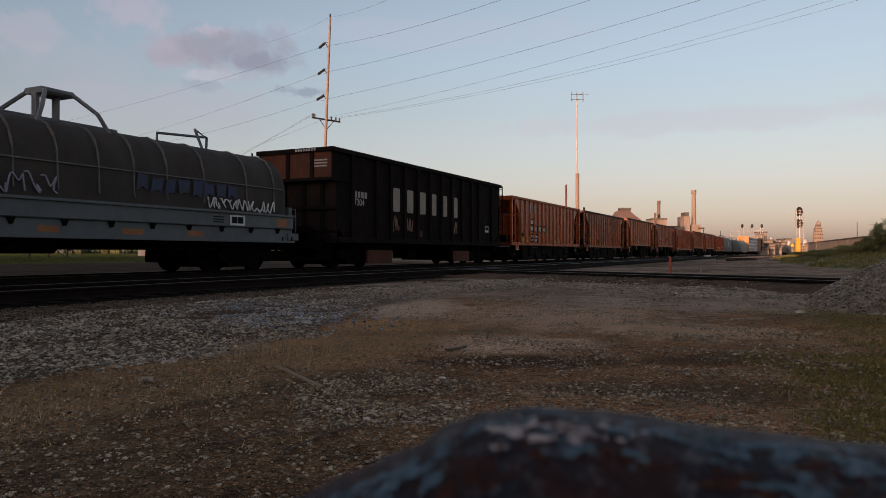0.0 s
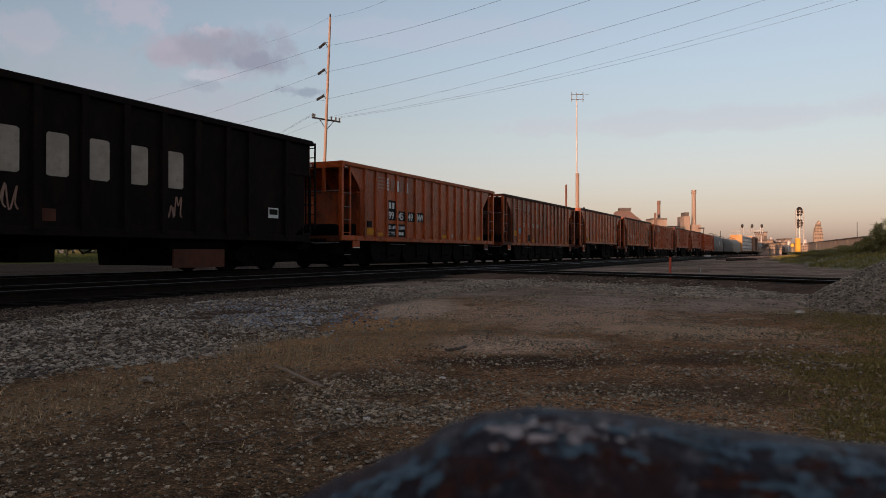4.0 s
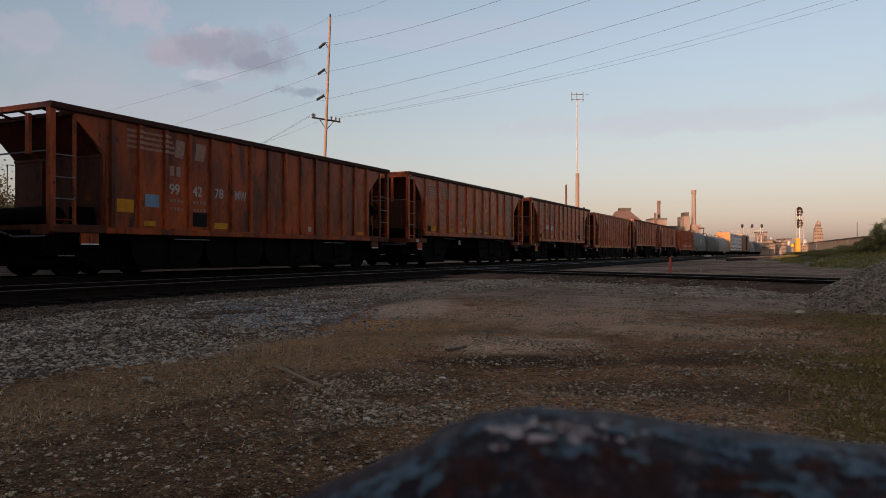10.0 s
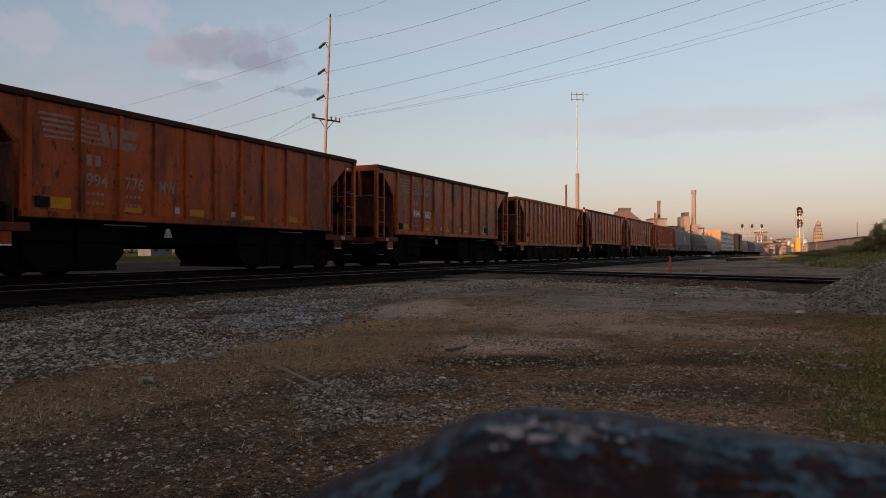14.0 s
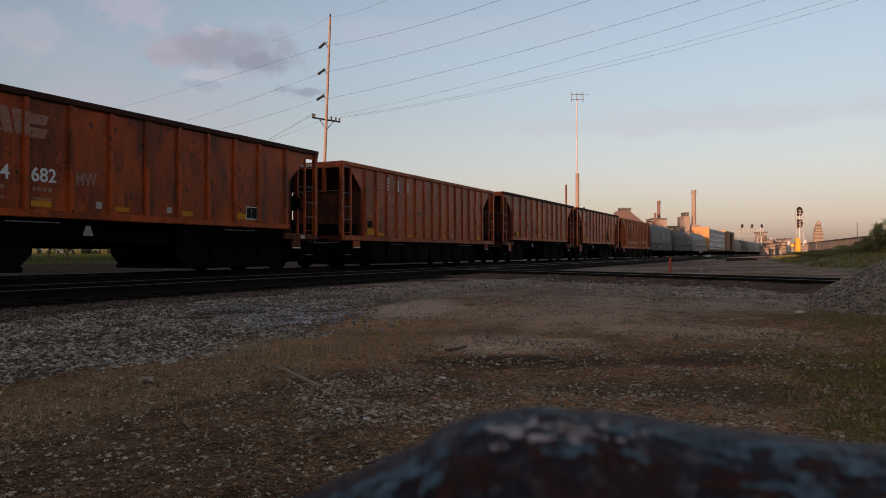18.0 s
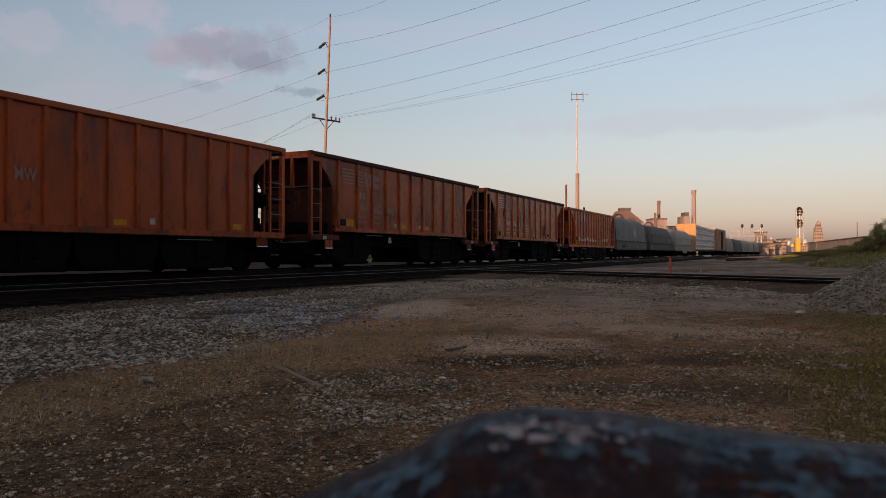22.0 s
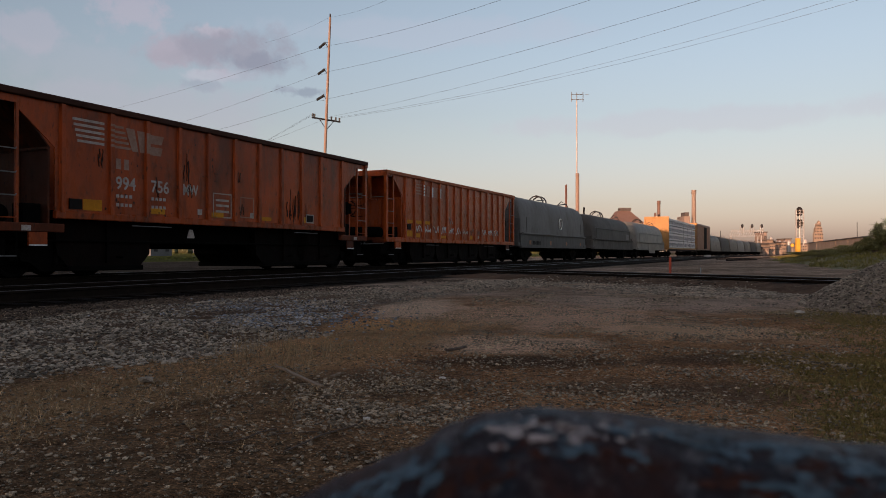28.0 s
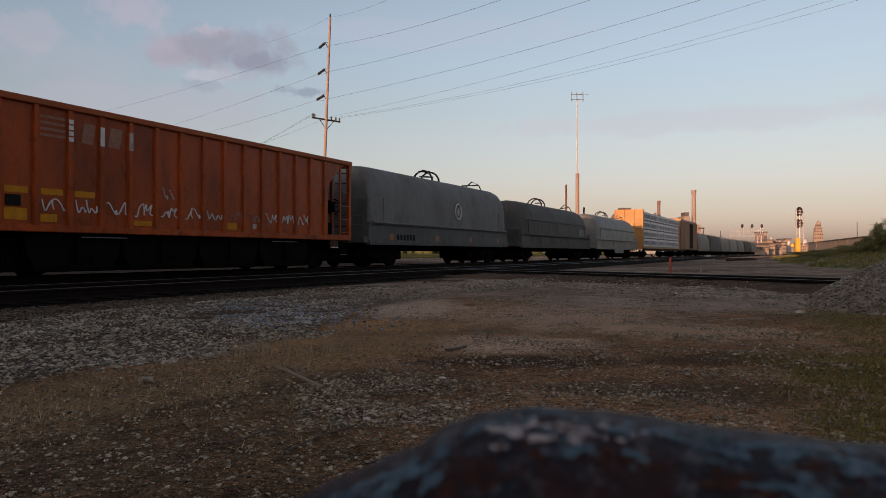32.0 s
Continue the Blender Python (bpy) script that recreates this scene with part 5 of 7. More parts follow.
    if kind == "ribbed":
        m = M()
        for yy in (-0.9, 0.9):
            for sx in (-1, 1):
                m.path([(sx * 1.0 + 0.1, yy, hz - 0.3), (sx * 0.7 + 0.1, yy * 0.8, hz + 0.3), (sx * 0.35 + 0.1, yy * 0.35, hz + 0.72)], 0.05)
        m.box(-0.3, 0.5, -0.32, 0.32, hz + 0.66, hz + 0.8, 0.05)
        for sx in (-0.25, 0.25):
            m.rod((sx, 0, hz), (sx, 0, hz + 0.7), 0.09, n=6)
        part("lifting_bail", m, BAIL, hd, "grey welded lifting bail")
        part("top_cap", M().box(-h + 1.0, 1.6, -0.42, 0.05, hz - 0.03, hz + 0.09, 0.03), LIGHTSILL, hd, "pale cap along the crest")
        m = M().path([(2.9, -0.35, hz - 0.05), (2.9, -0.35, hz + 0.22), (4.6, -0.35, hz + 0.34)], 0.035)
        part("guide_bar", m, LIGHTSILL, hd)
        m = M().path([(4.2, -0.75, hz - 0.25), (4.3, -0.3, hz + 0.52), (4.75, -0.3, hz + 0.34), (4.3, -0.7, hz - 0.2)], 0.04)
        part("guide_arm", m, LIGHTSILL, hd)
        for sgn in (-1, 1):
            part("hood_seam", M().box(-h + 0.8, h - 0.8, *sorted((sgn * 1.43, sgn * 1.465)), zt + 0.80, zt + 0.825), BAIL, hd)
    else:
        m = M()
        for dx in (-0.35, 0.35):
            m.path([(xs[0] + dx, 0.5 * math.cos(math.pi * i / 8), hz - 0.05 + 0.5 * math.sin(math.pi * i / 8)) for i in range(9)], 0.045)
        m.rod((xs[0] - 0.35, 0, hz + 0.45), (xs[0] + 0.35, 0, hz + 0.45), 0.06)
        if kind != "far":
            part("lifting_bail", m, DARKMETAL, hd)
        tone = hood if kind == "far" else DARKMETAL
        part("guide_bar", M().path([(xs[0] - 1.6, -0.5, hz + 0.05), (xs[0] - 0.3, -0.5, hz + 0.14)], 0.035), tone, hd)
        m = M().path([(3.4, -0.5, hz + 0.02), (5.5, -0.5, hz + 0.22), (5.3, -0.2, hz + 0.4), (5.1, 0.2, hz)], 0.035).path([(5.5, -0.5, hz + 0.22), (5.4, -0.7, hz - 0.1)], 0.03)
        part("guide_arm", m, tone, hd)
    for sg in (-1, 1):
        xe = sg * h
        part("end_sill", M().box(*sorted((xe, xe - sg * 0.5)), -1.45, 1.45, 0.9, 1.12, 0.02), sill, car)
        part("end_bulkhead", M().box(*sorted((xe - sg * 0.30, xe - sg * 0.42)), -1.42, 1.42, 1.1, zt + (0.9 if kind == "smooth" else 0.3), 0.02), sill, car)
        st = M().path([(xe - sg * 0.35, -1.47, 1.0), (xe - sg * 0.35, -1.47, 0.45), (xe - sg * 0.8, -1.47, 0.45), (xe - sg * 0.8, -1.47, 1.0)], 0.02)
        part("stirrup_step", st, NEAR_BLACK, car)
        m = M()
        for zz in (0.0, 0.32):
            m.path([(xe - sg * 0.08, -1.4, 1.15), (xe - sg * 0.08, -1.4, 1.55 + zz), (xe - sg * 0.08, -0.6, 1.55 + zz), (xe - sg * 0.08, -0.6, 1.15)], 0.018)
        part("hand_rail", m, sill, car)
        coupler(car, xe - sg * 0.1, sg)
        truck(car, sg * (h - 2.2), keyed)
    return car


c = coil_car(15.0, BROWNHOOD, 1.62, 3.45, 0.56, LIGHTSILL, True, "coil car with dark rounded hood and pale grey sill", "ribbed")
for x, w in ((-3.4, 0.8), (0.9, 0.6), (2.9, 0.55), (-1.2, 0.5)):
    decal("reflective_patch", c, x, -1.412, 0.95, w, 0.14, OPATCH)
decal("reflective_patch", c, 6.4, -1.482, 1.3, 0.5, 0.24, OPATCH)
f = part("white_framed_sign", M().box(4.4, 5.0, -1.49, -1.48, 1.28, 1.56), CRISP, c)
for dx in (0.06, 0.3):
    part("sign_panel", M().box(4.4 + dx, 4.62 + dx, -1.495, -1.49, 1.34, 1.52), BLACKP, f)
for k in range(3):
    decal("data_bar", c, 3.75, -1.482, 1.34 + 0.07 * k, 0.4, 0.03, BLACKP)
squiggle("graffiti", c, 3.55, -1.50, 1.70, 2.7, 0.32, CRISP, 5, "white sprayed scrawl")
squiggle("graffiti", c, -3.0, -1.50, 1.70, 2.2, 0.5, VIOLET, 6, "pale violet sprayed scrawl")
rnd = random.Random(80)
for i in range(8):
    x, z = 1.25 + 0.44 * i, 2.0
    j = [rnd.uniform(-0.05, 0.05) for _ in range(12)]
    part("graffiti", M().slab([(x + j[0], z + j[1]), (x + 0.17 + j[2], z + 0.06 + j[3]), (x + 0.32 + j[4], z + j[5]), (x + 0.34 + j[6], z + 0.38 + j[7]), (x + 0.16 + j[8], z + 0.34 + j[9]), (x + j[10], z + 0.38 + j[11])], -1.487, -1.481), BLUEG, c, "faded blue sprayed shape")
part("brake_reservoir", M().rod((-1.6, -0.9, 0.72), (-0.5, -0.9, 0.72), 0.22, n=12), NEAR_BLACK, c)
part("air_pipe", M().path([(-5.0, -1.3, 0.62), (4.6, -1.3, 0.62)], 0.02), NEAR_BLACK, c)
place(c, 3.55, 15.0)

s_c = 158.85
c = coil_car(14.8, GREYHOOD, 1.60, 3.85, 0.55, GREYSILL, True, "coil car with tall smooth grey hood", "smooth")
ring = M().path([(0.8 + 0.33 * math.cos(k * math.pi / 8), -1.47, 2.42 + 0.36 * math.sin(k * math.pi / 8)) for k in range(17)], 0.035)
part("ring_logo", ring, CRISP, c, "white painted ring emblem")
part("ring_emblem", M().slab([(0.8 + 0.14 * math.cos(k * math.pi / 3), 2.42 + 0.2 * math.sin(k * math.pi / 3)) for k in range(6)], -1.475, -1.468), WHITE, c)
for k in range(6):
    decal("data_bar", c, -5.0 + 0.26 * k, -1.482, 1.02, 0.17, 0.22, BLACKP)
for x in (-5.6, -1.6, 2.0, 5.6):
    decal("reflective_patch", c, x, -1.482, 1.02, 0.34, 0.24, OPATCH)
place(c, s_c, 14.8)
c = coil_car(16.0, DARKHOOD, 1.55, 3.66, 0.74, DARKHOOD, True, "coil car with dark weathered rounded hood", "low")
decal("pale_patch", c, 4.6, -1.47, 1.72, 1.3, 0.5, BAIL)
place(c, s_c + 16.6, 16.0)
c = coil_car(16.8, TANHOOD, 1.55, 3.72, 0.74, TANHOOD, True, "coil car with dusty tan hood", "low")
part("side_skirt", M().slab([(-2.6, 1.5), (2.6, 1.5), (1.6, 0.5), (-1.6, 0.5)], -1.5, -1.44), TANHOOD, c)
place(c, s_c + 34.4, 16.8)


def centerbeam():
    car = thing("centerbeam_car", "yellow bulkhead flat car loaded with white-wrapped lumber", "railway car")
    L, H = 25.4, 5.05
    h = L / 2
    part("deck", M().box(-h, h, -1.45, 1.45, 0.95, 1.15, 0.02), YELLOW, car)
    part("centre_beam", M().box(-h + 0.2, h - 0.2, -0.06, 0.06, 1.15, H - 0.1), YELLOW, car)
    for sg in (-1, 1):
        b = part("bulkhead", M().box(*sorted((sg * h, sg * (h - 0.25))), -1.48, 1.48, 1.1, H, 0.03), YELLOW, car)
        for y in (-1.42, -0.5, 0.5, 1.42):
            part("bulkhead_rib", M().box(*sorted((sg * (h + 0.12), sg * (h - 0.02))), y - 0.06, y + 0.06, 1.1, H - 0.05), YELLOW, b)
        for z in (1.3, 2.2, 3.1, 4.0, 4.66):
            part("bulkhead_rib", M().box(*sorted((sg * (h + 0.10), sg * (h - 0.02))), -1.46, 1.46, z, z + 0.09), YELLOW, b)
        coupler(car, sg * (h - 0.1), sg)
        truck(car, sg * (h - 2.6), False)
    part("side_sill", M().box(-h, h, -1.48, -1.40, 0.75, 1.0, 0.01), BLACKCAR, car)
    for row in range(4):
        z0 = 1.2 + 0.93 * row
        for i in range(6):
            x0 = -h + 0.4 + 4.1 * i
            b = part("lumber_pack", M().box(x0, x0 + 3.8, -1.42, -0.1, z0, z0 + 0.84, 0.03), WRAP, car, "white-wrapped lumber bundle")
            for k in range(6):
                part("print_bar", M().box(x0 + 0.2 + 0.6 * k, x0 + 0.56 + 0.6 * k, -1.426, -1.421, z0 + 0.14 + 0.08 * (k % 2), z0 + 0.6), INK, b)
            part("lumber_pack", M().box(x0, x0 + 3.8, 0.1, 1.42, z0, z0 + 0.8, 0.03), WRAP, car)
    return car


def boxcar():
    car = thing("box_car", "brown box car with a dark sliding door", "railway car")
    L, H = 16.2, 5.3
    h = L / 2
    part("body", M().sweep([(-1.5, 1.05), (1.5, 1.05), (1.5, 4.95), (1.3, H - 0.1), (0, H), (-1.3, H - 0.1), (-1.5, 4.95)], -h, h), BROWNBOX, car)
    for y in (-1, 1):
        d = part("sliding_door", M().box(-0.3, 2.9, *sorted((y * 1.5, y * 1.57)), 1.2, 4.75, 0.01), BLACKCAR, car, "dark sliding door")
        part("door_track", M().box(-3.2, 3.2, *sorted((y * 1.5, y * 1.6)), 4.77, 4.87), BROWNBOX, car)
        for i in range(14):
            x = -h + 0.5 + i * 1.17
            if not -0.4 < x < 3.0:
                part("side_rib", M().box(x - 0.04, x + 0.04, *sorted((y * 1.49, y * 1.54)), 1.1, 4.95), BROWNBOX, car)
    # near-end panel and corrugations: ochre paints in low sun on brown
    part("roof_edge", M().box(-h - 0.03, -h + 0.1, -1.45, 1.45, 4.85, 5.2), YELLOW, car, "end panel in ochre for the low sun")
    for sg in (-1, 1):
        for k in range(9):
            part("end_corrugation", M().box(*sorted((sg * h, sg * (h + 0.06))), -1.4, 1.4, 1.3 + 0.39 * k, 1.48 + 0.39 * k, 0.02), YELLOW if sg < 0 else BROWNBOX, car)
        coupler(car, sg * (h - 0.1), sg)
        truck(car, sg * (h - 2.4), False)
    return car


s_y = s_c + 54.4
place(centerbeam(), s_y, 25.4)
place(boxcar(), s_y + 26.6, 16.2)
s_f = s_y + 44.2
for i in range(7):
    c = coil_car(15.4, (GREENGREY, DARKHOOD, GREENGREY, TANHOOD)[i % 4], 1.4, 3.85, 0.72, (GREENGREY, DARKHOOD, GREENGREY, TANHOOD)[i % 4], False, "far coil car with grey-green rounded hood" if i % 4 in (0, 2) else "far coil car with pale dusty hood", "far")
    place(c, s_f + 16.4 * i, 15.4)

TURF = material("yellow_green_grass", (0.125, 0.13, 0.032), (0.09, 0.10, 0.027), (0.15, 0.13, 0.05), 0.6, rough=0.9, bump=0, spec=0.2)
fleck(TURF, 0.6, 1.4)
WEED = material("olive_weed_leaf", (0.225, 0.165, 0.050), (0.165, 0.128, 0.040), (0.28, 0.205, 0.09), 0.8, rough=0.9, bump=0, spec=0.15)
fleck(WEED, 0.6, 1.4)
PALESTONE = material("pale_broken_concrete", (0.60, 0.54, 0.48), (0.48, 0.43, 0.38), (0.3, 0.27, 0.24), 9, rough=0.9, bump=0.3, spec=0.15)
BANKG = material("dull_bank_grass", (0.19, 0.165, 0.045), (0.135, 0.12, 0.036), (0.235, 0.175, 0.068), 0.3, rough=0.9, bump=0, spec=0.2)
fleck(BANKG, 0.6, 1.4)

# ---- poles, masts and wires ----


def utility_pole():
    base = spot(571, 0, 55)
    base.z = 0
    top = spot(584, 30, 55)
    p = thing("utility_pole", "tall weathered wooden utility pole with post insulators", "utility pole")
    part("pole", M().rod(base + Vector((-0.15, 0, -0.5)), top, 0.135, 0.08, 14), POLEW, p, "", 50)
    tips = {}
    for k, y in enumerate((83, 130, 176)):
        c0 = spot(584 - 0.036 * (y - 30), y, 55)
        tip = spot(563 - 2 * k, y - 1, 55.3) + Vector((0, 0.4, 0))
        arm = part("bracket", M().path([c0 + Vector((0, 0, 0.3)), spot(574 - k, y - 9, 55.2), c0 + Vector((0, 0, -0.15))], 0.035), DARKMETAL, p)
        hi = spot(575 - k, y - 7, 55.2)
        ins = part("insulator", M().rod(hi, tip, 0.06, 0.06, 8), INSUL, p, "dark ribbed polymer insulator")
        d = tip - hi
        for i in range(8):
            q = hi + d * (i + 0.5) / 8
            part("shed", M().rod(q, q + d * 0.03, 0.105, 0.09, 8), INSUL, ins)
        tips[k] = tip
    a0, a1 = spot(552, 208, 54.5), spot(602, 216, 55.8)
    arm = part("crossarm", M().rod(a0, a1, 0.075, n=4), DARKMETAL, p)
    pins = []
    for u in (0.03, 0.09, 0.68, 0.84, 0.97):
        q = a0.lerp(a1, u)
        pins.append(q + Vector((0, 0, 0.3)))
        part("pin_insulator", M().rod(q, q + Vector((0, 0, 0.3)), 0.05, 0.07, 8), INSUL, arm)
    mid = a0.lerp(a1, 0.5)
    for u in (0.25, 0.78):
        part("arm_brace", M().rod(a0.lerp(a1, u), mid + Vector((0, 0, -0.75)), 0.03, n=4), DARKMETAL, p)
    part("pole_cap", M().rod(top, top + Vector((0, 0, 0.25)), 0.06, 0.05, 6), DARKMETAL, p)
    return tips, pins, top


def wire(a_, b_, sag, r=0.02):
    r *= 0.4
    m = M()
    n = 14
    pts = []
    for i in range(n + 1):
        u = i / n
        q = Vector(a_).lerp(Vector(b_), u)
        q.z -= sag * 4 * u * (1 - u)
        pts.append(q)
    m.path(pts, r, 4)
    ob = new("overhead_wire", m.mesh("overhead_wire", DARKMETAL))
    return tagged(ob, "thin dark overhead wire", "wire", "overhead wires from the utility pole")


tips, pins, ptop = utility_pole()
# the line comes from far off on one side and passes high over the yard on the other
LEFT = ((60, 228), (150, 267), (250, 260))
RIGHT = ((905, -7), (1065, -7), (1262, -7))
for k in range(3):
    y_r = (80, 126, 174)[k]
    wire(tips[k], spot(*LEFT[k], 75), 0.3)
    wire(spot(584, y_r, 55), spot(*RIGHT[k], 34), 0.25)
    wire(tips[k], spot(584, y_r, 55), 0.1)
wire(ptop, spot(700, -8, 46), 0.2, 0.014)
wire(ptop, spot(470, 75, 70), 0.2, 0.012)
for q, (rx, ry), dep in zip(pins[2:], ((1376, -7), (1486, -4), (1540, -6)), (34, 36, 36)):
    wire(q, spot(rx, ry, dep), 0.35 if rx < 1400 else 0.62, 0.016)
for q, (rx, ry) in zip(pins[:3], ((330, 327), (335, 324), (330, 304))):
    wire(q, spot(rx, ry, 90), 0.1, 0.016)


def mast():
    p = thing("antenna_mast", "tall thin radio mast with a small antenna frame on top", "mast")
    b, t_ = spot(1021, 440, 120), spot(1021, 178, 120)
    b.z = 0
    part("mast_pole", M().rod(b, t_, 0.14, 0.09, 10), MASTP, p)
    fr = M()
    for x in (1012, 1032):
        fr.rod(spot(x, 180, 120), spot(x, 163, 120), 0.06, n=5)
    for y in (167, 176):
        fr.rod(spot(1011, y, 120), spot(1033, y, 120), 0.05, n=5)
    fr.rod(spot(1021, 178, 120), spot(1021, 164, 120), 0.06, n=5).rod(spot(1033, 168, 120), spot(1043, 167, 120), 0.03, n=5)
    part("antenna_frame", fr, BAIL, p)
    p2 = thing("wooden_pole", "thick bare wooden pole", "pole")
    b, t_ = spot(1022, 440, 116), spot(1022, 307, 116)
    b.z = 0
    part("pole", M().rod(b, t_, 0.33, 0.29, 10), POLEW, p2)
    for x, y, dep, r in ((1002, 327, 90, 0.14), (1033.5, 367, 150, 0.2), (1517, 394, 160, 0.07), (1275, 409, 200, 0.1)):
        q = thing("short_pole", "short dark wooden pole", "pole", "short poles behind the tracks")
        b, t_ = spot(x, 440, dep), spot(x, y, dep)
        b.z = 0
        part("pole", M().rod(b, t_, r, r * 0.9, 8), {1002: SHORTP, 1275: DARKMETAL}.get(x, TIE), q)


mast()

# ---- far works, signals and buildings ----


def block(parent, name, x0, x1, y0, depth, deep, mat_, y1=447, label="", roof=None):
    """A building block that shows between two lines of sight."""
    a_, b_ = spot(x0, y0, depth), spot(x1, y0, depth)
    m = M().box(a_.x, b_.x, depth, depth + deep, 0 if y1 >= 447 else spot(x0, y1, depth).z, a_.z)
    ob = part(name, m, mat_, parent, label)
    if roof:
        part("roof", M().box(a_.x - 0.3, b_.x + 0.3, depth - 0.3, depth + deep + 0.3, a_.z, a_.z + roof), ROOFD, parent)
    return ob


def windows(parent, x0, x1, y0, y1, depth, nx, ny, fill=0.5):
    for i in range(nx):
        for j in range(ny):
            xa, xb = x0 + (x1 - x0) * (i + 0.5 - fill / 2) / nx, x0 + (x1 - x0) * (i + 0.5 + fill / 2) / nx
            ya, yb = y0 + (y1 - y0) * (j + 0.5 - fill / 2) / ny, y0 + (y1 - y0) * (j + 0.5 + fill / 2) / ny
            a_, b_ = spot(xa, yb, depth), spot(xb, ya, depth)
            part("window", M().box(a_.x, b_.x, depth - 0.12, depth + 0.1, a_.z, b_.z), PANE, parent)


def chimney(x, ytop, depth, r_px, mat_, label, ring=True):
    p = thing("chimney", label, "chimney", "chimneys of the far works")
    t_ = spot(x, ytop, depth)
    r = r_px / F * depth
    prof = [(r * 1.25, 0), (r * 1.0, t_.z * 0.5), (r * 0.86, t_.z * 0.94), (r * 1.05, t_.z * 0.945), (r * 1.05, t_.z * 0.97), (r * 0.9, t_.z * 0.975), (r * 0.9, t_.z), (r * 0.6, t_.z)]
    ob = part("stack", M().turn(prof, (0, 0, 0), "z", 20), mat_, p, "", 40)
    p.location = (t_.x, t_.y, 0)
    part("crown", M().turn([(r * 0.93, t_.z - 0.8), (r * 1.1, t_.z - 0.6), (r * 1.1, t_.z + 0.1), (r * 0.6, t_.z + 0.1)], (0, 0, 0), "z", 20), mat_, p)
    return p


chimney(1228, 337, 700, 4.0, CONCRETE, "tall pale concrete chimney of a far power plant")
chimney(1166, 356, 640, 3.0, BRICKRED, "slim brick chimney of a far power plant")

b = thing("power_plant", "far sunlit power plant blocks with a domed silo", "building")
block(b, "wall", 1210.5, 1221.5, 383, 690, 20, CONCRETE)
block(b, "cap_house", 1212.5, 1219.5, 376, 692, 12, ROOFD, 384)
block(b, "wall", 1223, 1240, 398, 695, 25, CONCRETE)
block(b, "wall", 1180, 1210, 402, 700, 25, TANWALL, roof=1.0)
block(b, "gantry", 1238, 1247, 403, 690, 4, ROOFD, 405)
block(b, "gantry_post", 1245, 1246, 403, 690, 1, ROOFD)
b = thing("boiler_house", "far brick boiler house with a stub stack", "building")
block(b, "wall", 1155, 1180, 389, 630, 20, CONCRETE, roof=1.2)
block(b, "stub_stack", 1159, 1162, 377, 628, 2, BRICKRED)
b = thing("hip_roofed_hall", "far hall with steep hipped roof and flat lantern", "building")
a0, a1 = spot(1086, 395, 420), spot(1136, 395, 420)
q0, q1 = spot(1097, 373, 420), spot(1119, 373, 420)
m = M()
m.add([(a0.x, 415, a0.z), (a1.x, 415, a1.z), (a1.x, 440, a1.z), (a0.x, 440, a0.z), (q0.x, 425, q0.z), (q1.x, 425, q1.z), (q1.x, 432, q1.z), (q0.x, 432, q0.z)],
      [(0, 1, 5, 4), (1, 2, 6, 5), (2, 3, 7, 6), (3, 0, 4, 7), (4, 5, 6, 7)])
part("roof", m, BRICKRED, b)
block(b, "lantern", 1098, 1117, 368, 424, 6, ROOFD, 373.5)
part("wall", M().box(a0.x, a1.x, 415, 440, 0, a0.z), TANWALL, b)


def signal_bridge():
    dep = 260
    p = thing("signal_bridge", "galvanised signal bridge carrying three signal heads", "signal bridge")
    z0, z1 = spot(0, 418, dep).z, spot(0, 409, dep).z
    xa, xb = spot(1293, 0, dep).x, spot(1349, 0, dep).x
    for z in (z0, z1):
        part("chord", M().box(xa, xb, dep - 0.2, dep, z - 0.12, z + 0.12), GALV, p)
    n = 14
    for i in range(n + 1):
        x = xa + (xb - xa) * i / n
        part("lattice_bar", M().rod((x - 0.5, dep - 0.12, z0), (x + 0.5, dep - 0.12, z1), 0.05, n=4), GALV, p)
    for x in (1341, 1347, 1293.5):
        q = spot(x, 447, dep)
        part("bridge_leg", M().box(q.x - 0.14, q.x + 0.14, dep - 0.2, dep + 0.2, 0, z0), GALV, p)
    for x in (1312.5, 1330, 1347):
        g = part("signal_head", M().turn([(0.1, spot(0, 404, dep).z), (0.35, spot(0, 403, dep).z), (0.45, spot(0, 400.5, dep).z), (0.35, spot(0, 398, dep).z), (0.1, spot(0, 397, dep).z)], (spot(x, 0, dep).x, dep - 0.6, 0), "z", 10), DARKMETAL, p, "black signal head")
        q = spot(x, 415, dep)
        for dx in (-0.4, 0.4):
            part("head_bracket", M().box(q.x + dx - 0.1, q.x + dx + 0.1, dep - 0.6, dep - 0.3, q.z, spot(0, 400, dep).z), GALV, g)


signal_bridge()


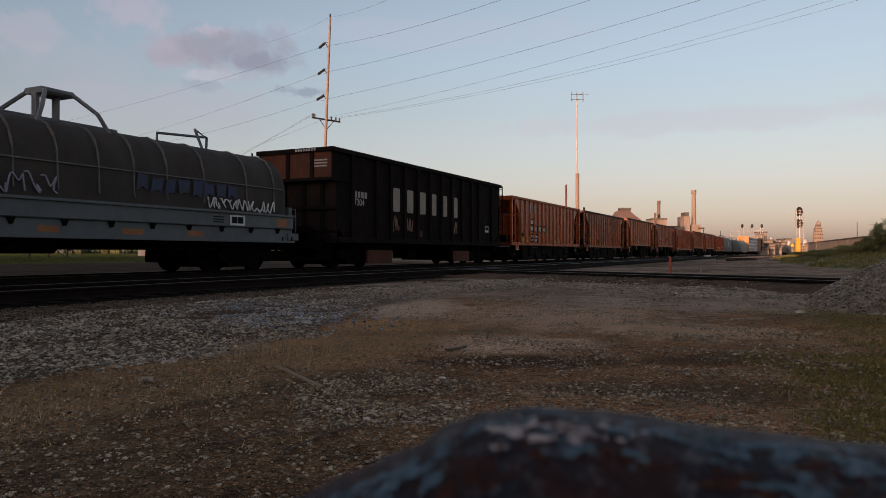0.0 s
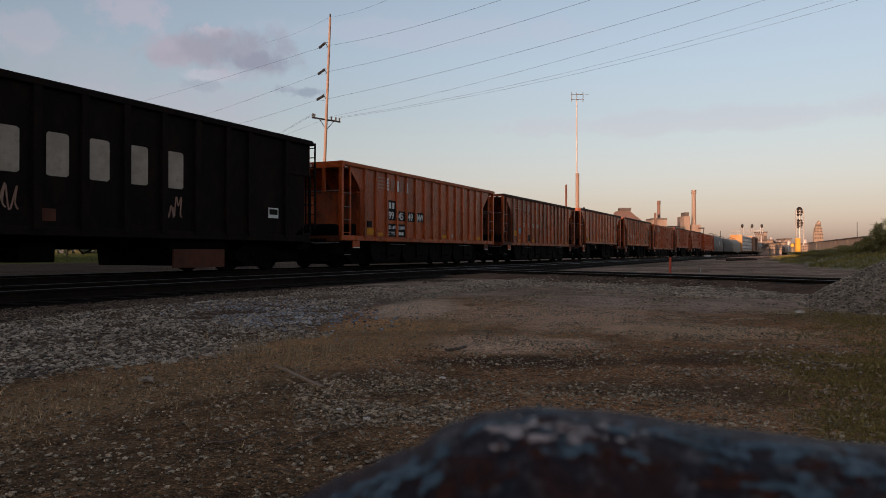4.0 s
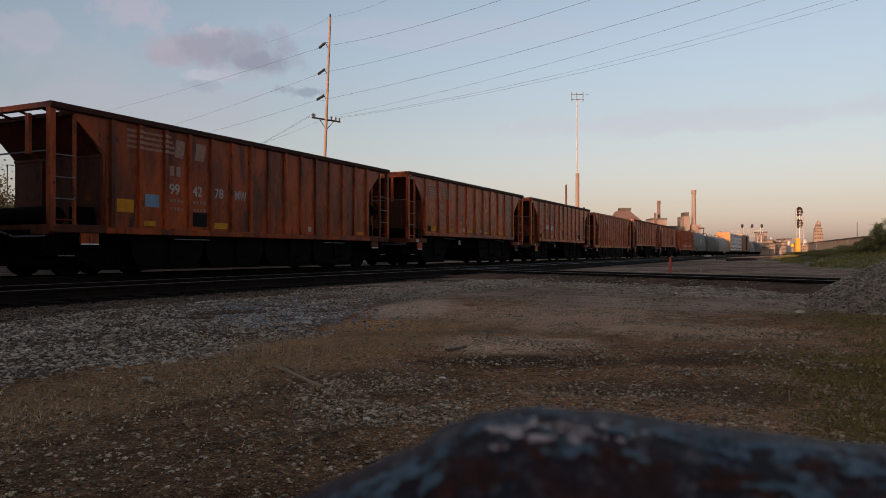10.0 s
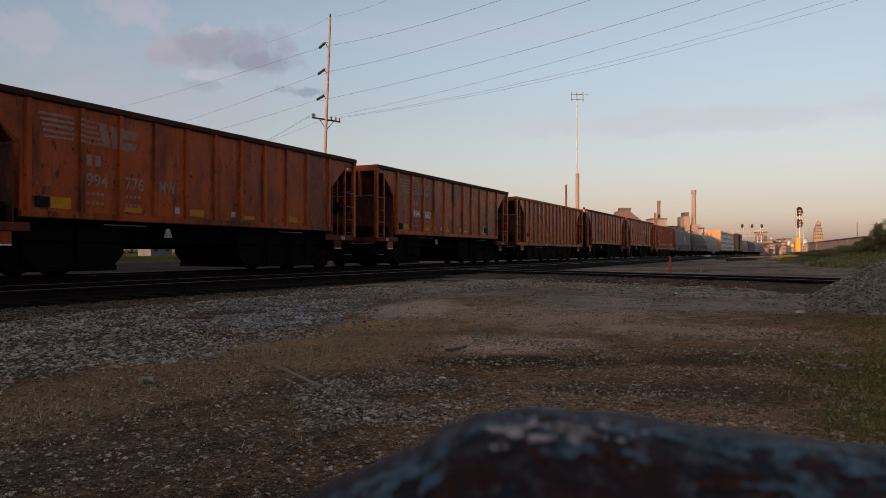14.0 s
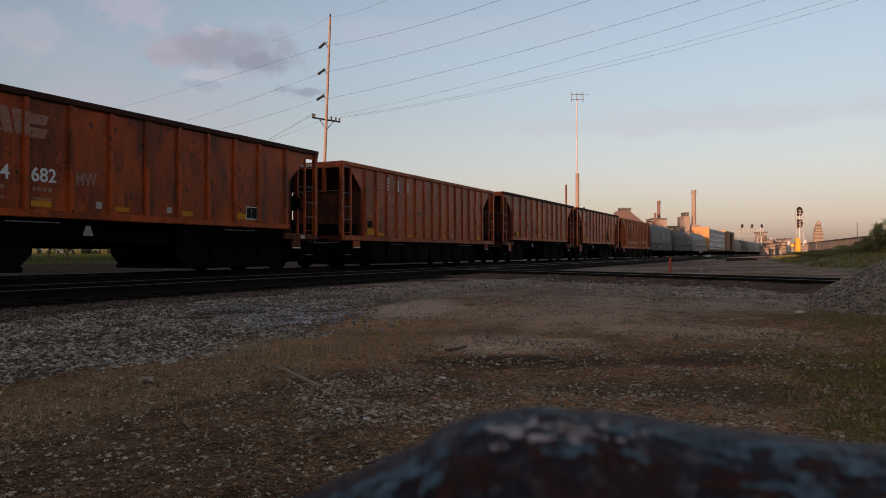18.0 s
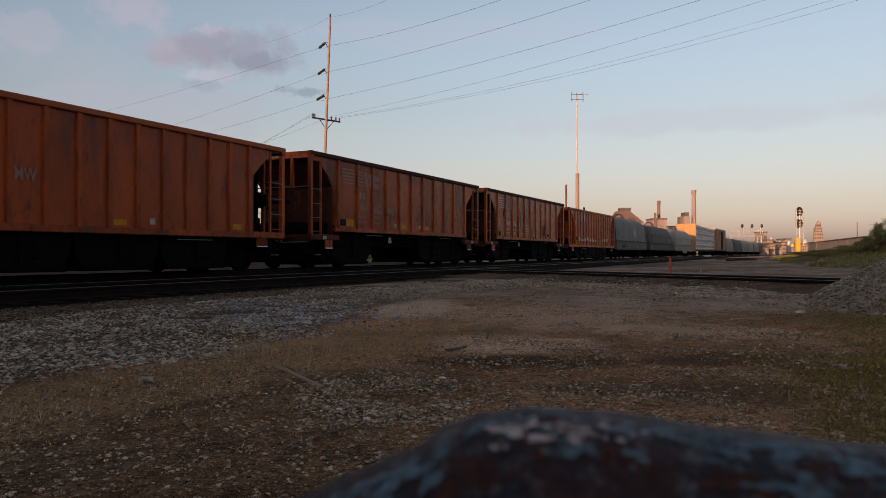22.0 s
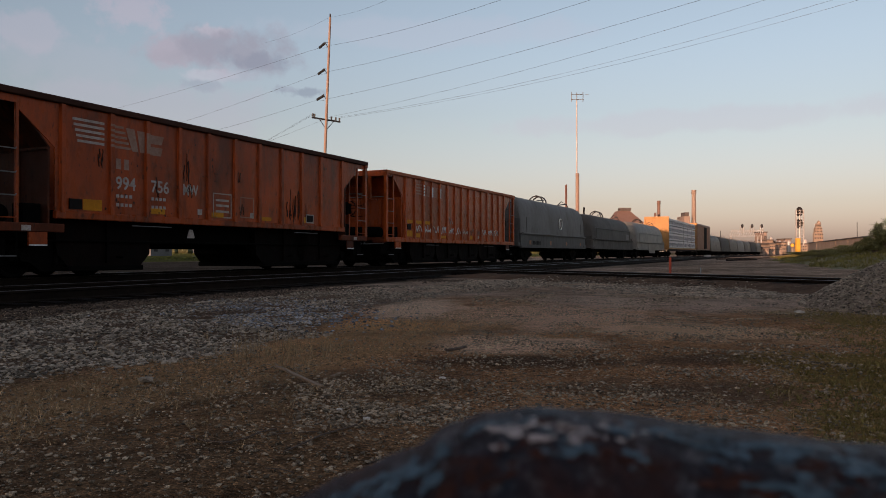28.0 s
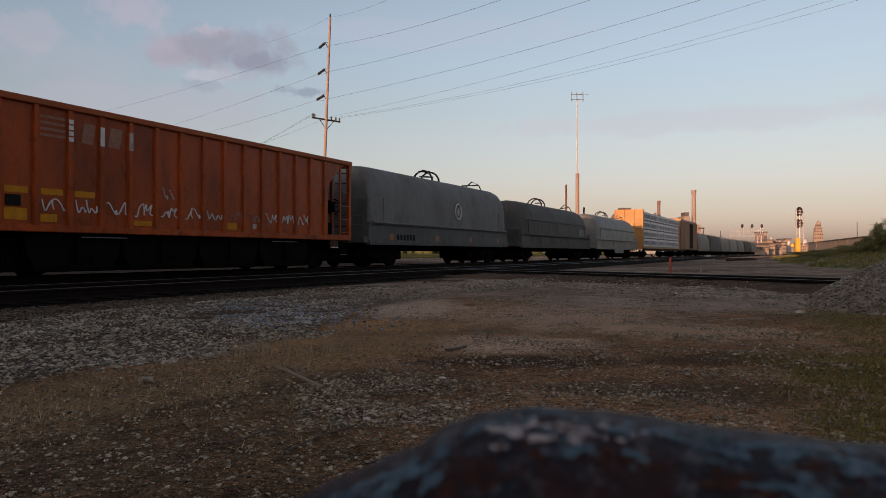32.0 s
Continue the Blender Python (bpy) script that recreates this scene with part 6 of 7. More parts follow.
def signal_mast():
    dep = 112
    p = thing("signal_mast", "tall pale signal mast with caged ladder and two black heads", "railway signal")
    z1 = spot(0, 372, dep).z
    c0 = spot(1415.5, 447, dep - 0.9)
    for dx in (-0.56, 0.56):
        part("upright", M().box(c0.x + dx - 0.075, c0.x + dx + 0.075, dep - 0.98, dep - 0.86, 1.2 if dx < 0 else spot(0, 436, dep).z, z1), GALV, p)
    part("mast_tube", M().rod((c0.x, dep - 0.9, 0), (c0.x, dep - 0.9, z1), 0.12, 0.10, 10), GALV, p)
    for i in range(15):
        z = 1.4 + (z1 - 1.6) * i / 14
        part("cage_hoop", M().box(c0.x - 0.56, c0.x + 0.56, dep - 0.93, dep - 0.88, z, z + 0.045), GALV, p)
    for y, hh in ((375, 8.6), (396, 8.6)):
        q = spot(1415.0, y, dep - 0.7)
        h_ = hh / F * dep
        g = part("signal_head", M().slab([(q.x + 0.5 * math.cos(k * math.pi / 8), q.z + h_ * math.sin(k * math.pi / 8)) for k in range(16)], dep - 0.75, dep - 0.6), DARKMETAL, p, "black oval signal head")
        for dz in (-0.4, 0.0, 0.4):
            part("lens_hood", M().rod((q.x - 0.2, dep - 0.74, q.z + dz), (q.x - 0.2, dep - 1.0, q.z + dz), 0.13, n=10), DARKMETAL, g)
    # the cabinet's yellow is low sunlight put into its paint
    q = spot(1412, 422, dep - 1.3)
    part("base_cabinet", M().box(q.x - 0.3, q.x + 0.3, dep - 1.5, dep - 1.1, 0, q.z, 0.03), SIGY, p, "pale cabinet at the mast's foot, painted yellow for low sun")
    part("yellow_sign", M().slab([(spot(1402, 0, dep - 1).x + 0.28 * math.cos(k * math.pi / 4), spot(0, 434.5, dep - 1).z + 0.28 * math.sin(k * math.pi / 4)) for k in range(8)], dep - 1.05, dep - 1), SIGY, p, "round yellow sign")
    part("sign_post", M().rod((spot(1402, 0, dep - 1).x, dep - 0.98, 0), (spot(1402, 0, dep - 1).x, dep - 0.98, spot(0, 440, dep).z), 0.05), GALV, p)


signal_mast()

b = thing("domed_tower", "far stepped tower with a dome, lit by low sun", "building")
for (x0, x1, y0, y1) in ((1441, 1457, 412, 447), (1442.5, 1455.5, 403, 412), (1445, 1453, 396, 403)):
    block(b, "storey", x0, x1, y0, 520, 2, TANWALL, y1)
    windows(b, x0, x1, y0, min(y1, 425), 520, 5, 2 if y1 - y0 > 8 else 1, 0.45)
q = spot(1449, 396, 523)
part("dome", M().turn([(1.5, q.z), (1.3, q.z + 1.0), (0.7, q.z + 1.8), (0.15, q.z + 2.2)], (q.x, q.y, 0), "z", 12), TANWALL, b)

FARB = [(1335, 1346, 432, 300, "pale"), (1358, 1368, 426, 330, "pale"), (1352, 1357, 412, 340, "stack"), (1362, 1372, 433, 240, "box"), (1373, 1384, 436, 250, "box"),
        (1384, 1392, 430, 330, "pale"), (1390, 1400, 424, 380, "pale"), (1420, 1432, 433, 300, "box"), (1345, 1360, 440, 230, "box"), (1350, 1372, 428, 380, "pale")]
for i, (x0, x1, y0, dep, kind) in enumerate(FARB):
    b = thing("far_shed", "small sunlit works building beyond the yard" if kind != "stack" else "thin sunlit process column", "building", "far works buildings")
    block(b, "wall", x0, x1, y0, dep, 10, TANWALL if i % 2 else CONCRETE, roof=0.5)
    windows(b, x0, x1, y0 + 1, 444, dep, 3, 2, 0.4)
for x, y in ((1380, 427), (1388, 428), (1396, 426), (1425, 424), (1364, 420)):
    b = thing("process_column", "slim steel process column of the far works", "column", "process columns of the far works")
    q = spot(x, y, 350)
    part("shell", M().turn([(0.9, 0), (0.9, q.z - 0.5), (0.5, q.z), (0.1, q.z + 0.3)], (q.x, q.y, 0), "z", 10), GALV, b)

# the long low shed beside the bank
b = thing("long_shed", "long low shed with a ribbed wall in low sun", "building")
A, C = Vector((69, 137.5, 0)), Vector((40, 61, 0))
n = 30
dv = (C - A).normalized()
nv = Vector((dv.y, -dv.x, 0)) * 0.15
for i in range(n):
    p0, p1 = A.lerp(C, i / n), A.lerp(C, (i + 0.995) / n)
    vs = [p0 + nv, p1 + nv, p1 - nv, p0 - nv]
    vs += [v + Vector((0, 0, 2.5)) for v in vs]
    part("wall_panel", M().add(vs, [(0, 1, 2, 3), (4, 5, 6, 7), (0, 1, 5, 4), (1, 2, 6, 5), (2, 3, 7, 6), (3, 0, 4, 7)]), TANWALL, b)
    p1 = A.lerp(C, (i + 0.92) / n)
    if i % 4:
        continue
    part("wall_post", M().rod(p1 + nv, p1 + nv + Vector((0, 0, 2.55)), 0.05, n=6), TANWALL, b)
vs = [A + nv * 2, C + nv * 2, C - nv * 14, A - nv * 14]
vs = [v + Vector((0, 0, 2.5)) for v in vs] + [v + Vector((0, 0, 2.62)) for v in vs]
part("roof", M().add(vs, [(0, 1, 2, 3), (4, 5, 6, 7), (0, 1, 5, 4), (1, 2, 6, 5), (2, 3, 7, 6), (3, 0, 4, 7)]), ROOFD, b)

# far ground strip of woods and sheds along the horizon
m = M()
rnd = random.Random(9)
for i in range(900):
    x = rnd.uniform(-900, 1500)
    y = rnd.uniform(820, 1000)
    s_ = rnd.uniform(3, 7)
    m.turn([(s_ * 0.7, 0), (s_, s_ * 0.5), (s_ * 0.7, s_ * rnd.uniform(0.9, 1.3)), (0.1, s_ * rnd.uniform(1.3, 1.6))], (x, y, -0.5), "z", 7)
tagged(new("far_woods", m.mesh("far_woods", LEAF)), "distant low woods along the horizon", "woods", kind="stuff")

# White siding toned down to grey: shade on the sheds is in the colour.
SIDING = material("shaded_white_siding", (0.15, 0.155, 0.16), (0.12, 0.122, 0.125), (0.07, 0.07, 0.065), 0.5, rough=0.85, bump=0.05, spec=0.2)
# behind the train on the open side: grass strip, low sheds, white posts
for i in range(7):
    q = on_track(-30 + i * 25, 130 + (i % 3) * 12)
    t_ = thing("low_shed", "low shed beyond the tracks", "building", "sheds beyond the tracks", q)
    part("wall", M().box(-3, 3, -2, 2, 0, 2.2 + 0.4 * (i % 2)), SIDING, t_)
    part("roof", M().slab([(-3.3, 2.3 + 0.4 * (i % 2)), (3.3, 2.3 + 0.4 * (i % 2)), (0, 3.2 + 0.3 * (i % 2))], -2.3, 2.3), ROOFD, t_)
    for xx in (-1.6, 1.6):
        part("window", M().box(xx - 0.5, xx + 0.5, -2.05, -1.95, 1.0, 1.8), PANE, t_)


def tuft_mesh(m, x, y, z, h, n, rnd, lean=0.5, wd=0.006):
    for _ in range(n):
        a_ = rnd.uniform(0, 6.283)
        l = h * rnd.uniform(0.5, 1.1)
        dx, dy = math.cos(a_) * l * lean * rnd.random(), math.sin(a_) * l * lean * rnd.random()
        px, py = x + rnd.gauss(0, h * 0.18), y + rnd.gauss(0, h * 0.18)
        ux, uy = -math.sin(a_) * wd, math.cos(a_) * wd
        k = len(m.v)
        m.v += [(px - ux, py - uy, z), (px + ux, py + uy, z), (px + dx * 0.5 + ux * 0.7, py + dy * 0.5 + uy * 0.7, z + l * 0.6), (px + dx * 0.5 - ux * 0.7, py + dy * 0.5 - uy * 0.7, z + l * 0.6), (px + dx, py + dy, z + l)]
        m.f += [(k, k + 1, k + 2, k + 3), (k + 3, k + 2, k + 4)]


m = M()
for i in range(2200):
    q = on_track(rnd.uniform(-30, 110), rnd.uniform(50, 85)).translation
    tuft_mesh(m, q.x, q.y, 0, rnd.uniform(0.08, 0.2), 6, rnd, 0.8, 0.05)
tagged(new("grass_strip", m.mesh("grass_strip", TURF)), "green grass strip beyond the train", "grass", kind="stuff")

# ---- the bank, shrubs and gravel heap on the open side ----


def bank_height(x, y):
    u = (x - (18.5 + 0.425 * (y - 38))) / 8.0
    v = min(1.0, max(0.0, (y - 28) / 10.0)) * min(1.0, max(0.0, (135 - y) / 40.0))
    u = min(1.0, max(0.0, u + 0.35 * (noise.noise((x * 0.1, y * 0.1, 5))))) 
    return 1.05 * (3 * u * u - 2 * u ** 3) * v


def bank():
    m = M()
    nx, ny = 44, 60
    for j in range(ny):
        y = 22 + 116 * j / (ny - 1)
        for i in range(nx):
            x = 14 + (y - 38) * 0.425 + 46 * i / (nx - 1)
            m.v.append((x, y, bank_height(x, y) - 0.06 + 0.05 * noise.noise((x, y, 1))))
    m.f = [(j * nx + i, j * nx + i + 1, (j + 1) * nx + i + 1, (j + 1) * nx + i) for j in range(ny - 1) for i in range(nx - 1)]
    tagged(new("grass_bank", m.mesh("grass_bank", BANK, 60)), "low grassy bank beside the yard", "bank", kind="structure")
    g = M()
    r2 = random.Random(4)
    for _ in range(24000):
        y = 25 + 100 * r2.random() ** 1.6
        x = 14 + (y - 38) * 0.425 + r2.uniform(3, 22)
        z = bank_height(x, y)
        if z > 0.03:
            tuft_mesh(g, x, y, z - 0.05, r2.uniform(0.08, 0.2), 5, r2, 1.3, 0.012)
    tagged(new("bank_grass", g.mesh("bank_grass", BANKG)), "rough green grass on the bank", "grass", kind="stuff")


BANK = material("green_brown_turf", (0.12, 0.105, 0.034), (0.14, 0.115, 0.043), (0.16, 0.12, 0.06), 0.4, rough=0.95, bump=0.3, fine=8)
bank()


def shrub(x, y, z, h, w, seed, label="dark leafy shrub on the bank"):
    """Branching stems with many small leaves and gaps between."""
    r2 = random.Random(seed)
    t_ = thing("shrub", label, "shrub", "shrubs on the bank")
    st, lf = M(), M()
    for i in range(7):
        a_, l = r2.uniform(0, 6.283), h * r2.uniform(0.7, 1.05)
        tip = Vector((x + math.cos(a_) * w * 0.6 * r2.random(), y + math.sin(a_) * w * 0.6 * r2.random(), z + l))
        st.rod((x + r2.uniform(-0.1, 0.1) * w, y + r2.uniform(-0.1, 0.1) * w, z - 0.1), tip, 0.04, 0.012, 5)
        for k in range(7):
            c0 = Vector((x, y, z)).lerp(tip, r2.uniform(0.35, 1.0)) + Vector((r2.gauss(0, w * 0.13), r2.gauss(0, w * 0.13), r2.gauss(0, h * 0.05)))
            for _ in range(190):
                p0 = c0 + Vector((r2.gauss(0, w * 0.08), r2.gauss(0, w * 0.08), r2.gauss(0, h * 0.05)))
                d = Vector((r2.gauss(0, 1), r2.gauss(0, 1), r2.gauss(0, 0.6))).normalized() * 0.065
                u = d.cross(Vector((r2.gauss(0, 1), r2.gauss(0, 1), r2.gauss(0, 1)))).normalized() * 0.03
                lf.add([p0, p0 + d * 0.5 + u, p0 + d, p0 + d * 0.5 - u], [(0, 1, 2, 3)])
    part("stems", st, BARK, t_)
    part("leaves", lf, BUSH, t_)


for i, (px, dep, h, w) in enumerate(((1572, 40, 1.4, 1.6), (1606, 36, 1.7, 1.9), (1548, 46, 0.5, 1.7), (1510, 50, 0.22, 1.8), (1475, 58, 0.35, 1.6), (1622, 42, 2.1, 2.2), (1440, 70, 0.4, 2.0), (1425, 66, 0.3, 2.4), (1448, 60, 0.6, 2.6), (1468, 57, 0.75, 2.2), (1490, 54, 0.5, 2.6), (1512, 50, 0.45, 2.4), (1532, 47, 0.5, 2.2), (1548, 43, 0.85, 1.4))):
    x = (px - CX) / F * dep
    shrub(x, dep, bank_height(x, dep), h, w, 20 + i)


def far_tree(x, y, h, w, seed):
    """A tapered trunk that forks into limbs, with an uneven crown of leaf clumps."""
    r2 = random.Random(seed)
    t_ = thing("tree", "dark leafy tree beyond the tracks", "tree", "trees beyond the tracks", pose(x, y, 0))
    st, lf = M(), M()
    st.path([(0, 0, -0.3), (0.1, 0.05, h * 0.2), (0.0, 0.1, h * 0.45), (0.15, 0, h * 0.7)], h * 0.022, 7)
    for i in range(11):
        a_, z0 = r2.uniform(0, 6.283), h * r2.uniform(0.2, 0.55)
        tip = Vector((math.cos(a_) * w * r2.uniform(0.2, 0.55), math.sin(a_) * w * r2.uniform(0.2, 0.55), z0 + h * r2.uniform(0.15, 0.42)))
        st.rod((0.05, 0.05, z0), tip, h * 0.011, h * 0.004, 5)
        for k in range(5):
            c0 = Vector((0, 0, z0)).lerp(tip, r2.uniform(0.6, 1.15))
            rad = w * r2.uniform(0.09, 0.17)
            for _ in range(70):
                p0 = c0 + Vector((r2.gauss(0, rad), r2.gauss(0, rad), r2.gauss(0, rad * 0.7)))
                d = Vector((r2.gauss(0, 1), r2.gauss(0, 1), r2.gauss(0, 0.6))).normalized() * 0.34
                u = d.cross(Vector((r2.gauss(0, 1), r2.gauss(0, 1), r2.gauss(0, 1)))).normalized() * 0.15
                lf.add([p0, p0 + d * 0.5 + u, p0 + d, p0 + d * 0.5 - u], [(0, 1, 2, 3)])
    part("trunk", st, BARK, t_)
    part("crown", lf, LEAF, t_)


for i, (px, dep, h, w) in enumerate(((-12, 105, 10.5, 8.0), (-70, 95, 11.0, 9.0), (52, 110, 8.4, 4.2), (86, 112, 6.2, 4.6), (118, 118, 4.6, 4.2))):
    far_tree((px - CX) / F * dep, dep, h, w, 60 + i)


def stones(name, pts, label, mat_=None):
    """Broken stones of uneven shape, joined."""
    ico = bmesh.new()
    bmesh.ops.create_icosphere(ico, subdivisions=1, radius=1.0)
    base = [v.co.copy() for v in ico.verts]
    faces = [tuple(v.index for v in f.verts) for f in ico.faces]
    ico.free()
    r2 = random.Random(len(pts))
    shapes = []
    for _ in range(24):
        shapes.append([v * r2.uniform(0.6, 1.15) for v in base])
    m = M()
    for (x, y, z, s_) in pts:
        sh = r2.choice(shapes)
        a_, sx, sy, sz = r2.uniform(0, 6.28), s_ * r2.uniform(0.8, 1.4), s_ * r2.uniform(0.7, 1.1), s_ * r2.uniform(0.4, 0.75)
        c, s = math.cos(a_), math.sin(a_)
        k = len(m.v)
        m.v += [(x + (v.x * c * sx - v.y * s * sy), y + (v.x * s * sx + v.y * c * sy), z + v.z * sz) for v in sh]
        m.f += [(i + k, j + k, l + k) for i, j, l in faces]
    return tagged(new(name, m.mesh(name, mat_ or STONE)), label, "stones", kind="stuff")


def heap_height(x, y):
    d = math.hypot(x - 8.3, y - 8.7)
    return max(0.0, 2.12 * (1 - d / 3.7)) * (1 + 0.12 * noise.noise((x * 1.2, y * 1.2, 2)))


HEAPM = material("grey_crushed_stone", (0.36, 0.28, 0.215), (0.27, 0.21, 0.165), (0.13, 0.105, 0.085), 1.5, rough=0.95, bump=0.9, fine=45, streak=0.7, vary=0.45, spec=0.1)


def heap():
    m = M()
    n = 70
    for j in range(n):
        for i in range(n):
            x, y = 4.0 + 8.2 * i / (n - 1), 4.7 + 8.0 * j / (n - 1)
            m.v.append((x, y, heap_height(x, y) - 0.07 + 0.05 * noise.noise((x * 4, y * 4, 8))))
    m.f = [(j * n + i, j * n + i + 1, (j + 1) * n + i + 1, (j + 1) * n + i) for j in range(n - 1) for i in range(n - 1)]
    tagged(new("gravel_heap", m.mesh("gravel_heap", HEAPM, 60)), "heap of grey crushed stone", "gravel heap", kind="structure")
    r2 = random.Random(12)
    pts = []
    while len(pts) < 36000:
        x, y = r2.uniform(4.4, 8.2), r2.uniform(5.2, 11.5)
        h = heap_height(x, y)
        if h > 0.02 or r2.random() < 0.1:
            pts.append((x, y, h - 0.045, 0.006 + 0.021 * r2.random() ** 2.8))
    stones("heap_stones", pts, "loose grey crushed stones on the heap")


heap()


def ground_h(x, y):
    w = -x * DY + y * DX
    h = 0.05 * noise.noise((x * 0.5, y * 0.5, 0)) + 0.025 * noise.noise((x * 1.7, y * 1.7, 3))
    return h * min(1.0, max(0.0, (8.6 - w) / 1.5)) * min(1.0, math.hypot(x, y) / 2.0) - 0.01


def loose_stones():
    r2 = random.Random(31)
    pts = []
    while len(pts) < 34000:
        dep = 3.2 + 12 * r2.random() ** 1.1
        x = r2.uniform(-0.66, 0.66) * dep
        w, s = -x * DY + dep * DX, x * DX + dep * DY
        if not 3.3 < w < 8.85:
            continue
        u = min(1.0, max(0.0, (s - 4.8) / 3.4))
        edge = 3.75 + 1.25 * u * u * (3 - 2 * u) + 0.45 * noise.noise((x * 0.9, dep * 0.9, 9)) + 0.2 * noise.noise((x * 3, dep * 3, 2))
        if r2.random() < min(1.0, max(0.0, (w - edge) * 3 + 0.5)):
            pts.append((x, dep, ground_h(x, dep) + r2.uniform(-0.008, 0.006), 0.008 + 0.019 * r2.random() ** 2.2))
    while len(pts) < 56000:
        dep = r2.uniform(9.5, 19)
        x = r2.uniform(-0.05, 0.60) * dep
        off = (7.935 - x) * 0.815 + (14.118 - dep) * 0.58     # distance in front of the crossing track
        w = -x * DY + dep * DX
        if 1.2 < off < 6.0 and w < 9.3 and r2.random() < min(1.0, 0.08 + max(0.0, off - 1.75) * 1.6) and r2.random() < 1.2 - 0.22 * off + 0.5 * noise.noise((x * 0.7, dep * 0.7, 3)):
            pts.append((x, dep, ground_h(x, dep) + r2.uniform(-0.004, 0.008) + min(0.11, max(0.0, 2.3 - off) * 0.13), 0.009 + 0.024 * r2.random() ** 2.0))
    dirty = [q for q in pts if -q[0] * DY + q[1] * DX > 7.5 + 0.6 * noise.noise((q[0], q[1], 17)) and q[0] < 1.0]
    dirty += [q for q in pts if q[0] > 0 and (7.935 - q[0]) * 0.815 + (14.118 - q[1]) * 0.58 < 2.1 + 0.8 * noise.noise((q[0], q[1], 5)) and q[1] > 9.4 and r2.random() < 0.85]
    gone = set(dirty)
    stones("ballast_stones", [q for q in pts if q not in gone], "grey ballast stones strewn beside the tracks")
    stones("oily_stones", dirty, "dark oily ballast stones along the rail", STONE_DIRTY)
    pts = []
    while len(pts) < 28000:
        dep = 1.3 + 7.5 * r2.random() ** 1.3
        x = r2.uniform(-0.66, 0.66) * dep
        if noise.noise((x * 0.9, dep * 0.9, 4)) + 0.5 * r2.random() > -0.05:
            pts.append((x, dep, ground_h(x, dep) + 0.002, (0.0028 + 0.012 * r2.random() ** 2.8) * min(1.0, 0.35 + dep / 4.5)))
    while len(pts) < 41000:
        dep = 3.3 + 8.7 * r2.random()
        x = r2.uniform(0.04, 0.62) * dep
        if noise.noise((x * 1.6, dep * 1.1, 33)) + 0.3 * noise.noise((x * 5, dep * 5, 3)) > -0.12:
            pts.append((x, dep, ground_h(x, dep) + 0.002, (0.004 + 0.009 * r2.random() ** 2) * (1 + max(0.0, dep - 6.5) * 0.16)))
    # denser grey pebbles where the dirt is washed out
    while len(pts) < 44000:
        px, py = r2.uniform(520, 830), 632 + 130 * r2.random()
        dep = EYE * F / (py - HY)
        x = (px - CX) / F * dep
        if noise.noise((x * 2.2, dep * 2.2, 21)) > -0.15:
            pts.append((x, dep, ground_h(x, dep) + 0.002, 0.003 + 0.011 * r2.random() ** 2.2))
    blue = []
    while len(blue) < 2300:
        px, py = r2.gauss(490, 85), r2.gauss(553, 14)
        if py < 525:
            continue
        dep = EYE * F / (py - HY)
        x = (px - CX) / F * dep
        blue.append((x, dep, ground_h(x, dep) + r2.uniform(-0.004, 0.008), 0.008 + 0.018 * r2.random() ** 1.6))
    stones("fresh_stones", blue, "patch of fresh blue-grey ballast stones", STONE_BLUE)
    stones("yard_pebbles", pts, "small pebbles scattered over the dirt yard", PEBBLE)


loose_stones()


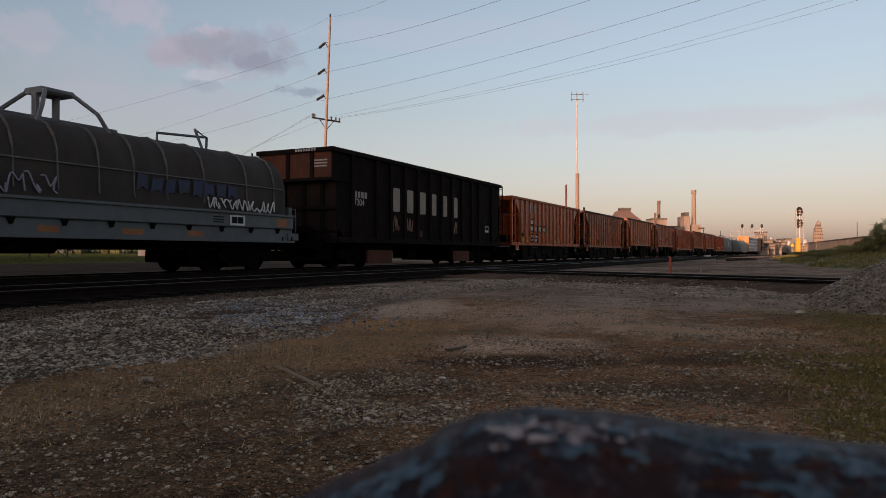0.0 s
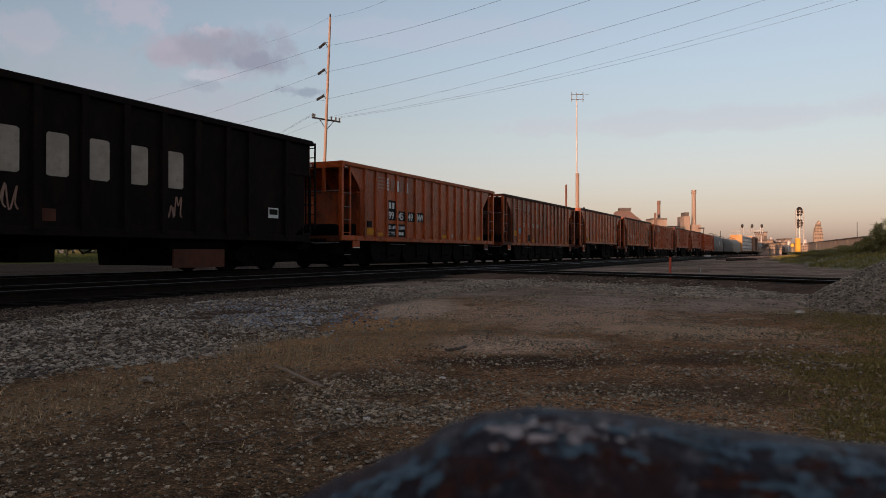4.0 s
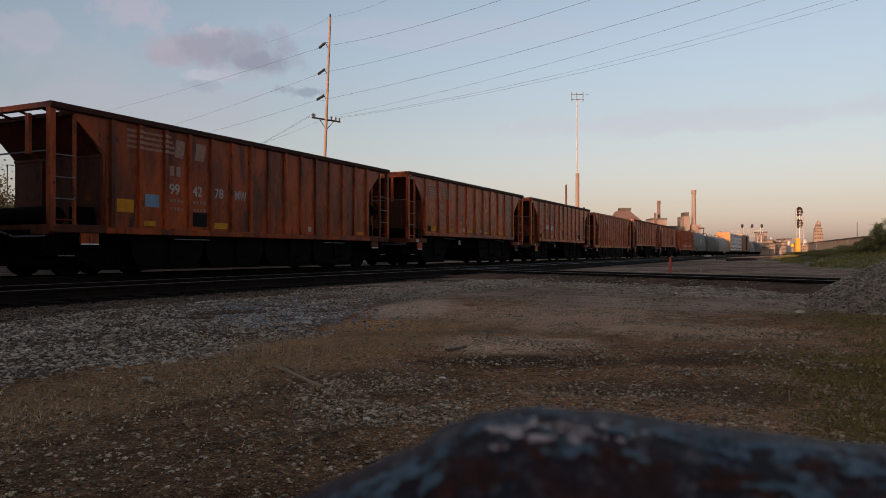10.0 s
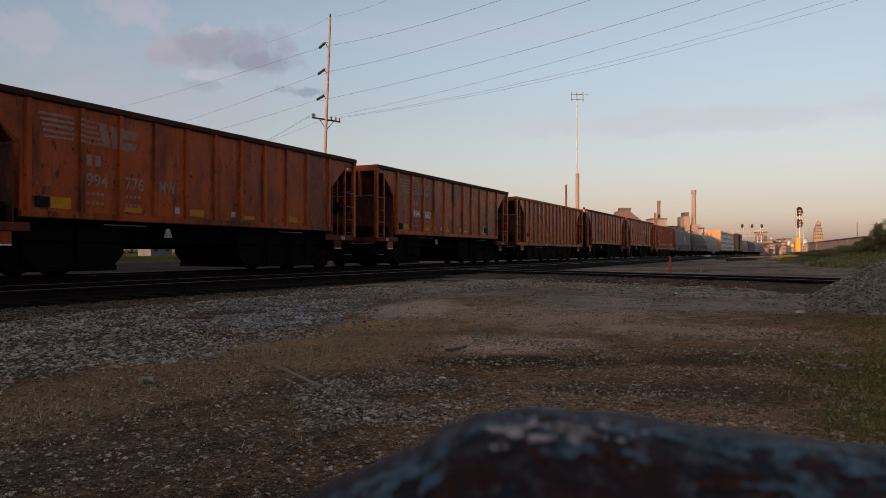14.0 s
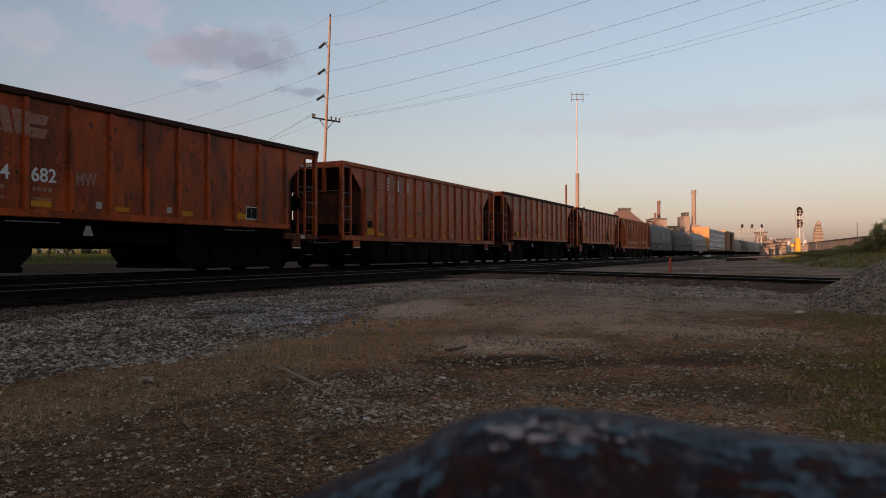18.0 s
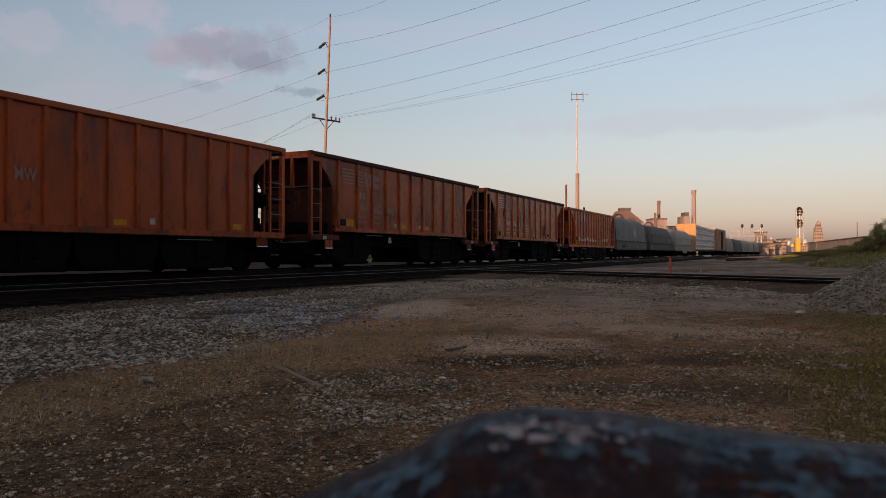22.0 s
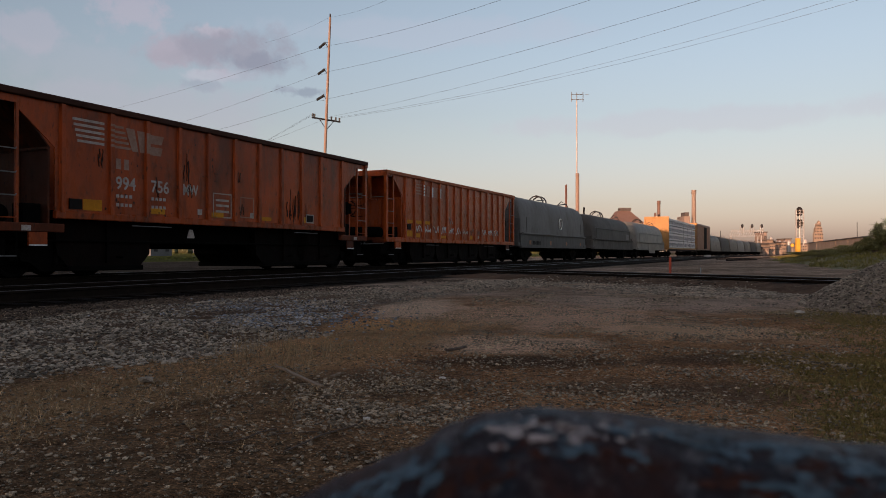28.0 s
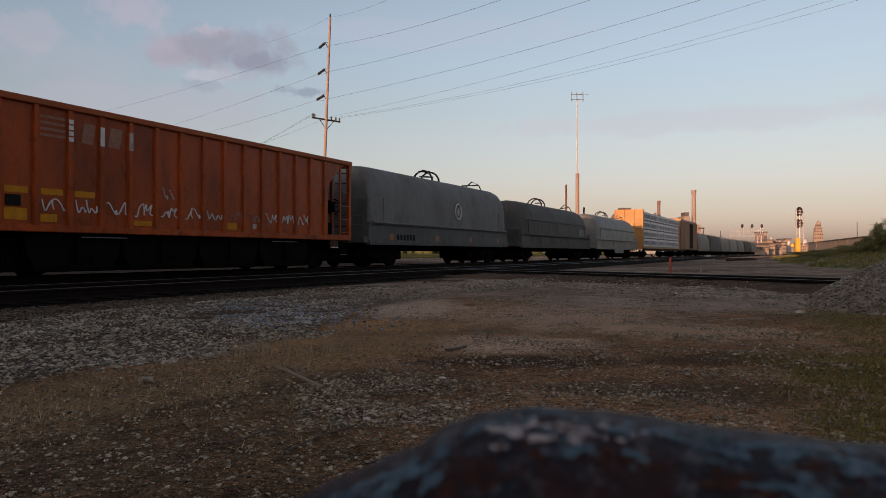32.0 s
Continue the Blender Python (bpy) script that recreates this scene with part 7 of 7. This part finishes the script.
def dry_grass():
    r2 = random.Random(17)
    m, g = M(), M()
    for _ in range(24000):
        dep = 1.4 + 8.5 * r2.random() ** 1.2
        x = r2.uniform(-0.66, 0.62) * dep
        w = -x * DY + dep * DX
        band = math.exp(-((w - 3.15 - 0.3 * noise.noise((x * 0.6, dep * 0.6, 6))) / 0.45) ** 2)
        if r2.random() < 0.75 * band or (noise.noise((x * 0.7, dep * 0.7, 11)) > 0.25 and r2.random() < 0.12):
            tuft_mesh(m, x, dep, ground_h(x, dep), 0.012 + 0.04 * r2.random() ** 3, 7, r2, 1.8, 0.0018)
    for _ in range(260):
        px, py = r2.gauss(500, 70), r2.gauss(618, 14)
        dep = EYE * F / (py - HY)
        tuft_mesh(m, (px - CX) / F * dep, dep, ground_h((px - CX) / F * dep, dep), r2.uniform(0.04, 0.13), 3, r2, 0.5, 0.0016)
    tagged(new("dry_grass", m.mesh("dry_grass", DRY)), "thin dry straw-coloured grass on the dirt", "grass", kind="stuff")
    for _ in range(9000):
        dep = 2.0 + 7.5 * r2.random() ** 0.9
        x = r2.uniform(0.30, 0.64) * dep
        edge = (x / dep - 0.47) * 5 + 1.3 * noise.noise((x * 0.8, dep * 0.8, 14))
        if r2.random() < min(1, max(0, edge)):
            tuft_mesh(g, x, dep, ground_h(x, dep), r2.uniform(0.008, 0.032), 6, r2, 1.7, 0.0018)
    for _ in range(3600):
        px, py = r2.uniform(1400, 1590), 556 + 130 * r2.random() ** 1.3
        dep = EYE * F / (py - HY)
        x = (px - CX) / F * dep
        if r2.random() < (px - 1430) / 170.0 + 0.9 * noise.noise((x * 2.2, dep * 1.6, 41)) - 0.2:
            tuft_mesh(g, x, dep, max(ground_h(x, dep), heap_height(x, dep) - 0.05), r2.uniform(0.008, 0.034), 6, r2, 1.6, 0.002)
    for _ in range(900):
        px, py = r2.uniform(1455, 1600), 545 + 230 * r2.random()
        dep = EYE * F / (py - HY)
        x = (px - CX) / F * dep
        if r2.random() < (px - 1470) / 110.0 + 0.8 * noise.noise((x * 1.8, dep * 1.3, 71)):
            tuft_mesh(g, x, dep, max(ground_h(x, dep), heap_height(x, dep) - 0.05), r2.uniform(0.015, 0.06) * min(1.0, dep / 5.0), 5, r2, 1.2, 0.0016)
    tagged(new("green_weeds", g.mesh("green_weeds", WEED)), "low green weeds at the yard's edge", "grass", kind="stuff")


dry_grass()


def stick(x0, y0, x1, y1, d0, d1, r, label="dry broken stick on the dirt"):
    a_, b_ = spot(x0, y0, d0), spot(x1, y1, d1)
    a_.z, b_.z = ground_h(a_.x, a_.y) + r, ground_h(b_.x, b_.y) + r
    m = M()
    k = 5
    pts = [a_.lerp(b_, i / k) + Vector((random.uniform(-1, 1), random.uniform(-1, 1), 0)) * r * (1.5 if 0 < i < k else 0) for i in range(k + 1)]
    m.path(pts, r, 6)
    tagged(new("stick", m.mesh("stick", BARK)), label, "stick", "sticks on the dirt")


def gd(py):
    return EYE * F / (py - HY)




def lath(x0, y0, x1, y1, w, label):
    """A flat split strip of wood lying on the dirt."""
    a_, b_ = spot(x0, y0, gd(y0)), spot(x1, y1, gd(y1))
    d = (b_ - a_)
    d.z = 0
    u = Vector((-d.y, d.x, 0)).normalized() * w
    m = M()
    k = 4
    for i in range(k + 1):
        q = a_.lerp(b_, i / k)
        z = ground_h(q.x, q.y)
        f_ = 1.0 - 0.25 * (i % 2)
        for su, sz in ((-1, 0.002), (1, 0.002), (1, 0.012), (-1, 0.014)):
            m.v.append((q.x + u.x * su * f_, q.y + u.y * su * f_, z + sz + 0.004 * (i % 2)))
    for i in range(k):
        m.f += [(i * 4 + q, i * 4 + (q + 1) % 4, i * 4 + 4 + (q + 1) % 4, i * 4 + 4 + q) for q in range(4)]
    m.f += [(3, 2, 1, 0), tuple(k * 4 + q for q in range(4))]
    tagged(new("lath", m.mesh("lath", LATH)), label, "stick", "sticks on the dirt")


LATH = material("weathered_tan_lath", (0.28, 0.185, 0.115), (0.21, 0.135, 0.085), (0.13, 0.09, 0.06), 12, (1, 1, 1), 0.9, 0, 0.3, 80, 0.5)
lath(488, 650, 568, 687, 0.016, "flat split piece of weathered lath")
lath(588, 667, 606, 660, 0.014, "short flat splinter of weathered lath")


def twig(line, r, label):
    pts = []
    for px, py in line:
        q = spot(px, py, gd(py))
        pts.append((q.x, q.y, ground_h(q.x, q.y) + r + 0.004))
    tagged(new("twig", M().path(pts, r, 5).mesh("twig", BARK)), label, "twig", "sticks on the dirt")


twig([(335, 778), (365, 787), (400, 790), (432, 784), (462, 772), (490, 766)], 0.0032, "thin curved dry twig")
twig([(482, 776), (520, 772), (562, 770)], 0.0026, "thin dry straight twig")
twig([(502, 806), (535, 792), (570, 776), (600, 768), (632, 760)], 0.0034, "thin dry crooked twig")
twig([(470, 830), (500, 832), (520, 836)], 0.0022, "short dry twig lying on the dirt")
stick(790, 622, 825, 612, gd(622), gd(614), 0.011)

for (px, py, s_, lab) in ((782, 668, 0.022, "pale grey fist-sized round stone"), (648, 750, 0.018, "pale grey flat stone"), (1413, 553, 0.06, "pale broken concrete lump"), (600, 733, 0.016, "small grey rounded pebble stone"), (258, 676, 0.05, "flat grey stone slab")):
    pale = s_ != 0.05
    d = gd(py)
    x = (px - CX) / F * d
    o = stones("loose_rock", [(x, d, ground_h(x, d) + s_ * 0.4, s_)], lab, PALESTONE if pale else STONE)
    o["kind"] = ""
    del o["kind"]
    tagged(o, lab, "stone")


def stake(px, py0, py1, r, mat_, label):
    d = gd(py1)
    x = (px - CX) / F * d
    z = EYE + (HY - py0) / F * d
    t_ = thing("marker_stake", label, "stake")
    part("post", M().box(x - r, x + r, d - r * 0.5, d + r * 0.5, -0.1, z, 0.006), mat_, t_)


stake(1186, 456, 486, 0.035, REDP, "red-orange survey stake beside the track")
stake(1240, 474, 488, 0.015, GALV, "thin pale survey stake beside the track")


def pickup():
    """A white pickup parked far beyond the train."""
    d = 128.0
    t_ = thing("pickup_truck", "white pickup truck parked beyond the train", "car", at=pose((1147 - CX) / F * d, d, 0, 0, 0, 20))
    part("body", M().slab([(-2.6, 0.5), (2.6, 0.5), (2.6, 1.0), (1.4, 1.1), (-2.6, 1.1)], -0.95, 0.95), GALV, t_)
    cab = part("cab", M().slab([(-0.9, 1.1), (1.3, 1.1), (0.7, 1.75), (-0.7, 1.75)], -0.85, 0.85), GALV, t_)
    part("window", M().slab([(-0.6, 1.2), (0.95, 1.2), (0.6, 1.65), (-0.55, 1.65)], -0.87, 0.87), PANE, cab)
    for x in (-1.7, 1.7):
        for y in (-0.9, 0.9):
            w_ = part("wheel", M().rod((x, y - 0.12, 0.38), (x, y + 0.12, 0.38), 0.38, n=16), NEAR_BLACK, t_)
            part("rim", M().rod((x, y - 0.13, 0.38), (x, y + 0.13, 0.38), 0.2, n=12), GALV, w_)


pickup()
# pale block added in place of a sunlit glint at rail level
o = new("concrete_block", M().box(-0.45, 0.45, -0.3, 0.3, 0, 0.38, 0.04).mesh("concrete_block", GALV))
o.matrix_world = pose((1252 - CX) / F * 112, 112, 0, 0, 0, 15)
tagged(o, "small pale block added for a sunlit glint", "block")

# ---- the crossing track ----
BED = material("dark_brown_bed", (0.13, 0.078, 0.050), (0.075, 0.046, 0.030), (0.20, 0.14, 0.095), 1.6, rough=0.95, bump=0.9, fine=35, streak=0.7, vary=0.4, spec=0.03)


def crossing():
    root = tagged(new("track_3"), "crossing railway track running to the gravel heap", "railway track", kind="structure")
    P1, P2 = Vector((7.935, 14.118, 0)), Vector((0.98, 23.898, 0))
    d = (P2 - P1).normalized()
    n_ = Vector((-d.y, d.x, 0))
    s0, s1 = -14.0, 12.2
    prof = rail_prof()
    k = len(prof)
    for side in (-0.755, 0.755):
        m, top = M(), M()
        for s in (s0, s1):
            c0 = P1 + d * s + n_ * side
            m.v += [tuple(c0 + n_ * y + Vector((0, 0, z + 0.003))) for y, z in prof]
            top.v += [tuple(c0 + n_ * y + Vector((0, 0, z + 0.003))) for y, z in ((-0.034, 0.166), (0.034, 0.166), (0.026, 0.171), (-0.026, 0.171))]
        m.f += [(i, (i + 1) % k, k + (i + 1) % k, k + i) for i in range(k)]
        top.f += [(i, (i + 1) % 4, 4 + (i + 1) % 4, 4 + i) for i in range(4)]
        r_ = part("rail", m, RAILSIDE, root)
        part("rail_head", top, BAIL, r_, "worn shiny rail head")
    tie = M().box(-0.115, 0.115, -1.3, 1.3, -0.12, 0.005, 0.02).mesh("tie", TIE)
    s = s0
    while s < 11.5:
        o = new("tie", tie)
        o.parent = root
        c0 = P1 + d * s
        o.matrix_world = pose(c0.x, c0.y, random.uniform(0.095, 0.11), 0, 0, math.degrees(math.atan2(d.y, d.x)) + random.uniform(-1, 1))
        s += 0.55
    # the ballast bed falls away beside the ties
    m = M()
    cols = (-2.5, -1.9, -1.5, -0.7, 0.0, 0.7, 1.5, 1.9, 2.5)
    hts = (-0.05, 0.05, 0.10, 0.105, 0.10, 0.105, 0.10, 0.05, -0.05)
    rows_ = 130
    for j in range(rows_):
        u = s0 + (11.6 - s0) * j / (rows_ - 1)
        fade = min(1.0, max(0.0, (11.6 - u) / 2.0))
        for w_, z_ in zip(cols, hts):
            c0 = P1 + d * u + n_ * w_
            m.v.append((c0.x, c0.y, z_ * fade - 0.02 * (1 - fade) + 0.025 * noise.noise((c0.x * 2, c0.y * 2, 6))))
    k = len(cols)
    m.f = [(j * k + i, j * k + i + 1, (j + 1) * k + i + 1, (j + 1) * k + i) for j in range(rows_ - 1) for i in range(k - 1)]
    part("ballast_bed", m, BED, root, "dark brown oily ballast bed")


crossing()

for k, (x0, y0, x1, y1) in enumerate(((1268, 459.6, 1362, 457.4), (1285, 461.6, 1340, 460.4))):
    a_, b_ = spot(x0, y0, gd(y0)), spot(x1, y1, gd(y1))
    m = M().box(-0.07, 0.07, 0, (b_ - a_).length, -0.05, -0.02).box(-0.015, 0.015, 0, (b_ - a_).length, -0.021, 0.07).box(-0.036, 0.036, 0, (b_ - a_).length, 0.068, 0.10)
    o = new("spare_rail", m.mesh("spare_rail", RAILSIDE))
    o.matrix_world = pose(a_.x, a_.y, 0.0, 0, 0, math.degrees(math.atan2(b_.y - a_.y, b_.x - a_.x)) - 90)
    tagged(o, "dark spare rail lying on the gravel", "rail", "spare rails on the gravel")

# ---- the rusty steel edge on which the camera rests ----
def rusty_edge():
    """A bar with a rounded, dented top that passes close under the lens, and flakes of paint on it."""
    t_ = thing("rusty_steel_bar", "rusty steel bar with flaking blue-grey paint", "steel bar")
    d, r = 0.19, 0.03

    def top(px):
        # the crest's line as it falls off to both sides
        pts = [(400, 965), (500, 900), (622, 845), (735, 800), (800, 756), (860, 731), (940, 720), (1080, 734), (1300, 764), (1568, 792), (1800, 815)]
        for (x0, y0), (x1, y1) in zip(pts, pts[1:]):
            if x0 <= px <= x1:
                u = (px - x0) / (x1 - x0)
                u = u * u * (3 - 2 * u) * 0.5 + u * 0.5
                return y0 + (y1 - y0) * u
        return 960

    def at(px, v, up=0.0):
        """A point on the bar: v from 0 (front face) to 1 (behind the crest)."""
        c0 = spot(px, top(px) - 2, d)
        a_ = -0.5 * math.pi + math.pi * v * 0.72
        q = r + up
        dent = 0.0007 * noise.noise((c0.x * 90, v * 3, 1)) + 0.0012 * noise.noise((c0.x * 30, v, 7))
        return (c0.x, c0.y + q * math.sin(a_), c0.z - r + q * math.cos(a_) + dent)

    m = M()
    nx, ny = 90, 18
    for i in range(nx):
        px = 380 + (1800 - 380) * i / (nx - 1)
        x, y, z = at(px, 0.0)
        m.v.append((x, y, z - 0.12))
        m.v += [at(px, j / (ny - 1)) for j in range(ny)]
    k = ny + 1
    m.f = [(i * k + j, (i + 1) * k + j, (i + 1) * k + j + 1, i * k + j + 1) for i in range(nx - 1) for j in range(k - 1)]
    bar_ = part("bar", m, RUSTBAR, t_, "", 80)
    rnd_ = random.Random(8)
    spots_ = [(900, 0.50, 46, 0.06, PALEFLAKE), (950, 0.47, 50, 0.06, PALEFLAKE), (1010, 0.50, 34, 0.04, PALEFLAKE), (1075, 0.53, 40, 0.035, PALEFLAKE), (830, 0.36, 34, 0.05, REDFLAKE), (800, 0.28, 50, 0.05, REDFLAKE), (975, 0.49, 44, 0.05, PALEFLAKE), (715, 0.30, 40, 0.05, REDFLAKE),
              (880, 0.40, 46, 0.06, REDFLAKE), (1000, 0.40, 56, 0.05, REDFLAKE), (640, 0.42, 46, 0.07, BLUEFLAKE), (740, 0.52, 60, 0.08, BLUEFLAKE), (600, 0.5, 40, 0.06, BLUEFLAKE), (1150, 0.54, 80, 0.06, BLUEFLAKE), (860, 0.56, 50, 0.04, BLUEFLAKE),
              (1300, 0.53, 90, 0.06, BLUEFLAKE), (1460, 0.54, 80, 0.06, BLUEFLAKE), (1030, 0.42, 70, 0.06, BLUEFLAKE), (1400, 0.42, 60, 0.05, REDFLAKE), (1220, 0.40, 60, 0.05, REDFLAKE), (960, 0.55, 40, 0.03, REDFLAKE), (1540, 0.45, 60, 0.06, BLUEFLAKE), (1330, 0.36, 60, 0.05, BLUEFLAKE)]
    for px, v, wx, wv, mt in spots_:
        for _ in range(14):
            qx, qv = px + rnd_.gauss(0, wx * 0.7), v + rnd_.gauss(0, wv * 0.6)
            sx, sv = wx * rnd_.uniform(0.06, 0.4) * (0.75 if mt is PALEFLAKE else 1.2), wv * rnd_.uniform(0.06, 0.4) * (0.75 if mt is PALEFLAKE else 1.2)
            lift = rnd_.uniform(0.0003, 0.0009)
            f_ = M()
            n = 12
            f_.v.append(at(qx, qv, lift))
            for q in range(n):
                a_ = 2 * math.pi * q / n
                rr = rnd_.uniform(0.25, 1.4)
                f_.v.append(at(qx + sx * rr * math.cos(a_), qv + sv * rr * math.sin(a_), lift * 0.8))
            f_.f = [(0, 1 + q, 1 + (q + 1) % n) for q in range(n)]
            part("paint_flake", f_, mt, bar_)


RUSTBAR = material("flaking_blue_paint_on_rust", (0.008, 0.022, 0.038), (0.040, 0.011, 0.007), (0.19, 0.19, 0.21), 48, (1, 1, 1), 0.6, 0.0, 0.6, 320, 0.8, 0.45, spec=0.25)
PALEFLAKE = material("pale_pink_grey_flake", (0.48, 0.43, 0.42), (0.28, 0.22, 0.22), (0.66, 0.62, 0.62), 120, rough=0.6, bump=0.2, spec=0.3)
REDFLAKE = material("bare_dark_rust", (0.055, 0.017, 0.011), (0.03, 0.011, 0.008), None, 120, rough=0.8, bump=0.2, spec=0.2)
BLUEFLAKE = material("worn_blue_grey_paint", (0.065, 0.11, 0.145), (0.03, 0.058, 0.08), (0.17, 0.21, 0.24), 100, rough=0.5, bump=0.2, spec=0.3)
rusty_edge()

# ---- an unseen block added behind the camera to keep low sun off the yard ----
q = thing("shade_blocker", "plain unseen block added to shade the yard", "building")
q.matrix_world = pose(-math.sin(radians(31)) * 70, -math.cos(radians(31)) * 70, 0, 0, 0, -31)
part("wall", M().box(-170, 130, -10, 10, 0, 11.2), PLAINW, q)
part("roof", M().box(-170.5, 130.5, -10.5, 10.5, 11.2, 11.6), ROOFD, q)


def motions():
    times = [2.0 * i for i in range(17)]
    for car, s in TRAIN:
        walk(car, [(t, on_track(s - run(t), W_TRAIN, RAIL)) for t in times])
    steps = [i * 4 / FPS for i in range(241)]
    for o in WHEELS:
        at = o.location.copy()
        walk(o, [(t, pose(*at, 0, -math.degrees(run(t) / 0.43) % 360, 0)) for t in steps])


motions()
